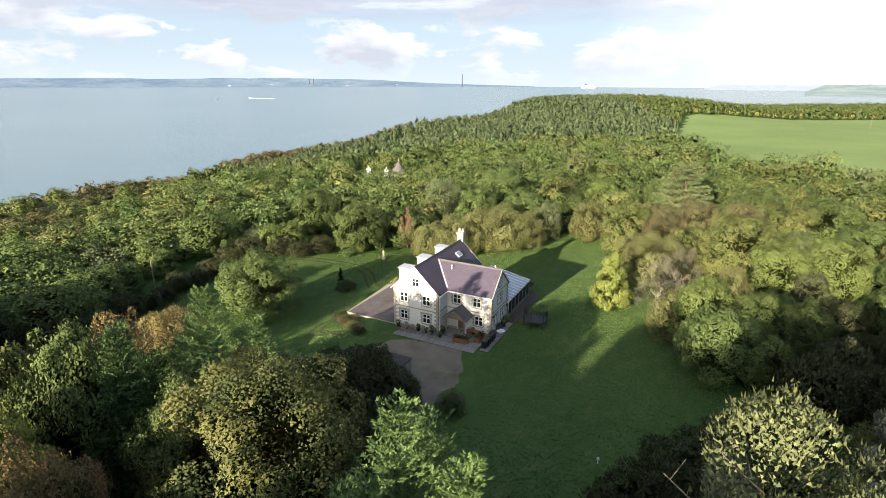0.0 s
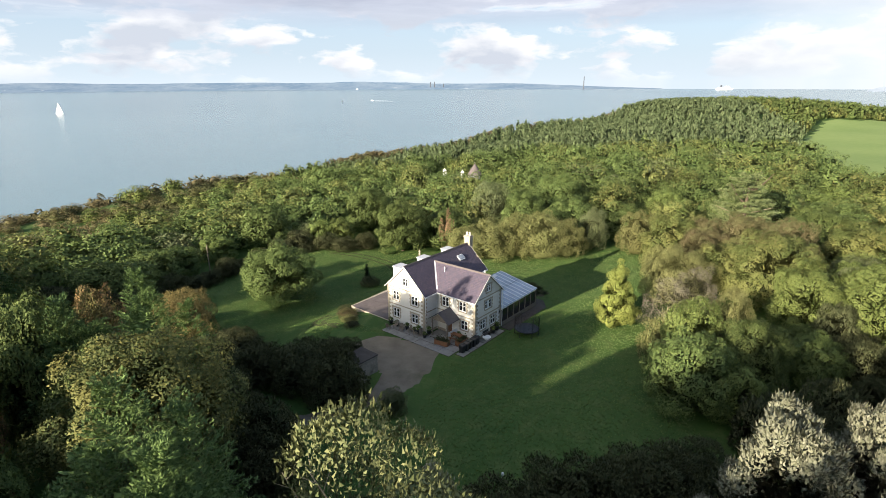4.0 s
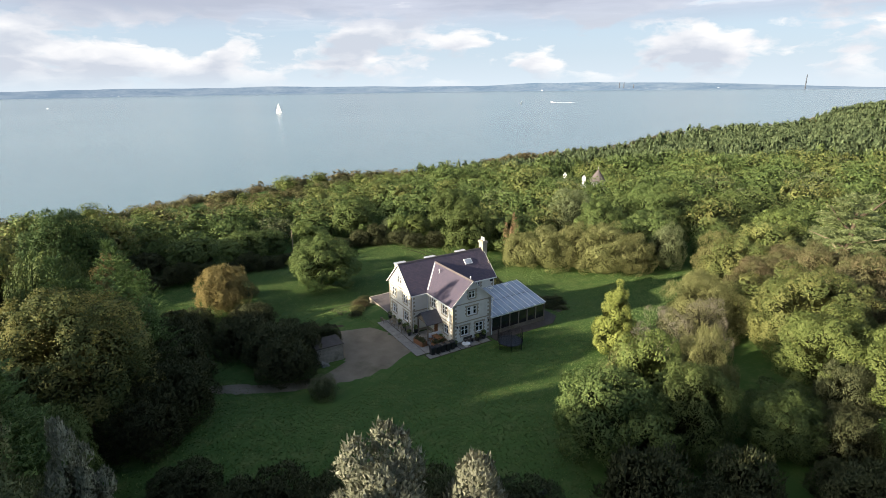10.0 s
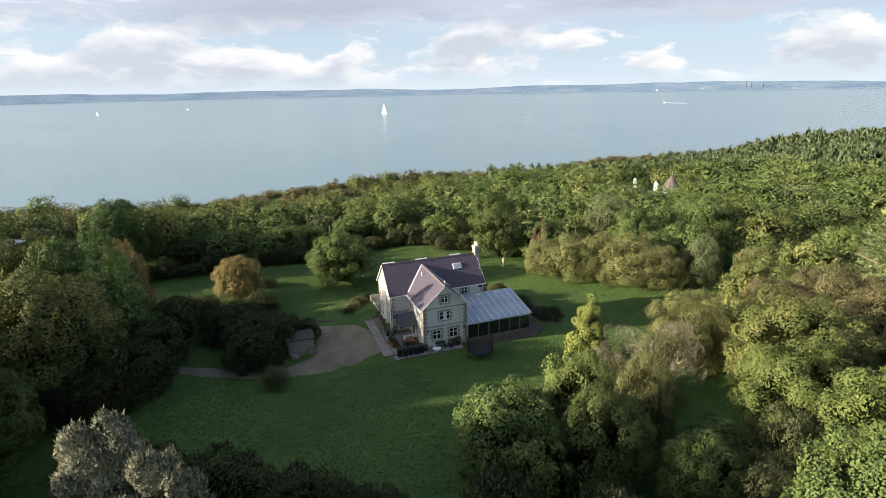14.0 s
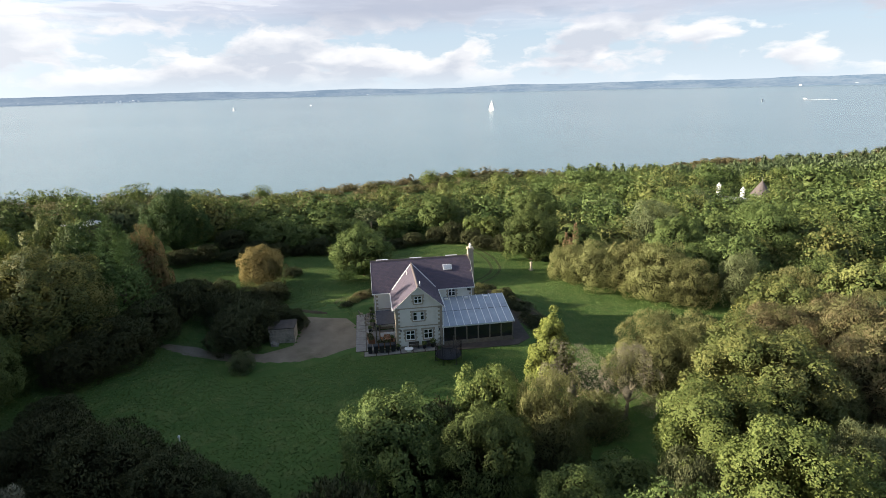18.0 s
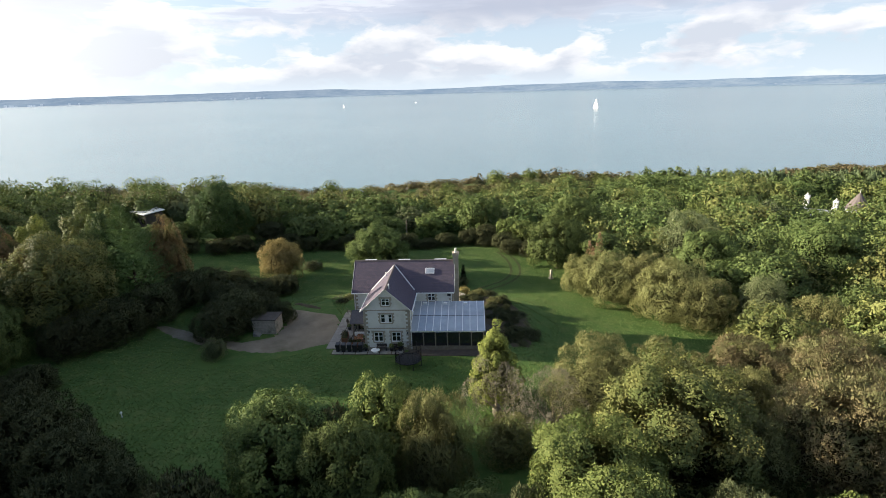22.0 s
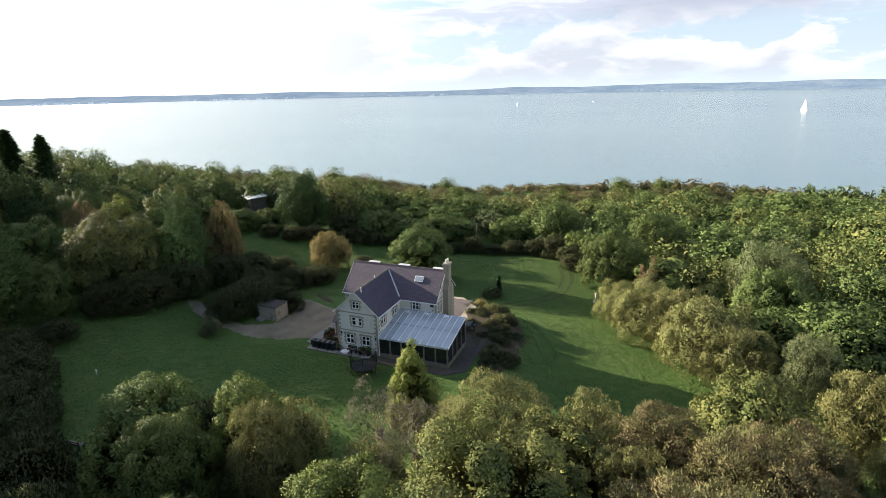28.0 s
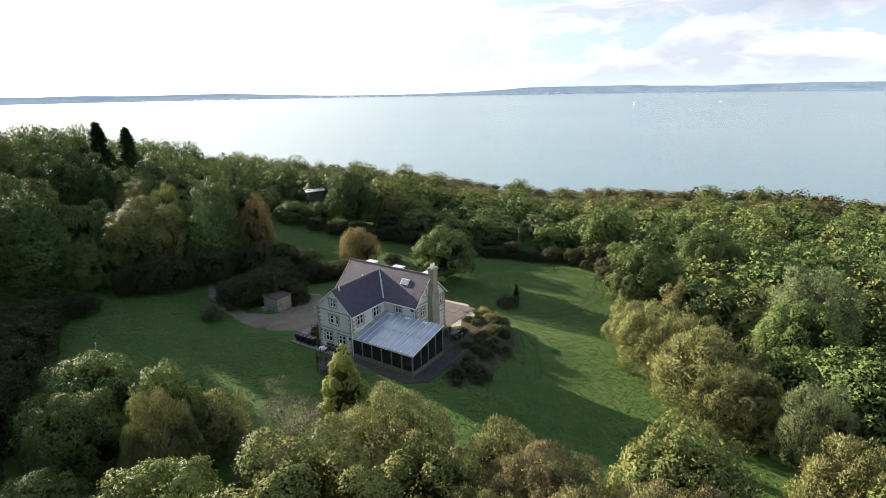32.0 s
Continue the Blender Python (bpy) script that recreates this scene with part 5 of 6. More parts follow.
def plant(kind, x, y, top=None, radius=None, variant=0, thin=1.0, turn=None, group="", label=""):
    """A tree of its kind standing on the ground at x, y, its top at that height."""
    maker, R, H, leaves, size, mat, extra, text, cat = KINDS[kind]
    z = ground_at(x, y)
    sr = (radius or R) / R
    sz = ((top - z) / H) if top is not None else sr
    turn = turn if turn is not None else (x * 37.7 + y * 91.3) % 360
    crown, tk = template(kind, variant, thin)
    root = thing("tree" if cat in ("tree", "conifer") else cat, pose(x, y, z - 0.05, 0, 0, turn) @ Matrix.Diagonal((sr, sr, sz, 1)), label or text, cat, group)
    part("trunk", tk, None, root)
    part("crown", crown, None, root)
    if kind == "cedar":
        for i in range(9):
            a, z1 = i * 2.4, H * (0.26 + 0.03 * i)
            p = Vector((math.cos(a) * 0.3, math.sin(a) * 0.3, z1 - 0.8))
            q = Vector((math.cos(a) * R * 0.3, math.sin(a) * R * 0.3, z1 + 0.2))
            e = Vector((math.cos(a + 0.2) * R * 0.55, math.sin(a + 0.2) * R * 0.55, z1 + 1.1))
            part("bough", Shape().tube(p, q, 0.15, 0.1, 6).tube(q, e, 0.1, 0.04, 6), "pale_bark", root, "pale bare bough")
    if kind == "thorn":
        rg_ = random.Random(5)
        for i in range(6):
            a, d = rg_.uniform(0, 6.28), rg_.uniform(0.6, 3.0)
            p = Vector((math.cos(a) * d, math.sin(a) * d, H * (0.93 - 0.05 * d)))
            q = p + Vector((math.cos(a) * rg_.uniform(0.1, 0.9), math.sin(a) * rg_.uniform(0.1, 0.9), rg_.uniform(0.4, 0.9)))
            tw = Shape().tube(p - Vector((0, 0, 1.4)), p, 0.03, 0.024, 6).tube(p, q, 0.024, 0.012, 6)
            for k in range(3):
                e = p.lerp(q, 0.3 + 0.25 * k)
                tw.tube(e, e + Vector((rg_.uniform(-0.45, 0.45), rg_.uniform(-0.45, 0.45), rg_.uniform(0.1, 0.4))), 0.014, 0.006, 5)
            part("bare_branch", tw, "pale_bark", root, "pale leafless branch")
    return root


# scrubby planting beyond the deck
BED_RNG = random.Random(8)
BED = [(BED_RNG.uniform(-8, 14), BED_RNG.uniform(78.5, 86.5)) for _ in range(46)]
BED = [(bx, by) for bx, by in BED if by > 79.6 + abs(bx - 3) * 0.05 and by < 87 - abs(bx - 1) * 0.22]

NAMED = [   # kind, x, y, top, radius, variant
    ("oak", -27.8, 74.5, 7.7, 6.2, 1), ("gold_willow", -32.3, 57.0, 5.9, 4.4, 0), ("maple", 23.9, 70.5, 9.4, 3.0, 0), ("cypress", -17.0, 34.6, 17.4, 6.2, 1),
    ("dark_fir", -21.5, 31.5, 16.0, 4.8, 0), ("yellow_oak", -24.2, 23.4, 16.0, 3.3, 2), ("big_oak", -11.2, 27.4, 15.9, 6.6, 0),
    ("rust_oak", -26.5, 38.9, 13.6, 3.4, 0), ("dark_yew", -59.5, 48.0, 13.2, 7.0, 0), ("cedar", 48.3, 105.5, 16.6, 8.8, 0),
    ("oak", -17.3, 108.2, 7.9, 6.2, 1), ("brown", -7.8, 110.0, 5.4, 1.9, 0), ("willow", -2.5, 103.6, 3.8, 4.4, 1), ("willow", 2.6, 105.0, 5.2, 5.6, 0),
    ("willow", 7.4, 107.6, 6.0, 5.0, 2), ("willow", 12.6, 107.5, 6.4, 6.2, 1), ("willow", 17.2, 108.6, 5.2, 4.6, 0), ("sage", 22.7, 113.0, 6.5, 3.4, 1),
    ("willow", 31.5, 111.0, 6.8, 4.2, 2), ("willow", 32.7, 77.0, 9.8, 5.4, 0), ("oak_gold", 43.2, 74.1, 13.2, 6.0, 1), ("oak", 28.6, 48.6, 9.6, 4.4, 2),
    ("bright", 30.1, 56.7, 10.1, 3.4, 0), ("silver", 25.8, 23.1, 18.6, 3.9, 0), ("silver", 29.3, 24.0, 18.9, 3.3, 1), ("cypress", -1.6, 16.6, 20.2, 6.0, 0),
    ("thorn", 10.8, 12.2, 22.4, 5.6, 0), ("silver", 11.8, 17.8, 17.4, 2.5, 1), ("bare", 29.5, 67.5, 8.8, 3.4, 0), ("bare", 33.5, 70.5, 9.4, 3.2, 0),
    ("topiary", -18.0, 87.6, 0.1, 0.62, 0), ("round_bush", -17.0, 86.2, -1.7, 1.9, 0),
    ("spruce", -50.0, -8.8, 25.2, 4.2, 0), ("spruce", -54.5, -5.0, 23.6, 4.0, 1), ("russet", 38.0, 88.0, 9.6, 4.6, 0), ("russet", 45.0, 91.0, 11.5, 5.0, 1), ("russet", 40.5, 96.0, 9.4, 4.6, 2),
    ("russet", 48.5, 84.0, 12.4, 4.8, 1), ("bright", 44.5, 66.0, 11.6, 4.6, 1), ("bright", 50.0, 63.0, 12.4, 4.6, 2), ("oak", 34.6, 52.4, 9.9, 3.8, 2),
    ("willow", 34.6, 59.2, 10.4, 3.2, 2), ("oak", 15.6, 137.0, 9.6, 6.6, 0), ("bright", 40.3, 131.0, 7.6, 5.0, 2), ("sage", 0.0, 124.0, 9.2, 6.0, 1), ("oak", 8.0, 119.0, 8.4, 5.4, 2),
    ("sage", -41.0, 111.5, 0.8, 3.0, 1), ("sage", -36.0, 118.0, -0.6, 2.8, 2), ("oak", -30.0, 122.0, 7.0, 6.0, 2),
    ("shrub", -5.6, 45.2, 4.8, 3.6, 0), ("shrub", -10.5, 47.8, 4.9, 4.2, 1), ("shrub", -15.5, 47.2, 4.6, 3.8, 2), ("shrub", -20.5, 51.5, 2.6, 3.6, 0), ("shrub", -23.5, 55.5, 1.6, 3.2, 1),
    ("oak", -16.5, 29.5, 13.6, 4.4, 1), ("shrub", -7.0, 33.0, 7.5, 4.2, 1), ("shrub", -12.5, 36.5, 7.0, 4.0, 2), ("oak", -4.6, 21.5, 10.4, 3.6, 2), ("shrub", -19.0, 41.0, 6.0, 3.8, 0), ("shrub", -24.5, 44.5, 4.6, 3.6, 1),
    ("oak_gold", -30.0, 29.0, 16.0, 4.6, 1), ("oak", -25.0, 32.0, 15.6, 4.2, 2), ("oak", -25.0, 16.5, 14.0, 4.2, 0), ("oak", -15.5, 18.0, 13.0, 3.8, 2), ("shrub", -5.0, 29.0, 7.0, 3.6, 0), ("shrub", -27.0, 48.5, 2.8, 3.0, 2),
    ("shrub", -9.5, 51.6, 3.6, 2.6, 1), ("shrub", -7.6, 53.6, 3.0, 1.9, 2), ("shrub", -7.2, 49.0, 4.6, 2.6, 0), ("shrub", 4.0, 26.5, 5.4, 3.0, 1), ("shrub", 9.5, 25.0, 5.8, 3.2, 2), ("shrub", 16.0, 27.5, 5.8, 3.4, 0), ("shrub", 21.0, 27.0, 6.0, 3.4, 1),
    ("dark_fir", -27.5, 6.0, 19.5, 4.2, 0), ("oak", -29.0, 15.0, 15.8, 4.8, 0), ("dark_fir", -31.0, 5.5, 20.5, 4.0, 1), ("oak", -34.5, 12.0, 17.0, 5.0, 1), ("dark_fir", -24.0, 0.0, 21.0, 4.6, 0), ("rust_oak", -19.5, 20.0, 15.5, 3.6, 1),
    ("shrub", 18.0, 30.0, 8.2, 4.6, 0), ("shrub", 22.8, 33.4, 7.6, 4.0, 2), ("shrub", 12.6, 26.8, 8.0, 4.2, 1), ("shrub", 26.6, 36.6, 6.6, 2.8, 0),
    ("sage", 0.8, 44.2, 3.2, 1.6, 0), ("shrub", -12.0, 50.8, 3.6, 2.8, 0), ("round_bush", -27.0, 56.5, 0.6, 2.2, 0), ("round_bush", -35.0, 63.0, -0.2, 2.0, 0),
]
PATH_PTS = [(METRES * r[1], METRES * r[2] * 0.95) for r in ROWS[::3]]
for kind, x, y, top, rad, var in NAMED:
    close = min(math.hypot(x - a, y - b) for a, b in PATH_PTS) < 36 and KINDS[kind][3] < 30000
    plant(kind, x, y, top, rad, var, 2.0 if close else 1.0)
for bx, by in BED:
    plant(BED_RNG.choice(("round_bush", "round_bush", "round_bush", "low_sage")), bx, by, ground_at(bx, by) + BED_RNG.uniform(0.5, 1.3), BED_RNG.uniform(0.7, 1.5), BED_RNG.randrange(2), group="scrub in the planting bed")

# dark hedge along the far side of the lawn
HEDGE = [(-30, 105.5), (-34.5, 106), (-38.5, 103.5), (-42, 100.5), (-44.5, 96.5), (-46, 92), (-47, 87.5), (-47.5, 83), (-48, 78.5), (-48, 74), (-48.5, 69.5), (-48.5, 65), (-49, 60.5), (-49.5, 56), (-50, 51.5), (-50.5, 47)]
for i, (hx, hy) in enumerate(HEDGE):
    plant("shrub", hx, hy, ground_at(hx, hy) + 2.9 + 0.9 * math.sin(i * 2.3), 2.9 + 0.4 * math.sin(i * 1.7), i % 3, 0.6, group="hedge beyond the lawn", label="dark shrub in the hedge beyond the lawn")

LAWN = [(-13, 21), (3, 18), (12, 30), (22, 33), (27, 38), (26, 45), (23, 50), (23, 58), (24, 66), (27, 75), (30, 90), (34, 106), (26, 110), (19, 104), (3, 99), (-6, 99), (-11, 103), (-22, 102),
        (-33, 104), (-42, 98), (-46, 83), (-47, 64), (-48, 45), (-51, 28), (-42, 27), (-32, 42), (-22, 46), (-14, 44), (-7, 38), (-12, 30)]
FIELD = [(134, 325), (106, 215), (114, 185), (136, 165), (200, 150), (620, 330), (700, 560), (430, 530), (213, 482)]
taken = [(r[1], r[2], r[4]) for r in NAMED]


def lawn_gap(x, y):
    """Metres by which a point lies outside the lawn (about)."""
    if inside(x, y, LAWN):
        return -1.0
    best = 1e9
    for (ax, ay), (bx, by) in zip(LAWN, LAWN[1:] + LAWN[:1]):
        dx, dy = bx - ax, by - ay
        k = max(0.0, min(1.0, ((x - ax) * dx + (y - ay) * dy) / (dx * dx + dy * dy)))
        best = min(best, math.hypot(x - ax - k * dx, y - ay - k * dy))
    return best




def ceiling_at(x, y, r):
    """Height that a tree of the fill may reach, so that the low sun falls through where the lawn and some crowns are lit."""
    beam, top = 0.814 * x - 0.581 * y, 99.0
    for b0, b1, ax, ay, z0 in ((-20.6, -17.2, 14.5, 53.0, 0.5), (-17.0, -4.8, -1.6, 16.6, 16.5), (-1.0, 4.2, 10.8, 12.2, 20.0), (-31.0, -20.6, -11.2, 27.4, 14.0), (-40.0, -28.5, -17.0, 34.6, 11.5), (8.4, 11.4, 26.5, 23.5, 16.5),
                           (-64.5, -55.0, -32.0, 57.0, 2.0), (-56.0, -48.0, -20.0, 64.0, 0.5)):
        edge = 0.85 if z0 < 3 else 0.4
        if b0 - r * edge < beam < b1 + r * edge:
            along = 0.581 * (ax - x) + 0.814 * (ay - y)
            if along > 1.0:
                top = min(top, z0 + 0.27 * along)
    # the cabin's roof shows over the trees before it
    if -75 < x < -28 and abs(y - 32.5 - 0.3 * (x + 76.5)) < 6.0 + r * 1.0 + 0.1 * (x + 76.5):
        top = min(top, 2.2 + (x + 76.5) * 0.178)
    return top


rng = random.Random(21)
MIX_EAST = ("oak_gold", "oak_gold", "oak", "sage", "willow", "bright", "bright", "oak", "oak", "oak")
MIX_WOOD = ("oak",) * 11 + ("oak_gold",) * 4 + ("bright",) * 3 + ("sage", "shrub")
joined_xy, back_xy = {k: [] for k in KINDS}, {k: [] for k in KINDS}
far_xy = []
y = -80.0
while y < 900:
    x = -260.0
    pitch_ = 7.6 if y < 230 else 8.2
    while x < 760:
        px, py = x + rng.uniform(-0.42, 0.42) * pitch_, y + rng.uniform(-0.42, 0.42) * pitch_
        x += pitch_
        edge = px - float(np.interp(py, COAST_Y, COAST_X))
        if edge < 14 or inside(px, py, FIELD) or math.hypot(px + 21, py - 205) < 10:
            continue
        d = math.hypot(px - 30, py - 50)
        if d > 205:
            if not (py < 60 and px > -60):
                far_xy.append((px, py, edge))
            continue
        if py < 12 and px > 40 and not (px < 90 and py < -4) or px > 115 and py < 40:
            continue
        gap = lawn_gap(px, py)
        if gap < 2.6 or any((px - a) ** 2 + (py - b) ** 2 < (r * 0.8 + 1.6) ** 2 for a, b, r in taken):
            continue
        # the hollow by the lawn's foot holds low growth only
        front = py < 62 and px > 14 or py < 27 and px > -4
        coast = edge < (128 if py < 140 else 112)
        if coast:
            kind = rng.choice(("scrub", "scrub", "scrub", "scrub", "bright", "shrub"))
        elif px > 20 and py < 100:
            kind = rng.choice(MIX_EAST)
        else:
            kind = rng.choice(MIX_WOOD)
        # extra dark shrubs in front stand in for shade on the growth there
        if gap < 6 and rng.random() < 0.7 or front and py > 18 and px < 56 and rng.random() < 0.72:
            kind = "shrub"
        R, H = KINDS[kind][1], KINDS[kind][2]
        scale = rng.uniform(0.7, 1.12) * 0.92
        z = ground_at(px, py)
        high = H * scale * rng.uniform(0.88, 1.12) * (0.78 if px < -50 and py > 62 else 1.0)
        beam = px * 0.814 - py * 0.581
        # unseen tall trees behind the camera, added to shade the lawn and thicket
        if py < 7 and -30 < px < (90 if py < -4 else 24) and beam > -12:
            kind = rng.choice(("oak", "oak_gold"))
            R, scale, high = 5.4, 1.0, (29 - 3.0 * max(0, py / 9) if py > 0 else 31.5 if py < -8 and px > -14 else 27.0) - z - rng.uniform(2.5, 4.5)
        elif py < 14 and px < 35 and not coast:
            kind = rng.choice(("oak", "oak", "oak_gold"))        # trees on the sunny side, made taller to cast shade
            R, high = KINDS[kind][1], rng.uniform(11, 13.5) if px > -34 else rng.uniform(8, 10.5)
        if py < 10 and -80 < px < 0 and not coast and z + high < 22 and py < 28.3 + 0.79 * px:
            high = 25.5 - z - rng.uniform(0, 3.5)      # the hill's crest of tall trees
        limit = ceiling_at(px, py, R * scale)
        if z + high > limit:
            high = max(limit - z, 2.5)
            scale = min(scale, max(0.45, high / H * 1.25))
        dpath = min(math.hypot(px - a, py - b) for a, b in PATH_PTS)
        if gap < 13 and d < 125 or dpath < 50:
            plant(kind, px, py, z + high, R * scale * (1.05 if gap < 6 or front else 1.25), rng.randrange(3), 1.7 if dpath < 27 else 0.7 if dpath < 40 else 0.4)
        else:
            (joined_xy if dpath < 90 else back_xy)[kind].append((px, py, z - 0.3, R * scale * 1.25, high))
    y += pitch_

# fine-leaved thicket that fills the wood east of the lawn
yy_ = 34.0
while yy_ < 108:
    xx_ = 27.0
    while xx_ < 96:
        px, py = xx_ + rng.uniform(-2, 2), yy_ + rng.uniform(-2, 2)
        xx_ += 6.4
        if lawn_gap(px, py) < 2.5 or any((px - a) ** 2 + (py - b) ** 2 < (r * 0.55 + 1.0) ** 2 for a, b, r in taken):
            continue
        # below y = 62 darker kinds are picked in place of shade
        kind = rng.choice(("shrub", "shrub", "oak", "willow", "bright", "oak") if py < 62 else ("sage", "willow", "willow", "willow", "bright", "bright", "russet" if py > 74 else "sage", "oak"))
        z = ground_at(px, py)
        plant(kind, px, py, z + rng.uniform(3.8, 6.4), rng.uniform(2.4, 3.6), rng.randrange(3), 1.3 if px > 40 else 0.5)
    yy_ += 6.4

# the woods farther off, one joined mesh for each sort of wood


def wood(name, label, mat, spots, maker, n_cards, size):
    """Many small trees joined: spots are x, y, z, radius, height."""
    vs, qs, ns, k = [], [], [], 0
    sets = [finished(maker(np.random.RandomState(90 + i), 1.0, 1.8, n_cards, size), 1.0, 1.8) for i in range(5)]
    rg = np.random.RandomState(len(name))
    for x, y_, z, r, h in spots:
        v, q, m = sets[rg.randint(5)]
        a = rg.uniform(0, 6.28)
        c, s = math.cos(a), math.sin(a)
        vs.append(np.stack([x + r * (v[:, 0] * c - v[:, 1] * s), y_ + r * (v[:, 0] * s + v[:, 1] * c), z + h / 1.8 * v[:, 2]], 1))
        ns.append(np.stack([m[:, 0] * c - m[:, 1] * s, m[:, 0] * s + m[:, 1] * c, m[:, 2]], 1))
        qs.append(q + k)
        k += len(v)
    if vs:
        tagged(new(name, raw_mesh(name, np.concatenate(vs), np.concatenate(qs), mat, normals=np.concatenate(ns))), label, "woodland", kind="stuff")


def small_broad(rng_, R, H, n, size):
    return crown_broad(rng_, R, H, n, size, 34 if n > 600 else 16, subs=6, bough=(0.2, 0.38))


def small_pine(rng_, R, H, n, size):
    return crown_broad(rng_, R, H, n, size, 9, subs=5, peak=0.45, girth=0.4, bough=(0.28, 0.44), square=2.1)


def small_fuzz(rng_, R, H, n, size):
    return crown_broad(rng_, R, H, n, size, 34, subs=6, fuzz=0.5, bough=(0.2, 0.36))


for xy, n_leaf, leaf in ((joined_xy, 2300, 0.055), (back_xy, 900, 0.085)):
    for kind, spots in xy.items():
        wood("near_wood" if KINDS[kind][8] == "tree" else "thicket", "woodland of " + KINDS[kind][7], KINDS[kind][5], spots, small_fuzz if "fuzz" in KINDS[kind][6] else small_broad, n_leaf, leaf)
fx = np.array(far_xy)
fz = land(fx[:, 0], fx[:, 1])
groups = {"far_oak": [], "far_gold": [], "far_pine": [], "far_scrub": []}
for (x, y_, edge), z in zip(far_xy, fz):
    r_ = rng.random()
    pine = y_ > 255 + 0.25 * x and x < 150 + 0.05 * y_ and edge > 45
    if edge < 92 - 0.06 * max(0.0, y_ - 300):
        groups["far_scrub"].append((x, y_, z - 0.3, rng.uniform(3.8, 5.6), rng.uniform(3.5, 6.0)))
    elif pine:
        for k in range(2):
            groups["far_pine"].append((x + rng.uniform(-3.5, 3.5), y_ + rng.uniform(-3.5, 3.5), z - 0.3, rng.uniform(2.0, 3.2), rng.uniform(7.0, 9.5)))
    elif r_ < 0.68:
        groups["far_oak"].append((x, y_, z - 0.3, rng.uniform(3.8, 6.0), rng.uniform(7, 11) * (0.75 if abs(x + 15) < 28 and y_ < 215 else 1)))
    else:
        groups["far_gold"].append((x, y_, z - 0.3, rng.uniform(3.6, 5.6), rng.uniform(6.5, 10) * (0.75 if abs(x + 15) < 28 and y_ < 215 else 1)))
wood("oak_wood", "dense green oak wood running along the coast", "oak", groups["far_oak"], small_broad, 300, 0.15)
wood("mixed_wood", "lighter green and yellowing broad-leaved wood", "oak_gold", groups["far_gold"], small_broad, 300, 0.15)
wood("pine_wood", "plantation of grey-green pines on the hill", "pine", groups["far_pine"], small_pine, 90, 0.26)
wood("coast_scrub", "low olive scrub on the coastal slope", "scrub", groups["far_scrub"], small_broad, 160, 0.19)

# rough grass on the lawn catches the low sun
rg = np.random.RandomState(77)
lx, ly = rg.uniform(-52, 36, 260000), rg.uniform(16, 112, 260000)
px_, py_ = ((np.array(LAWN) - np.array([-8.0, 68.0])) * 1.13 + np.array([-8.0, 68.0])).T
hit = np.zeros(len(lx), bool)
j = len(px_) - 1
for i in range(len(px_)):
    cross = ((py_[i] > ly) != (py_[j] > ly)) & (lx < (px_[j] - px_[i]) * (ly - py_[i]) / (py_[j] - py_[i] + 1e-9) + px_[i])
    hit ^= cross
    j = i
hu = (lx + 3.58) * 0.891 - (ly - 63.9) * 0.454
hv = (lx + 3.58) * 0.454 + (ly - 63.9) * 0.891
hit &= ~((hu > -12.5) & (hu < 11.5) & (hv > -3.2) & (hv < 20)) & ~((lx > -13) & (lx < 3.4) & (ly > 42) & (ly < 61.5))
lx, ly = lx[hit], ly[hit]
base = np.stack([lx, ly, land(lx, ly) - 0.01], 1)
ga = rg.uniform(0, 6.28, len(lx))
gs = rg.uniform(0.05, 0.15, len(lx))
wide = np.stack([np.cos(ga) * gs * 0.8, np.sin(ga) * gs * 0.8, np.zeros(len(lx))], 1)
tip = np.stack([rg.normal(0, 0.05, len(lx)), rg.normal(0, 0.05, len(lx)), gs * 0.8], 1)
gv = np.stack([base - wide, base + wide, base + tip], 1).reshape(-1, 3)
tagged(new("grass_tufts", raw_mesh("grass_tufts", gv, np.arange(len(gv)).reshape(-1, 3), "blade")), "rough tufts of grass over the lawn", "grass", kind="stuff")
draped("field", FIELD, 0.5, "pasture", "smooth bright green pasture on the rise", "field", 9.0)

# ---- things about the house ----


def at_house(x, y, z=0.0, turn=0.0):
    return HOUSE @ pose(x, y, z, 0, 0, turn)


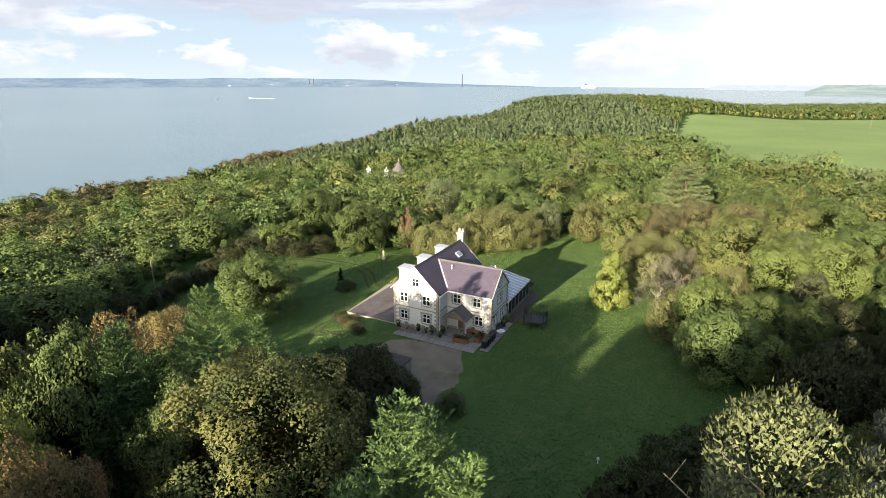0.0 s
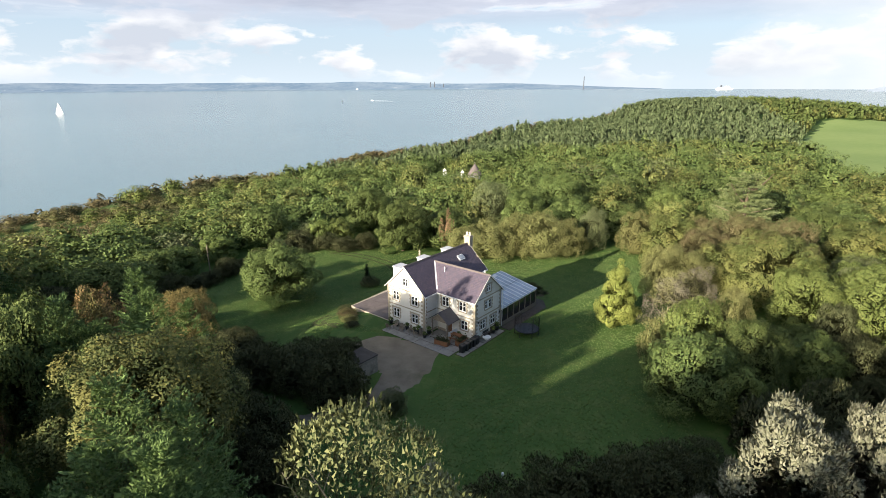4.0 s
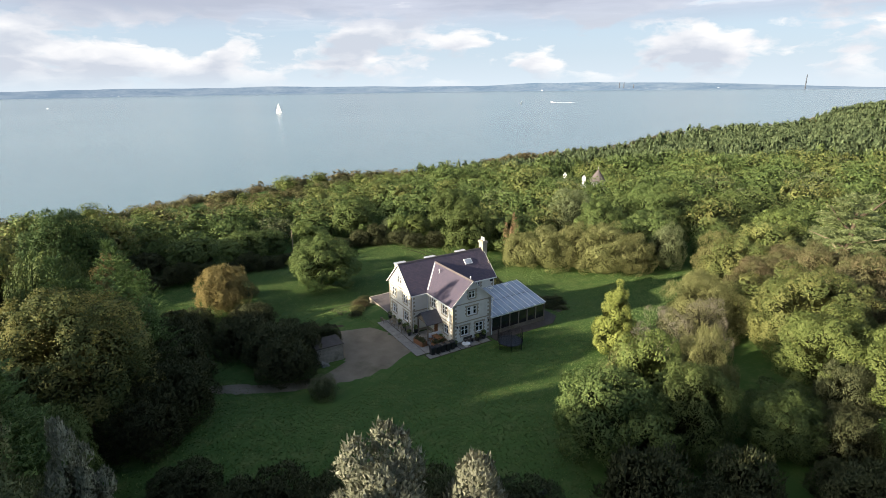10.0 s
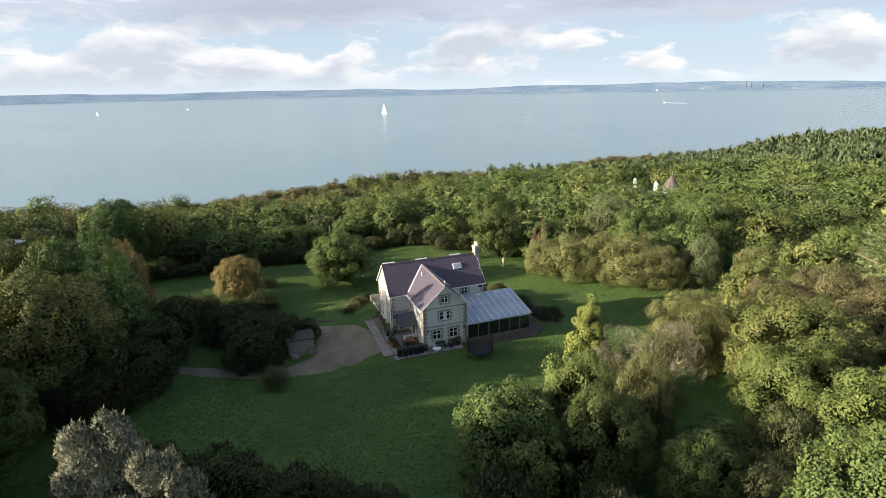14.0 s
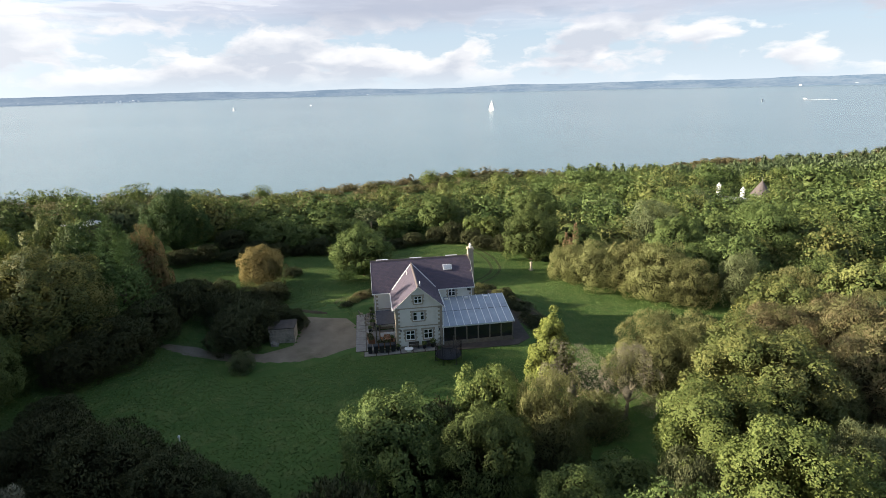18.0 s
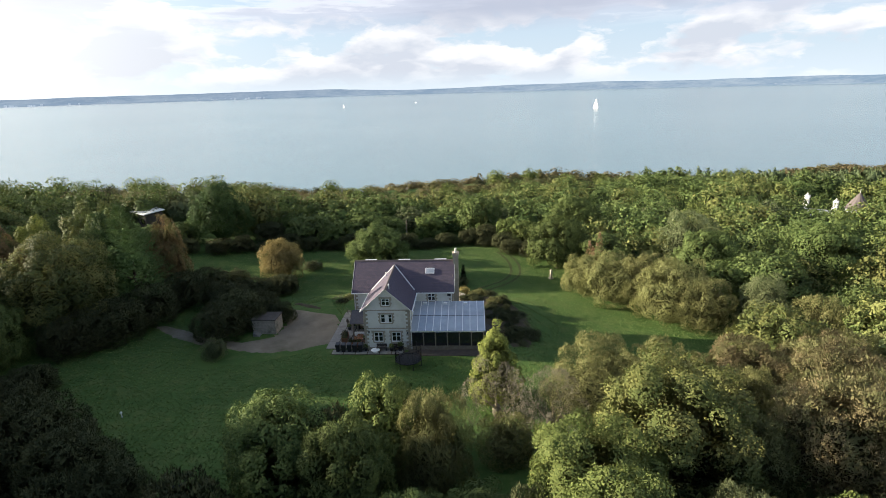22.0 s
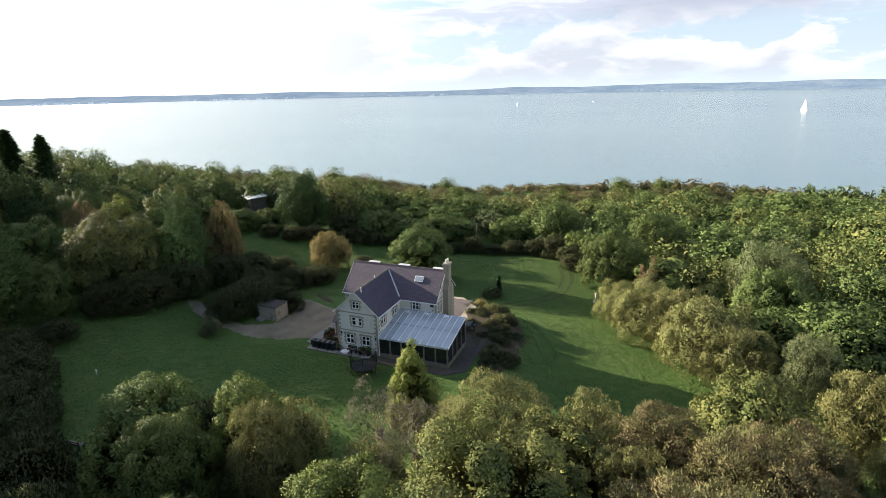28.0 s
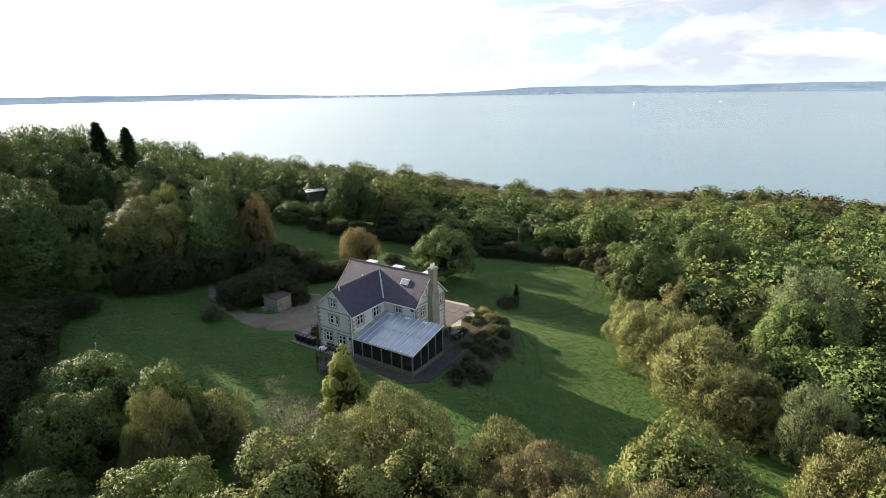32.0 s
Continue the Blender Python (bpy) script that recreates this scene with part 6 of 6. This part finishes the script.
def trampoline(m):
    t = thing("trampoline", m, "round black trampoline with a safety net on the lawn", "trampoline")
    ring = Shape()
    n = 28
    for i in range(n):
        a, b = 2 * math.pi * i / n, 2 * math.pi * (i + 1) / n
        ring.hexa([(1.3 * math.cos(a), 1.3 * math.sin(a), 0.86), (1.58 * math.cos(a), 1.58 * math.sin(a), 0.86), (1.58 * math.cos(b), 1.58 * math.sin(b), 0.86), (1.3 * math.cos(b), 1.3 * math.sin(b), 0.86)],
                  [(1.3 * math.cos(a), 1.3 * math.sin(a), 0.92), (1.58 * math.cos(a), 1.58 * math.sin(a), 0.92), (1.58 * math.cos(b), 1.58 * math.sin(b), 0.92), (1.3 * math.cos(b), 1.3 * math.sin(b), 0.92)])
    part("rim_pad", ring, "black", t)
    part("mat", Shape().prism([(1.3 * math.cos(2 * math.pi * i / n), 1.3 * math.sin(2 * math.pi * i / n)) for i in range(n)], 0.86, 0.88), "black", t)
    for i in range(6):
        a = 2 * math.pi * i / 6
        c, s_ = math.cos(a), math.sin(a)
        pole = part("net_pole", Shape().tube((1.55 * c, 1.55 * s_, 0.0), (1.6 * c, 1.6 * s_, 2.55), 0.035, 0.03, 7), "black", t)
        part("foot", Shape().bar((1.25 * c, 1.25 * s_, 0.03), (1.6 * c, 1.6 * s_, 0.03), 0.05), "black", pole)
    net = Shape()
    for i in range(96):
        a = 2 * math.pi * i / 96
        net.bar((1.57 * math.cos(a), 1.57 * math.sin(a), 0.92), (1.57 * math.cos(a), 1.57 * math.sin(a), 2.4), 0.014)
    for k in range(11):
        for i in range(30):
            a, b = 2 * math.pi * i / 30, 2 * math.pi * (i + 1) / 30
            z = 0.98 + k * 0.14
            net.bar((1.57 * math.cos(a), 1.57 * math.sin(a), z), (1.57 * math.cos(b), 1.57 * math.sin(b), z), 0.012)
    part("net", net, "net", t)
    return t


trampoline(pose(12.4, 65.2, ground_at(12.4, 65.2)))


def wheelie_bin(m):
    b = thing("wheelie_bin", m, "dark green plastic wheeled refuse bin", "bin", "bins by the house wall")
    part("body", Shape().hexa([(-0.22, -0.26, 0.06), (0.22, -0.26, 0.06), (0.22, 0.26, 0.06), (-0.22, 0.26, 0.06)], [(-0.28, -0.34, 0.98), (0.28, -0.34, 0.98), (0.28, 0.34, 0.98), (-0.28, 0.34, 0.98)]), "black", b)
    part("lid", Shape().hexa([(-0.3, -0.36, 0.985), (0.3, -0.36, 0.985), (0.3, 0.38, 0.985), (-0.3, 0.38, 0.985)], [(-0.25, -0.3, 1.07), (0.25, -0.3, 1.07), (0.25, 0.36, 1.09), (-0.25, 0.36, 1.09)]), "black", b)
    for x in (-0.24, 0.24):
        part("wheel", Shape().tube((x - 0.03, 0.26, 0.1), (x + 0.03, 0.26, 0.1), 0.1, 0.1, 10), "black", b)
    part("handle", Shape().tube((-0.25, 0.42, 0.93), (0.25, 0.42, 0.93), 0.02), "black", b)
    return b


first_bin = wheelie_bin(at_house(10.2, -0.9, 0.08, 90))
for i in range(1, 5):
    copy_thing(first_bin, at_house(10.2 + 0.05 * (i % 2), -0.9 + i * 0.72, 0.08, 90 + 4 * (i % 3)))


def planter(m, long, wide, label):
    p = thing("planter", m, label, "planter", "planters on the patio")
    for x0, x1, y0, y1 in ((-long / 2, long / 2, -wide / 2, -wide / 2 + 0.05), (-long / 2, long / 2, wide / 2 - 0.05, wide / 2), (-long / 2, -long / 2 + 0.05, -wide / 2 + 0.05, wide / 2 - 0.05), (long / 2 - 0.05, long / 2, -wide / 2 + 0.05, wide / 2 - 0.05)):
        part("side_board", Shape().box(x0, x1, y0, y1, 0.0, 0.62), "brown", p)
    part("soil", Shape().box(-long / 2 + 0.05, long / 2 - 0.05, -wide / 2 + 0.05, wide / 2 - 0.05, 0.02, 0.55), "soil", p)
    rg_ = np.random.RandomState(int(long * 100))
    for k in range(5):
        cx = (k - 2) * long / 5
        c = np.stack([cx + rg_.normal(0, long / 14, 60), rg_.normal(0, wide / 5, 60), 0.55 + np.abs(rg_.normal(0, 0.24, 60))], 1)
        part("plant", raw_mesh("plant", *cards(c, rg_.normal(0, 1, (60, 3)) + np.array([0, 0, 0.8]), 0.15, rg_), "heath"), None, p)
    return p


planter(at_house(6.9, -0.75, 0.07, 8), 1.9, 0.8, "brown timber planter with green plants")
planter(at_house(8.7, 0.9, 0.07, 92), 1.7, 0.8, "reddish brown timber planter beside the porch")


def picnic_table(m):
    t = thing("picnic_table", m, "brown wooden picnic table on the patio", "table")
    for i in range(5):
        part("top_plank", Shape().box(-0.85, 0.85, -0.4 + i * 0.16, -0.26 + i * 0.16, 0.71, 0.75), "brown", t)
    for y0 in (-0.85, 0.6):
        part("bench_plank", Shape().box(-0.85, 0.85, y0, y0 + 0.25, 0.42, 0.46), "brown", t)
    for x in (-0.6, 0.6):
        part("cross_bar", Shape().box(x - 0.04, x + 0.04, -0.85, 0.85, 0.34, 0.42), "brown", t)
        for sy in (-1, 1):
            part("leg", Shape().bar((x, sy * 0.75, 0), (x, sy * 0.3, 0.71), 0.08), "brown", t)
    return t


picnic_table(at_house(7.6, 1.4, 0.08, 4))


def garden_chair(m, mat="timber", label="weathered timber garden chair on the patio"):
    c = thing("garden_chair", m, label, "chair", "chairs along the house wall")
    part("seat", Shape().box(-0.25, 0.25, -0.24, 0.24, 0.4, 0.44), mat, c)
    part("backrest", Shape().hexa([(-0.25, 0.2, 0.44), (0.25, 0.2, 0.44), (0.25, 0.24, 0.44), (-0.25, 0.24, 0.44)], [(-0.25, 0.32, 0.95), (0.25, 0.32, 0.95), (0.25, 0.36, 0.95), (-0.25, 0.36, 0.95)]), mat, c)
    for x in (-0.23, 0.23):
        for y_ in (-0.22, 0.22):
            part("leg", Shape().box(x - 0.025, x + 0.025, y_ - 0.025, y_ + 0.025, 0, 0.4), mat, c)
    return c


first_chair = garden_chair(at_house(-1.0, -1.0, 0.08, 0))
for x, y, a in ((0.2, -1.2, 30), (1.4, -0.9, -20), (2.7, -1.1, 160), (-1.4, -2.0, 200), (3.4, -0.6, 80)):
    copy_thing(first_chair, at_house(x, y, 0.08, a))


def flower_pot(m, r, h, mat, label):
    p = thing("flower_pot", m, label, "plant pot", "pots along the house wall")
    part("pot", Shape().tube((0, 0, 0), (0, 0, h), r * 0.7, r, 10), mat, p)
    rg_ = np.random.RandomState(int(r * 1000))
    d = unit(rg_, 150, -0.3)
    n = len(d)
    part("plant", raw_mesh("plant", *cards(d * r * 1.25 * rg_.uniform(0.5, 1.1, (n, 1)) + np.array([0, 0, h + r * 0.8]), d, 0.13, rg_), "oak"), None, p)
    return p


pot = flower_pot(at_house(-2.4, -0.5, 0.08), 0.28, 0.42, "black", "dark pot with a leafy shrub")
for x, y, k in ((0.6, -0.45, 1.0), (1.9, -0.5, 0.8), (2.6, -0.45, 1.2), (3.75, 0.35, 1.1), (4.0, -0.8, 0.9), (7.4, 2.0, 0.9), (9.95, 7.0, 1.2), (10.1, 5.9, 1.0), (10.0, 2.6, 0.9), (-1.2, -0.5, 0.9)):
    copy_thing(pot, at_house(x, y, 0.08, 40 * k) @ Matrix.Diagonal((k, k, k, 1)))

cover = thing("round_table", at_house(10.45, 3.9, 0.06), "low round white garden table by the gable wall", "table")
part("top", Shape().tube((0, 0, 0.3), (0, 0, 0.35), 0.55, 0.55, 24), "white", cover)
part("stem", Shape().tube((0, 0, 0.03), (0, 0, 0.3), 0.07, 0.05, 8), "white", cover)
part("foot", Shape().tube((0, 0, 0), (0, 0, 0.03), 0.3, 0.25, 16), "white", cover)

for y, lab in ((4.6, "dark bench against the gable wall"), (6.3, "dark slatted bench against the gable wall")):
    bn = thing("wall_bench", at_house(9.98, y, 0.07, 90), lab, "bench")
    part("seat", Shape().box(-0.65, 0.65, -0.2, 0.2, 0.42, 0.47), "deck", bn)
    part("backrest", Shape().box(-0.65, 0.65, 0.18, 0.22, 0.52, 0.85), "deck", bn)
    for x in (-0.58, 0.58):
        part("leg", Shape().box(x - 0.04, x + 0.04, -0.18, 0.2, 0, 0.42), "deck", bn)

# loose furniture and plants about the deck
tb = thing("deck_table", at_house(-1.4, 16.3, 0.07), "dark metal table on the deck", "table")
part("top", Shape().box(-0.8, 0.8, -0.45, 0.45, 0.71, 0.75), "black", tb)
for x in (-0.7, 0.7):
    for y_ in (-0.36, 0.36):
        part("leg", Shape().tube((x, y_, 0), (x, y_, 0.71), 0.025, 0.025, 6), "black", tb)
for i, (x, y, a) in enumerate(((-2.0, 15.4, 180), (-0.9, 15.4, 170), (-2.0, 17.1, 5), (-0.8, 17.1, -8))):
    garden_chair(at_house(x, y, 0.07, a), "black", "dark metal chair on the deck")

draped("trim_planting_bed", [(-9.0, 82.0), (-4.0, 79.5), (3.0, 78.0), (11.0, 79.5), (14.5, 78.0), (15.0, 81.0), (10.0, 84.5), (3.0, 87.0), (-4.0, 87.0), (-9.5, 85.0)], 0.08, "soil", "dark planted bed beyond the deck", "flower bed", 0.6)

# low beds and plumes beyond the deck
for kind, x, y, top, r in (("willow", -4.5, 83.8, 0.4, 1.7), ("willow", -1.0, 84.6, -0.2, 1.5), ("gold_willow", -7.5, 82.5, 0.2, 1.3), ("shrub", 2.5, 83.2, -0.2, 1.8), ("shrub", 6.5, 82.8, 0.0, 1.7), ("russet", 9.8, 81.0, 0.4, 1.5), ("shrub", 4.5, 85.2, -0.5, 1.6), ("shrub", -2.5, 82.2, -0.3, 1.2), ("russet", 0.8, 81.5, 0.0, 1.2), ("shrub", 12.5, 80.0, 0.3, 1.4), ("scrub", 7.8, 84.0, -0.6, 1.3), ("scrub", -6.0, 85.3, -1.0, 1.3),
                           ("russet", -13.0, 66.5, 0.7, 1.6), ("willow", -12.0, 64.6, 0.6, 1.3), ("shrub", -14.5, 69.0, 0.2, 1.3), ("round_bush", -11.0, 63.0, 0.5, 1.1)):
    plant(kind, x, y, top, r, 1, 0.5, label="low garden bush by the terrace" if kind in ("shrub", "round_bush") else "")

# ---- garden building, walls and seats ----
# stands for a stone wall end with steps; the other walls and roof are added
wall_end_m = pose(-5.0, 49.2, 0.1, 0, 0, 62)
wall_end = thing("garage", wall_end_m, "rough stone wall end by the drive, with an added flat-roofed box behind", "garage")
part("wall", wall_shape(3.2, -0.3, 2.1), "rubble", wall_end)
part("wall", placed(wall_shape(2.0, -0.3, 2.1), pose(3.2, 0.3, 0, 0, 0, 90)), "rubble", wall_end)
part("wall", placed(wall_shape(2.0, -0.3, 2.1), pose(0, 2.3, 0, 0, 0, -90)), "rubble", wall_end)
part("wall", placed(wall_shape(3.2, -0.3, 2.1), pose(3.2, 2.6, 0, 0, 0, 180)), "rubble", wall_end)
part("roof", Shape().box(-0.1, 3.3, -0.1, 2.7, 2.1, 2.2), "deck", wall_end)
for i in range(3):
    part("step", Shape().box(0.3 + 0.3 * i, 0.6 + 0.3 * i, -0.9, -0.05, -0.2, 0.55 - 0.18 * i), "flag", wall_end)

hut_m = pose(-76.5, 32.5, ground_at(-76.5, 32.5), 0, 0, 28)
hut = thing("cabin", hut_m, "dark timber cabin with a pale flat roof among the trees", "cabin")
for i in range(12):
    part("wall_board", Shape().box(-3.0, 3.0, -2.0, -1.94, 0.33 * i, 0.33 * i + 0.31), "deck", hut)
part("wall", Shape().box(-3.0, 3.0, -1.93, 2.0, -0.5, 4.0), "deck", hut)
part("roof", Shape().hexa([(-3.5, -2.6, 4.05), (3.5, -2.6, 4.05), (3.5, 2.5, 4.4), (-3.5, 2.5, 4.4)], [(-3.5, -2.6, 4.25), (3.5, -2.6, 4.25), (3.5, 2.5, 4.6), (-3.5, 2.5, 4.6)]), "white", hut, "pale sheet roof")
part("window", Shape().box(0.4, 2.2, -2.05, -2.01, 1.6, 2.8), "glass", hut)
part("door", Shape().box(-2.2, -1.2, -2.05, -2.01, 0.1, 2.1), "timber", hut)


def bench(m):
    b = thing("garden_bench", m, "dark wooden bench standing on the lawn", "bench")
    for i in range(3):
        part("seat_slat", Shape().box(-0.75, 0.75, -0.22 + i * 0.16, -0.1 + i * 0.16, 0.42, 0.46), "black", b)
    for i in range(2):
        part("back_slat", Shape().box(-0.75, 0.75, 0.28, 0.32, 0.56 + i * 0.2, 0.68 + i * 0.2), "black", b)
    for x in (-0.68, 0.68):
        part("leg", Shape().box(x - 0.04, x + 0.04, -0.2, -0.12, 0, 0.42), "black", b)
        part("back_leg", Shape().box(x - 0.04, x + 0.04, 0.24, 0.32, 0, 0.95), "black", b)
        part("armrest", Shape().box(x - 0.04, x + 0.04, -0.22, 0.3, 0.62, 0.67), "black", b)
    return b


bench(pose(26.2, 40.7, ground_at(26.2, 40.7), 0, 0, 250))

ball_ = thing("lawn_marker", pose(12.5, 35.6, ground_at(12.5, 35.6)), "small white marker post on the lawn", "post")
part("post", Shape().tube((0, 0, -0.1), (0, 0, 0.45), 0.06, 0.05, 8), "white", ball_)
part("cap", Shape().tube((0, 0, 0.45), (0, 0, 0.6), 0.13, 0.09, 8), "white", ball_)


def pole_line(m, h, label, arms=True):
    p = thing("utility_pole", m, label, "pole", "utility poles")
    part("mast", Shape().tube((0, 0, -0.5), (0, 0, h), 0.14, 0.1, 8), "timber", p)
    if arms:
        part("cross_arm", Shape().box(-0.8, 0.8, -0.05, 0.05, h - 0.5, h - 0.38), "timber", p)
    return p


pole_line(pose(-51.8, 89.0, ground_at(-51.8, 89.0)), 5.9, "slim weathered timber pole before the hedge", False)
for x, y in ((305, 389), (390, 515), (335, 570)):
    pole_line(pose(x, y, ground_at(x, y), 0, 0, 20), 9.0, "timber power pole standing in the field")

# a stone pedestal on the far lawn, and low hedge before the wood
ped = thing("stone_pedestal", pose(-12.2, 103.2, ground_at(-12.2, 103.2)), "slim weathered stone pillar beside the trees", "ornament")
part("base", Shape().box(-0.35, 0.35, -0.35, 0.35, -0.1, 0.25), "stone", ped)
part("shaft", Shape().hexa([(-0.2, -0.2, 0.25), (0.2, -0.2, 0.25), (0.2, 0.2, 0.25), (-0.2, 0.2, 0.25)], [(-0.15, -0.15, 1.5), (0.15, -0.15, 1.5), (0.15, 0.15, 1.5), (-0.15, 0.15, 1.5)]), "stone", ped)
part("cap", Shape().box(-0.24, 0.24, -0.24, 0.24, 1.5, 1.62).tube((0, 0, 1.62), (0, 0, 1.95), 0.16, 0.06, 8), "stone", ped)

draped("trim_flowerbed", [(-14.8, 55.6), (-11.2, 57.6), (-9.6, 59.0), (-10.3, 59.8), (-12.5, 58.6), (-15.4, 56.8)], 0.07, "soil", "bare soil flower bed beside the drive", "flower bed", 0.4)

# ---- the white villa in the wood ----
vz = ground_at(-20, 206) - 1.0
villa = thing("villa", pose(-17.5, 208, vz, 0, 0, 20), "white villa with a conical grey turret roof among trees", "house")
TOPZ = 1.3 - vz
part("turret", Shape().tube((0, 0, 0), (0, 0, TOPZ - 4.6), 2.6, 2.6, 12), "lead", villa)
part("turret_roof", Shape().tube((0, 0, TOPZ - 4.6), (0, 0, TOPZ - 0.2), 3.1, 0.08, 12), "terrace", villa, "grey conical roof")
part("finial", Shape().tube((0, 0, TOPZ - 0.2), (0, 0, TOPZ + 0.9), 0.07, 0.02, 6), "lead", villa)
part("body", Shape().box(-10.5, -1.5, -4, 3, 0, TOPZ - 7.4), "white", villa)
part("roof", Shape().hexa([(-11, -4.5, TOPZ - 7.4), (-1.5, -4.5, TOPZ - 7.4), (-1.5, 3.5, TOPZ - 7.4), (-11, 3.5, TOPZ - 7.4)], [(-11, -0.7, TOPZ - 6.0), (-1.5, -0.7, TOPZ - 6.0), (-1.5, -0.3, TOPZ - 6.0), (-11, -0.3, TOPZ - 6.0)]), "lead", villa)
for x, h in ((-12.0, 2.4), (-5.0, 3.2)):
    ch = part("chimney", Shape().box(x - 0.6, x + 0.6, -0.8, 0.8, 0, TOPZ - h), "white", villa, "tall white chimney")
    part("chimney_pot", Shape().tube((x, 0, TOPZ - h), (x, 0, TOPZ - h + 0.7), 0.25, 0.2, 8), "render", ch)
for i in range(3):
    part("window", Shape().box(-9.5 + i * 2.6, -8.3 + i * 2.6, -4.05, -4.01, TOPZ - 8.9, TOPZ - 7.7), "glass", villa)

# ---- boats ----


def sail_boat(x, y, size, turn, label):
    b = thing("sailing_boat", pose(x, y, SEA, 0, 0, turn) @ Matrix.Diagonal((size, size, size, 1)), label, "boat")
    part("hull", Shape().hexa([(-3.5, -0.5, -0.3), (4.2, -0.1, -0.3), (4.2, 0.1, -0.3), (-3.5, 0.5, -0.3)], [(-3.8, -1.1, 0.9), (5.0, -0.12, 1.1), (5.0, 0.12, 1.1), (-3.8, 1.1, 0.9)]), "white", b)
    part("mast", Shape().tube((0.6, 0, 0.8), (0.6, 0, 13.2), 0.09, 0.06, 6), "lead", b)
    part("main_sail", Shape().hexa([(0.45, -0.06, 1.6), (0.45, 0.06, 1.6), (-3.6, 0.46, 1.7), (-3.6, 0.34, 1.7)], [(0.45, -0.04, 13.0), (0.45, 0.04, 13.0), (0.1, 0.12, 13.0), (0.1, 0.04, 13.0)]), "sail", b)
    part("jib", Shape().hexa([(4.7, -0.04, 1.3), (4.7, 0.04, 1.3), (0.9, 0.7, 1.5), (0.9, 0.62, 1.5)], [(0.8, -0.03, 12.0), (0.8, 0.03, 12.0), (0.7, 0.1, 12.0), (0.7, 0.04, 12.0)]), "sail", b)
    return b


MAT["sail"] = material("sail_cloth", speckle((0.85, 0.85, 0.84), (0.9, 0.9, 0.89), 0.6, 6.0), 0.8, 0.2, translucent=0.35)


def motor_boat(x, y, turn, label, wake=40.0):
    b = thing("motor_boat", pose(x, y, SEA, 0, 0, turn), label, "boat")
    part("hull", Shape().hexa([(-4, -1.2, -0.2), (4.5, -0.2, -0.2), (4.5, 0.2, -0.2), (-4, 1.2, -0.2)], [(-4.2, -1.5, 1.1), (5.5, -0.2, 1.5), (5.5, 0.2, 1.5), (-4.2, 1.5, 1.1)]), "white", b)
    part("cabin", Shape().box(-1.5, 1.8, -0.9, 0.9, 1.1, 2.4), "white", b)
    if wake:
        part("wake", Shape().hexa([(-wake, -2.6, -0.1), (-4, -0.8, -0.1), (-4, 0.8, -0.1), (-wake, 2.6, -0.1)], [(-wake, -2.2, 0.12), (-4, -0.6, 0.4), (-4, 0.6, 0.4), (-wake, 2.2, 0.12)]), "white", b, "white foaming wake")
    return b


sail_boat(-1008, 942, 1.75, 200, "white yacht under full sail on the sea")
sail_boat(-1789, 510, 0.9, 30, "small white sailing boat far out on the sea")
sail_boat(-669, 1629, 0.7, 60, "tiny white sailing boat far out on the sea")
motor_boat(-635, 1811, 165, "white motor boat drawing a long wake", 90.0)
motor_boat(-2010, 863, 20, "small dark launch far out on the sea", 0.0)
MAT["hull_dark"] = material("dark_hull", speckle((0.06, 0.07, 0.09), (0.1, 0.11, 0.13), 0.5, 5.0), 0.6, 0.3)
ship = thing("ferry", pose(1120, 4300, SEA, 0, 0, 25), "large white ferry far away towards the horizon", "ship")
part("hull", Shape().hexa([(-60, -9, -1), (62, -3, -1), (62, 3, -1), (-60, 9, -1)], [(-62, -11, 9), (72, -3, 12), (72, 3, 12), (-62, 11, 9)]), "white", ship)
part("deck_house", Shape().box(-52, 40, -9, 9, 9, 20), "white", ship)
part("bridge", Shape().box(14, 34, -8, 8, 20, 27), "white", ship)
part("funnel", Shape().box(-34, -24, -3, 3, 20, 32), "hull_dark", ship)
# masts and chimneys on the far coast
for x, y, h in ((166, 4990, 84), (-1160, 4960, 44), (-1195, 4950, 44), (-1080, 4975, 28)):
    tw = thing("chimney_tower", pose(x, y, SEA + 20), "slender power station chimney on the far coast", "chimney", "far chimneys")
    part("shaft", Shape().tube((0, 0, -20), (0, 0, h), 5.0, 3.2, 10), "hull_dark", tw)
# pale houses and beaches along the far shore
rg = np.random.RandomState(5)
town = Shape()
for i in range(110):
    a = math.radians(rg.choice((12, 31, 52, 66, 88, 104, 118)) + rg.normal(0, 3.2))
    r = rg.uniform(4975, 5080)
    x, y = 30 - r * math.sin(a), 40 + r * math.cos(a)
    w_, d_, h_ = rg.uniform(8, 30), rg.uniform(8, 16), rg.uniform(3, 6)
    z = SEA + (r - 4950) * 0.07 + 2
    town.box(x - w_ / 2, x + w_ / 2, y - d_ / 2, y + d_ / 2, z - 8, z + h_)
tagged(new("far_houses", town.mesh("far_houses", "hazed_town")), "pale houses scattered along the far shore", "houses", kind="stuff")
